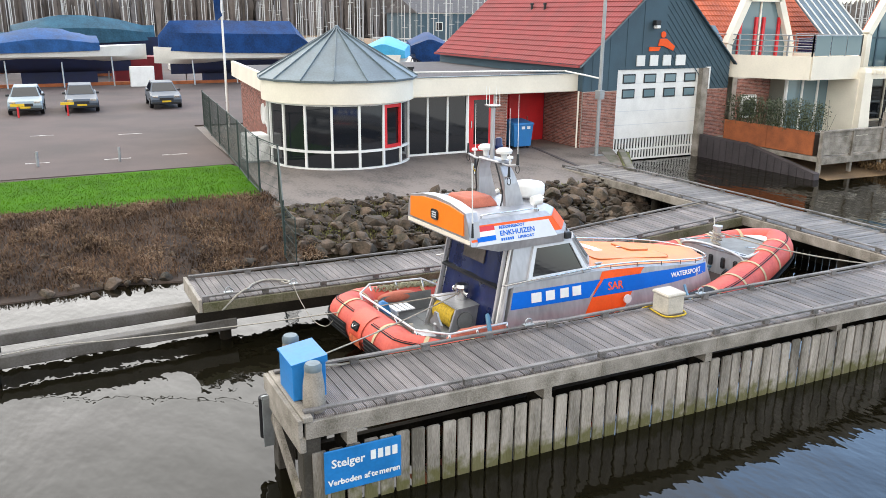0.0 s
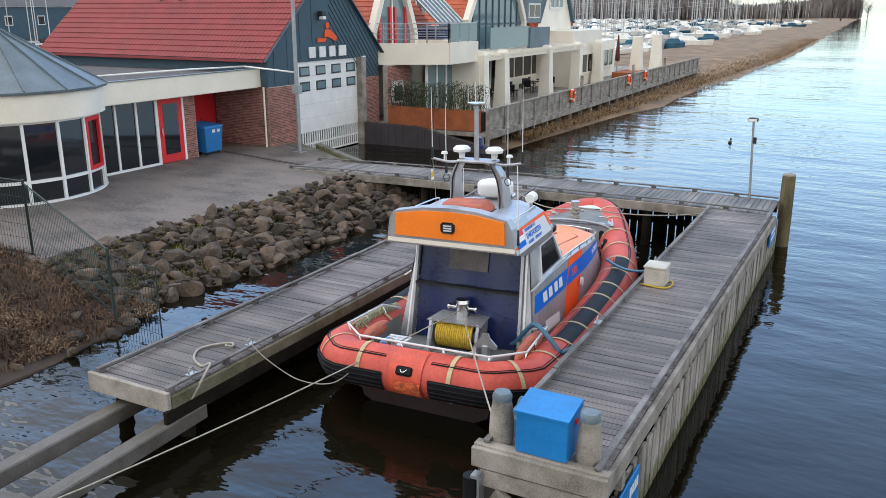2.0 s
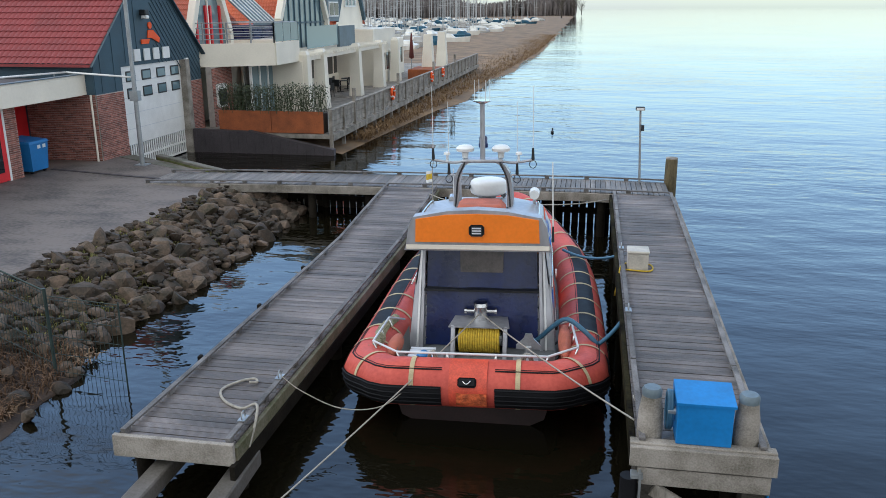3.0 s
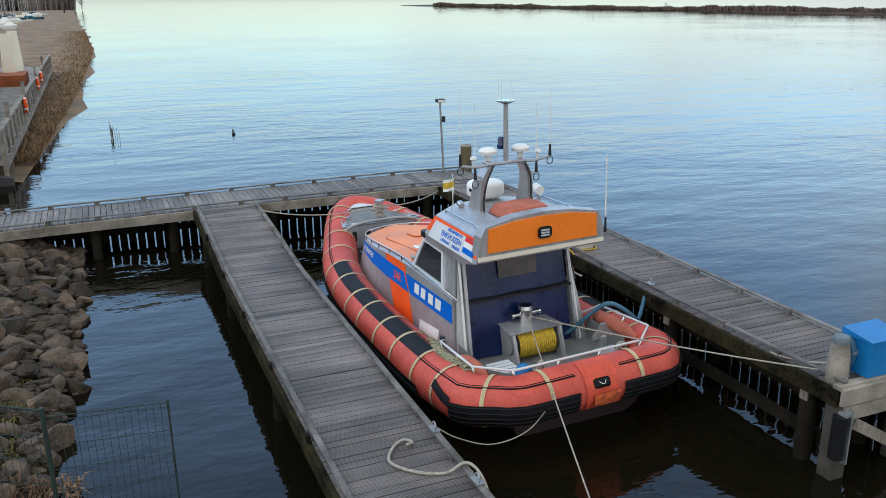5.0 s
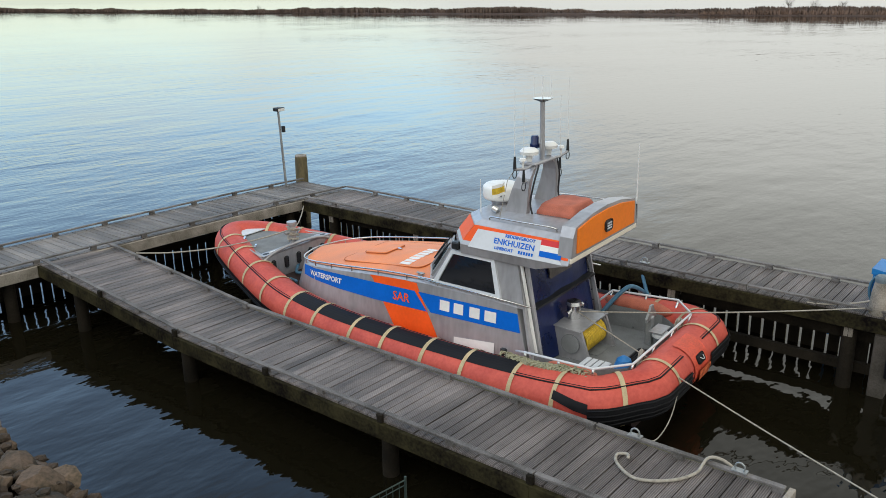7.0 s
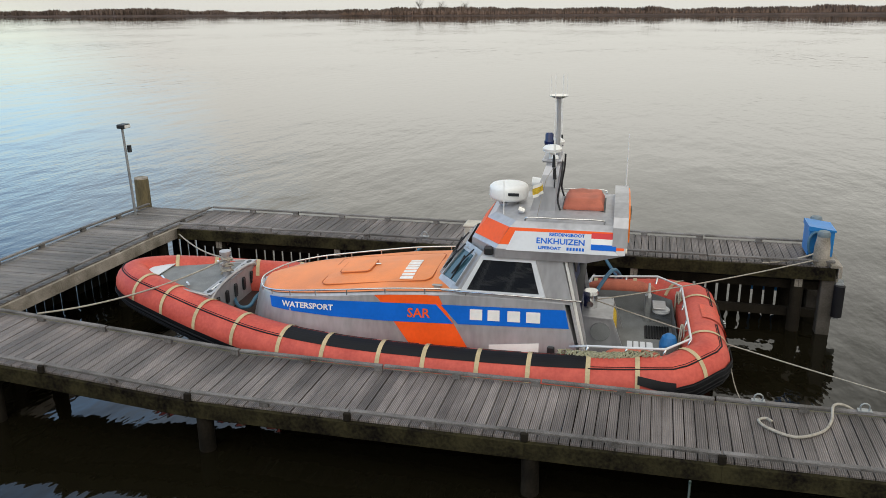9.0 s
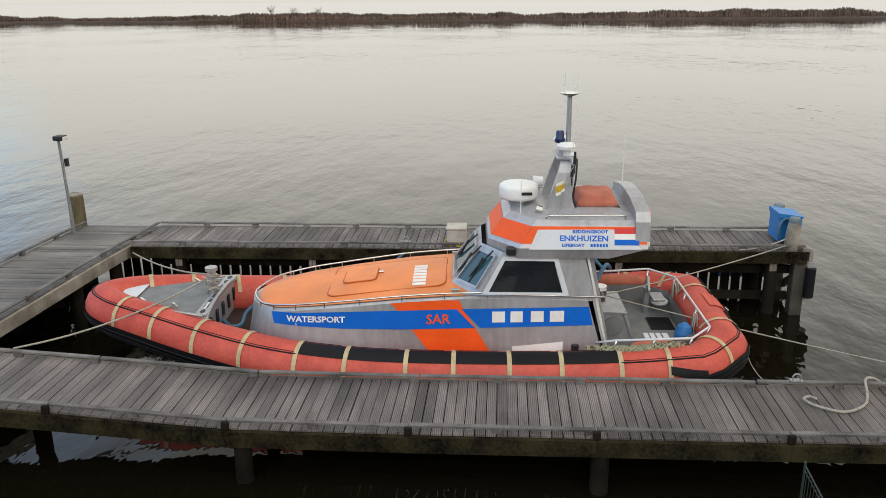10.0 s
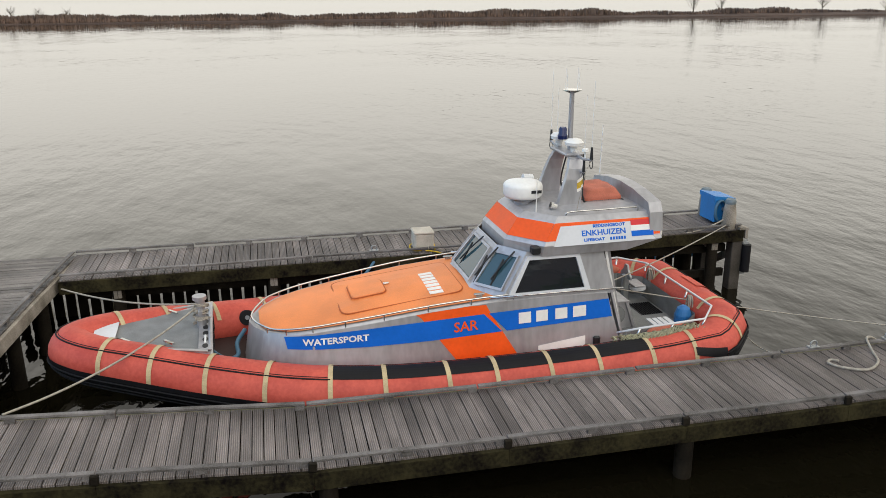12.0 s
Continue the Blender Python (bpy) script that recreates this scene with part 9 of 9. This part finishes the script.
for k in range(34):
    y = 33.8 + 0.5 * k
    part("rafter", box(-16.6, y, 4.02, -12.6, y + 0.10, 4.16), M_CREAM, rest, world=True)
# third gable with orange roof and dormer
part("block", box(-17.5, 50.3, 1.0, -13.6, 57.0, 5.0), M_CREAM, rest, "cream block", world=True)
shopfront(51.0, 56.0, -13.55, 1.9, 3.3, 4, M_GLASS, M_CREAM, rest)
shopfront(58.0, 63.0, -14.4, 1.9, 3.3, 4, M_GLASS, M_CREAM, rest)
part("block", box(-19, 57.0, 1.0, -14.5, 64.0, 4.0), M_CREAM, rest, world=True)
part("gable_wall", prism([(50.4, 4.6), (57.6, 4.6), (57.6, 6.0), (54.0, 11.0), (50.4, 6.0)], -16.6, -16.4, axis="x"), M_CREAM, rest, "cream gable wall", world=True)
part("gable_verge", beam((-16.3, 57.7, 5.6), (-16.3, 54.0, 11.1), 0.3, 0.3, up=(1, 0, 0)), M_CLAD, rest, "dark verge board", world=True)
part("gable_verge", beam((-16.3, 50.2, 5.6), (-16.3, 54.0, 11.1), 0.3, 0.3, up=(1, 0, 0)), M_CLAD, rest, world=True)
tile_roof("tiled_roof", rest, (-16.3, 49.9, 4.9), (-26, 49.9, 4.9), (-16.3, 54.0, 11.0), (-26, 54.0, 11.0), M_TILE2)
tile_roof("tiled_roof", rest, (-26, 58.0, 5.2), (-16.3, 58.0, 5.2), (-26, 54.0, 11.0), (-16.3, 54.0, 11.0), M_TILE2)
dm = part("dormer", box(-18.4, 47.0, 5.6, -15.9, 49.6, 7.3), M_ZINC, rest, "zinc clad dormer", world=True)
part("window_frame", box(-15.9, 47.3, 5.9, -15.84, 49.4, 6.9), M_WHITE, dm, world=True)
for y in (47.4, 48.45):
    part("pane", box(-15.84, y, 6.0, -15.82, y + 0.85, 6.8), M_GLASS, dm, world=True)
shopfront(52.6, 55.4, -16.35, 6.6, 8.4, 3, M_GLASSSKY, M_WHITE, rest)
# further terrace blocks
for y in (60.0, 66.5):
    part("column", loft([[(-11.5 - w, y - w, z), (-11.5 + w, y - w, z), (-11.5 + w, y + w, z), (-11.5 - w, y + w, z)] for z, w in ((TZ, 0.5), (4.4, 0.32))]), M_CREAM, rest, world=True)
solo("red_parasol_base", box(-12.5, 56.6, TZ, -10.4, 60.5, 1.75), M_CORTEN, "dark red planter box on the terrace", "planter", loc=(-11.4, 58.5, TZ))
pb = thing("folded_parasol", (-12.4, 57.6, TZ), label="folded dark red parasol on the terrace", category="parasol")
part("pole", cyl((0, 0, 0), (0, 0, 3.6), 0.04, seg=8), M_STEEL, pb)
part("canopy", lathe([(0.02, 1.5), (0.2, 1.6), (0.14, 2.6), (0.05, 3.5), (0, 3.55)], 10), mat("dark_red_canvas", (0.12, 0.03, 0.025), 0.9), pb, smooth=True)


# terrace furniture in the shade of the pergola
def terrace_table(x, y):
    t = thing("terrace_table", (x, y, TZ), label="dark round terrace table", category="table", group="terrace tables")
    part("tabletop", cyl((0, 0, 0.71), (0, 0, 0.75), 0.45, seg=18), M_DARK, t)
    part("leg", cyl((0, 0, 0.02), (0, 0, 0.71), 0.04, seg=8), M_DARK, t)
    part("foot", cyl((0, 0, 0), (0, 0, 0.03), 0.25, seg=14), M_DARK, t)
    return t


def terrace_chair():
    t = thing("terrace_chair", (-14.9, 35.2, TZ), label="dark wicker terrace chair", category="chair", group="terrace chairs")
    part("seat", box(-0.24, -0.24, 0.42, 0.24, 0.24, 0.47, bevel=0.01), M_DARK, t)
    part("backrest", box(-0.24, 0.20, 0.47, 0.24, 0.25, 0.88, bevel=0.01), M_DARK, t)
    for x in (-0.21, 0.21):
        for y in (-0.21, 0.21):
            part("leg", cyl((x, y, 0), (x, y, 0.43), 0.018, seg=6), M_DARK, t)
    return t


random.seed(23)
first = terrace_chair()
for k, (x, y) in enumerate(((-14.9, 34.6), (-15.3, 37.6), (-14.6, 40.0), (-15.2, 42.4), (-14.8, 45.8), (-14.9, 47.8))):
    terrace_table(x, y)
    for q in range(3):
        a = q * 120 + k * 37
        if k == 0 and q == 0:
            continue
        copy_thing(first, pose(x + 0.75 * math.cos(radians(a)), y + 0.75 * math.sin(radians(a)), TZ, 0, 0, a - 90))

# ---- true size ----
# the plan above is drawn a little large; bring it to the scale that the doors and the boat give
for me in bpy.data.meshes:
    me.transform(Matrix.Scale(TRUE_SIZE, 4))
for ob in scene.objects:
    if ob.type in ("MESH", "EMPTY"):
        ob.location = ob.location * TRUE_SIZE
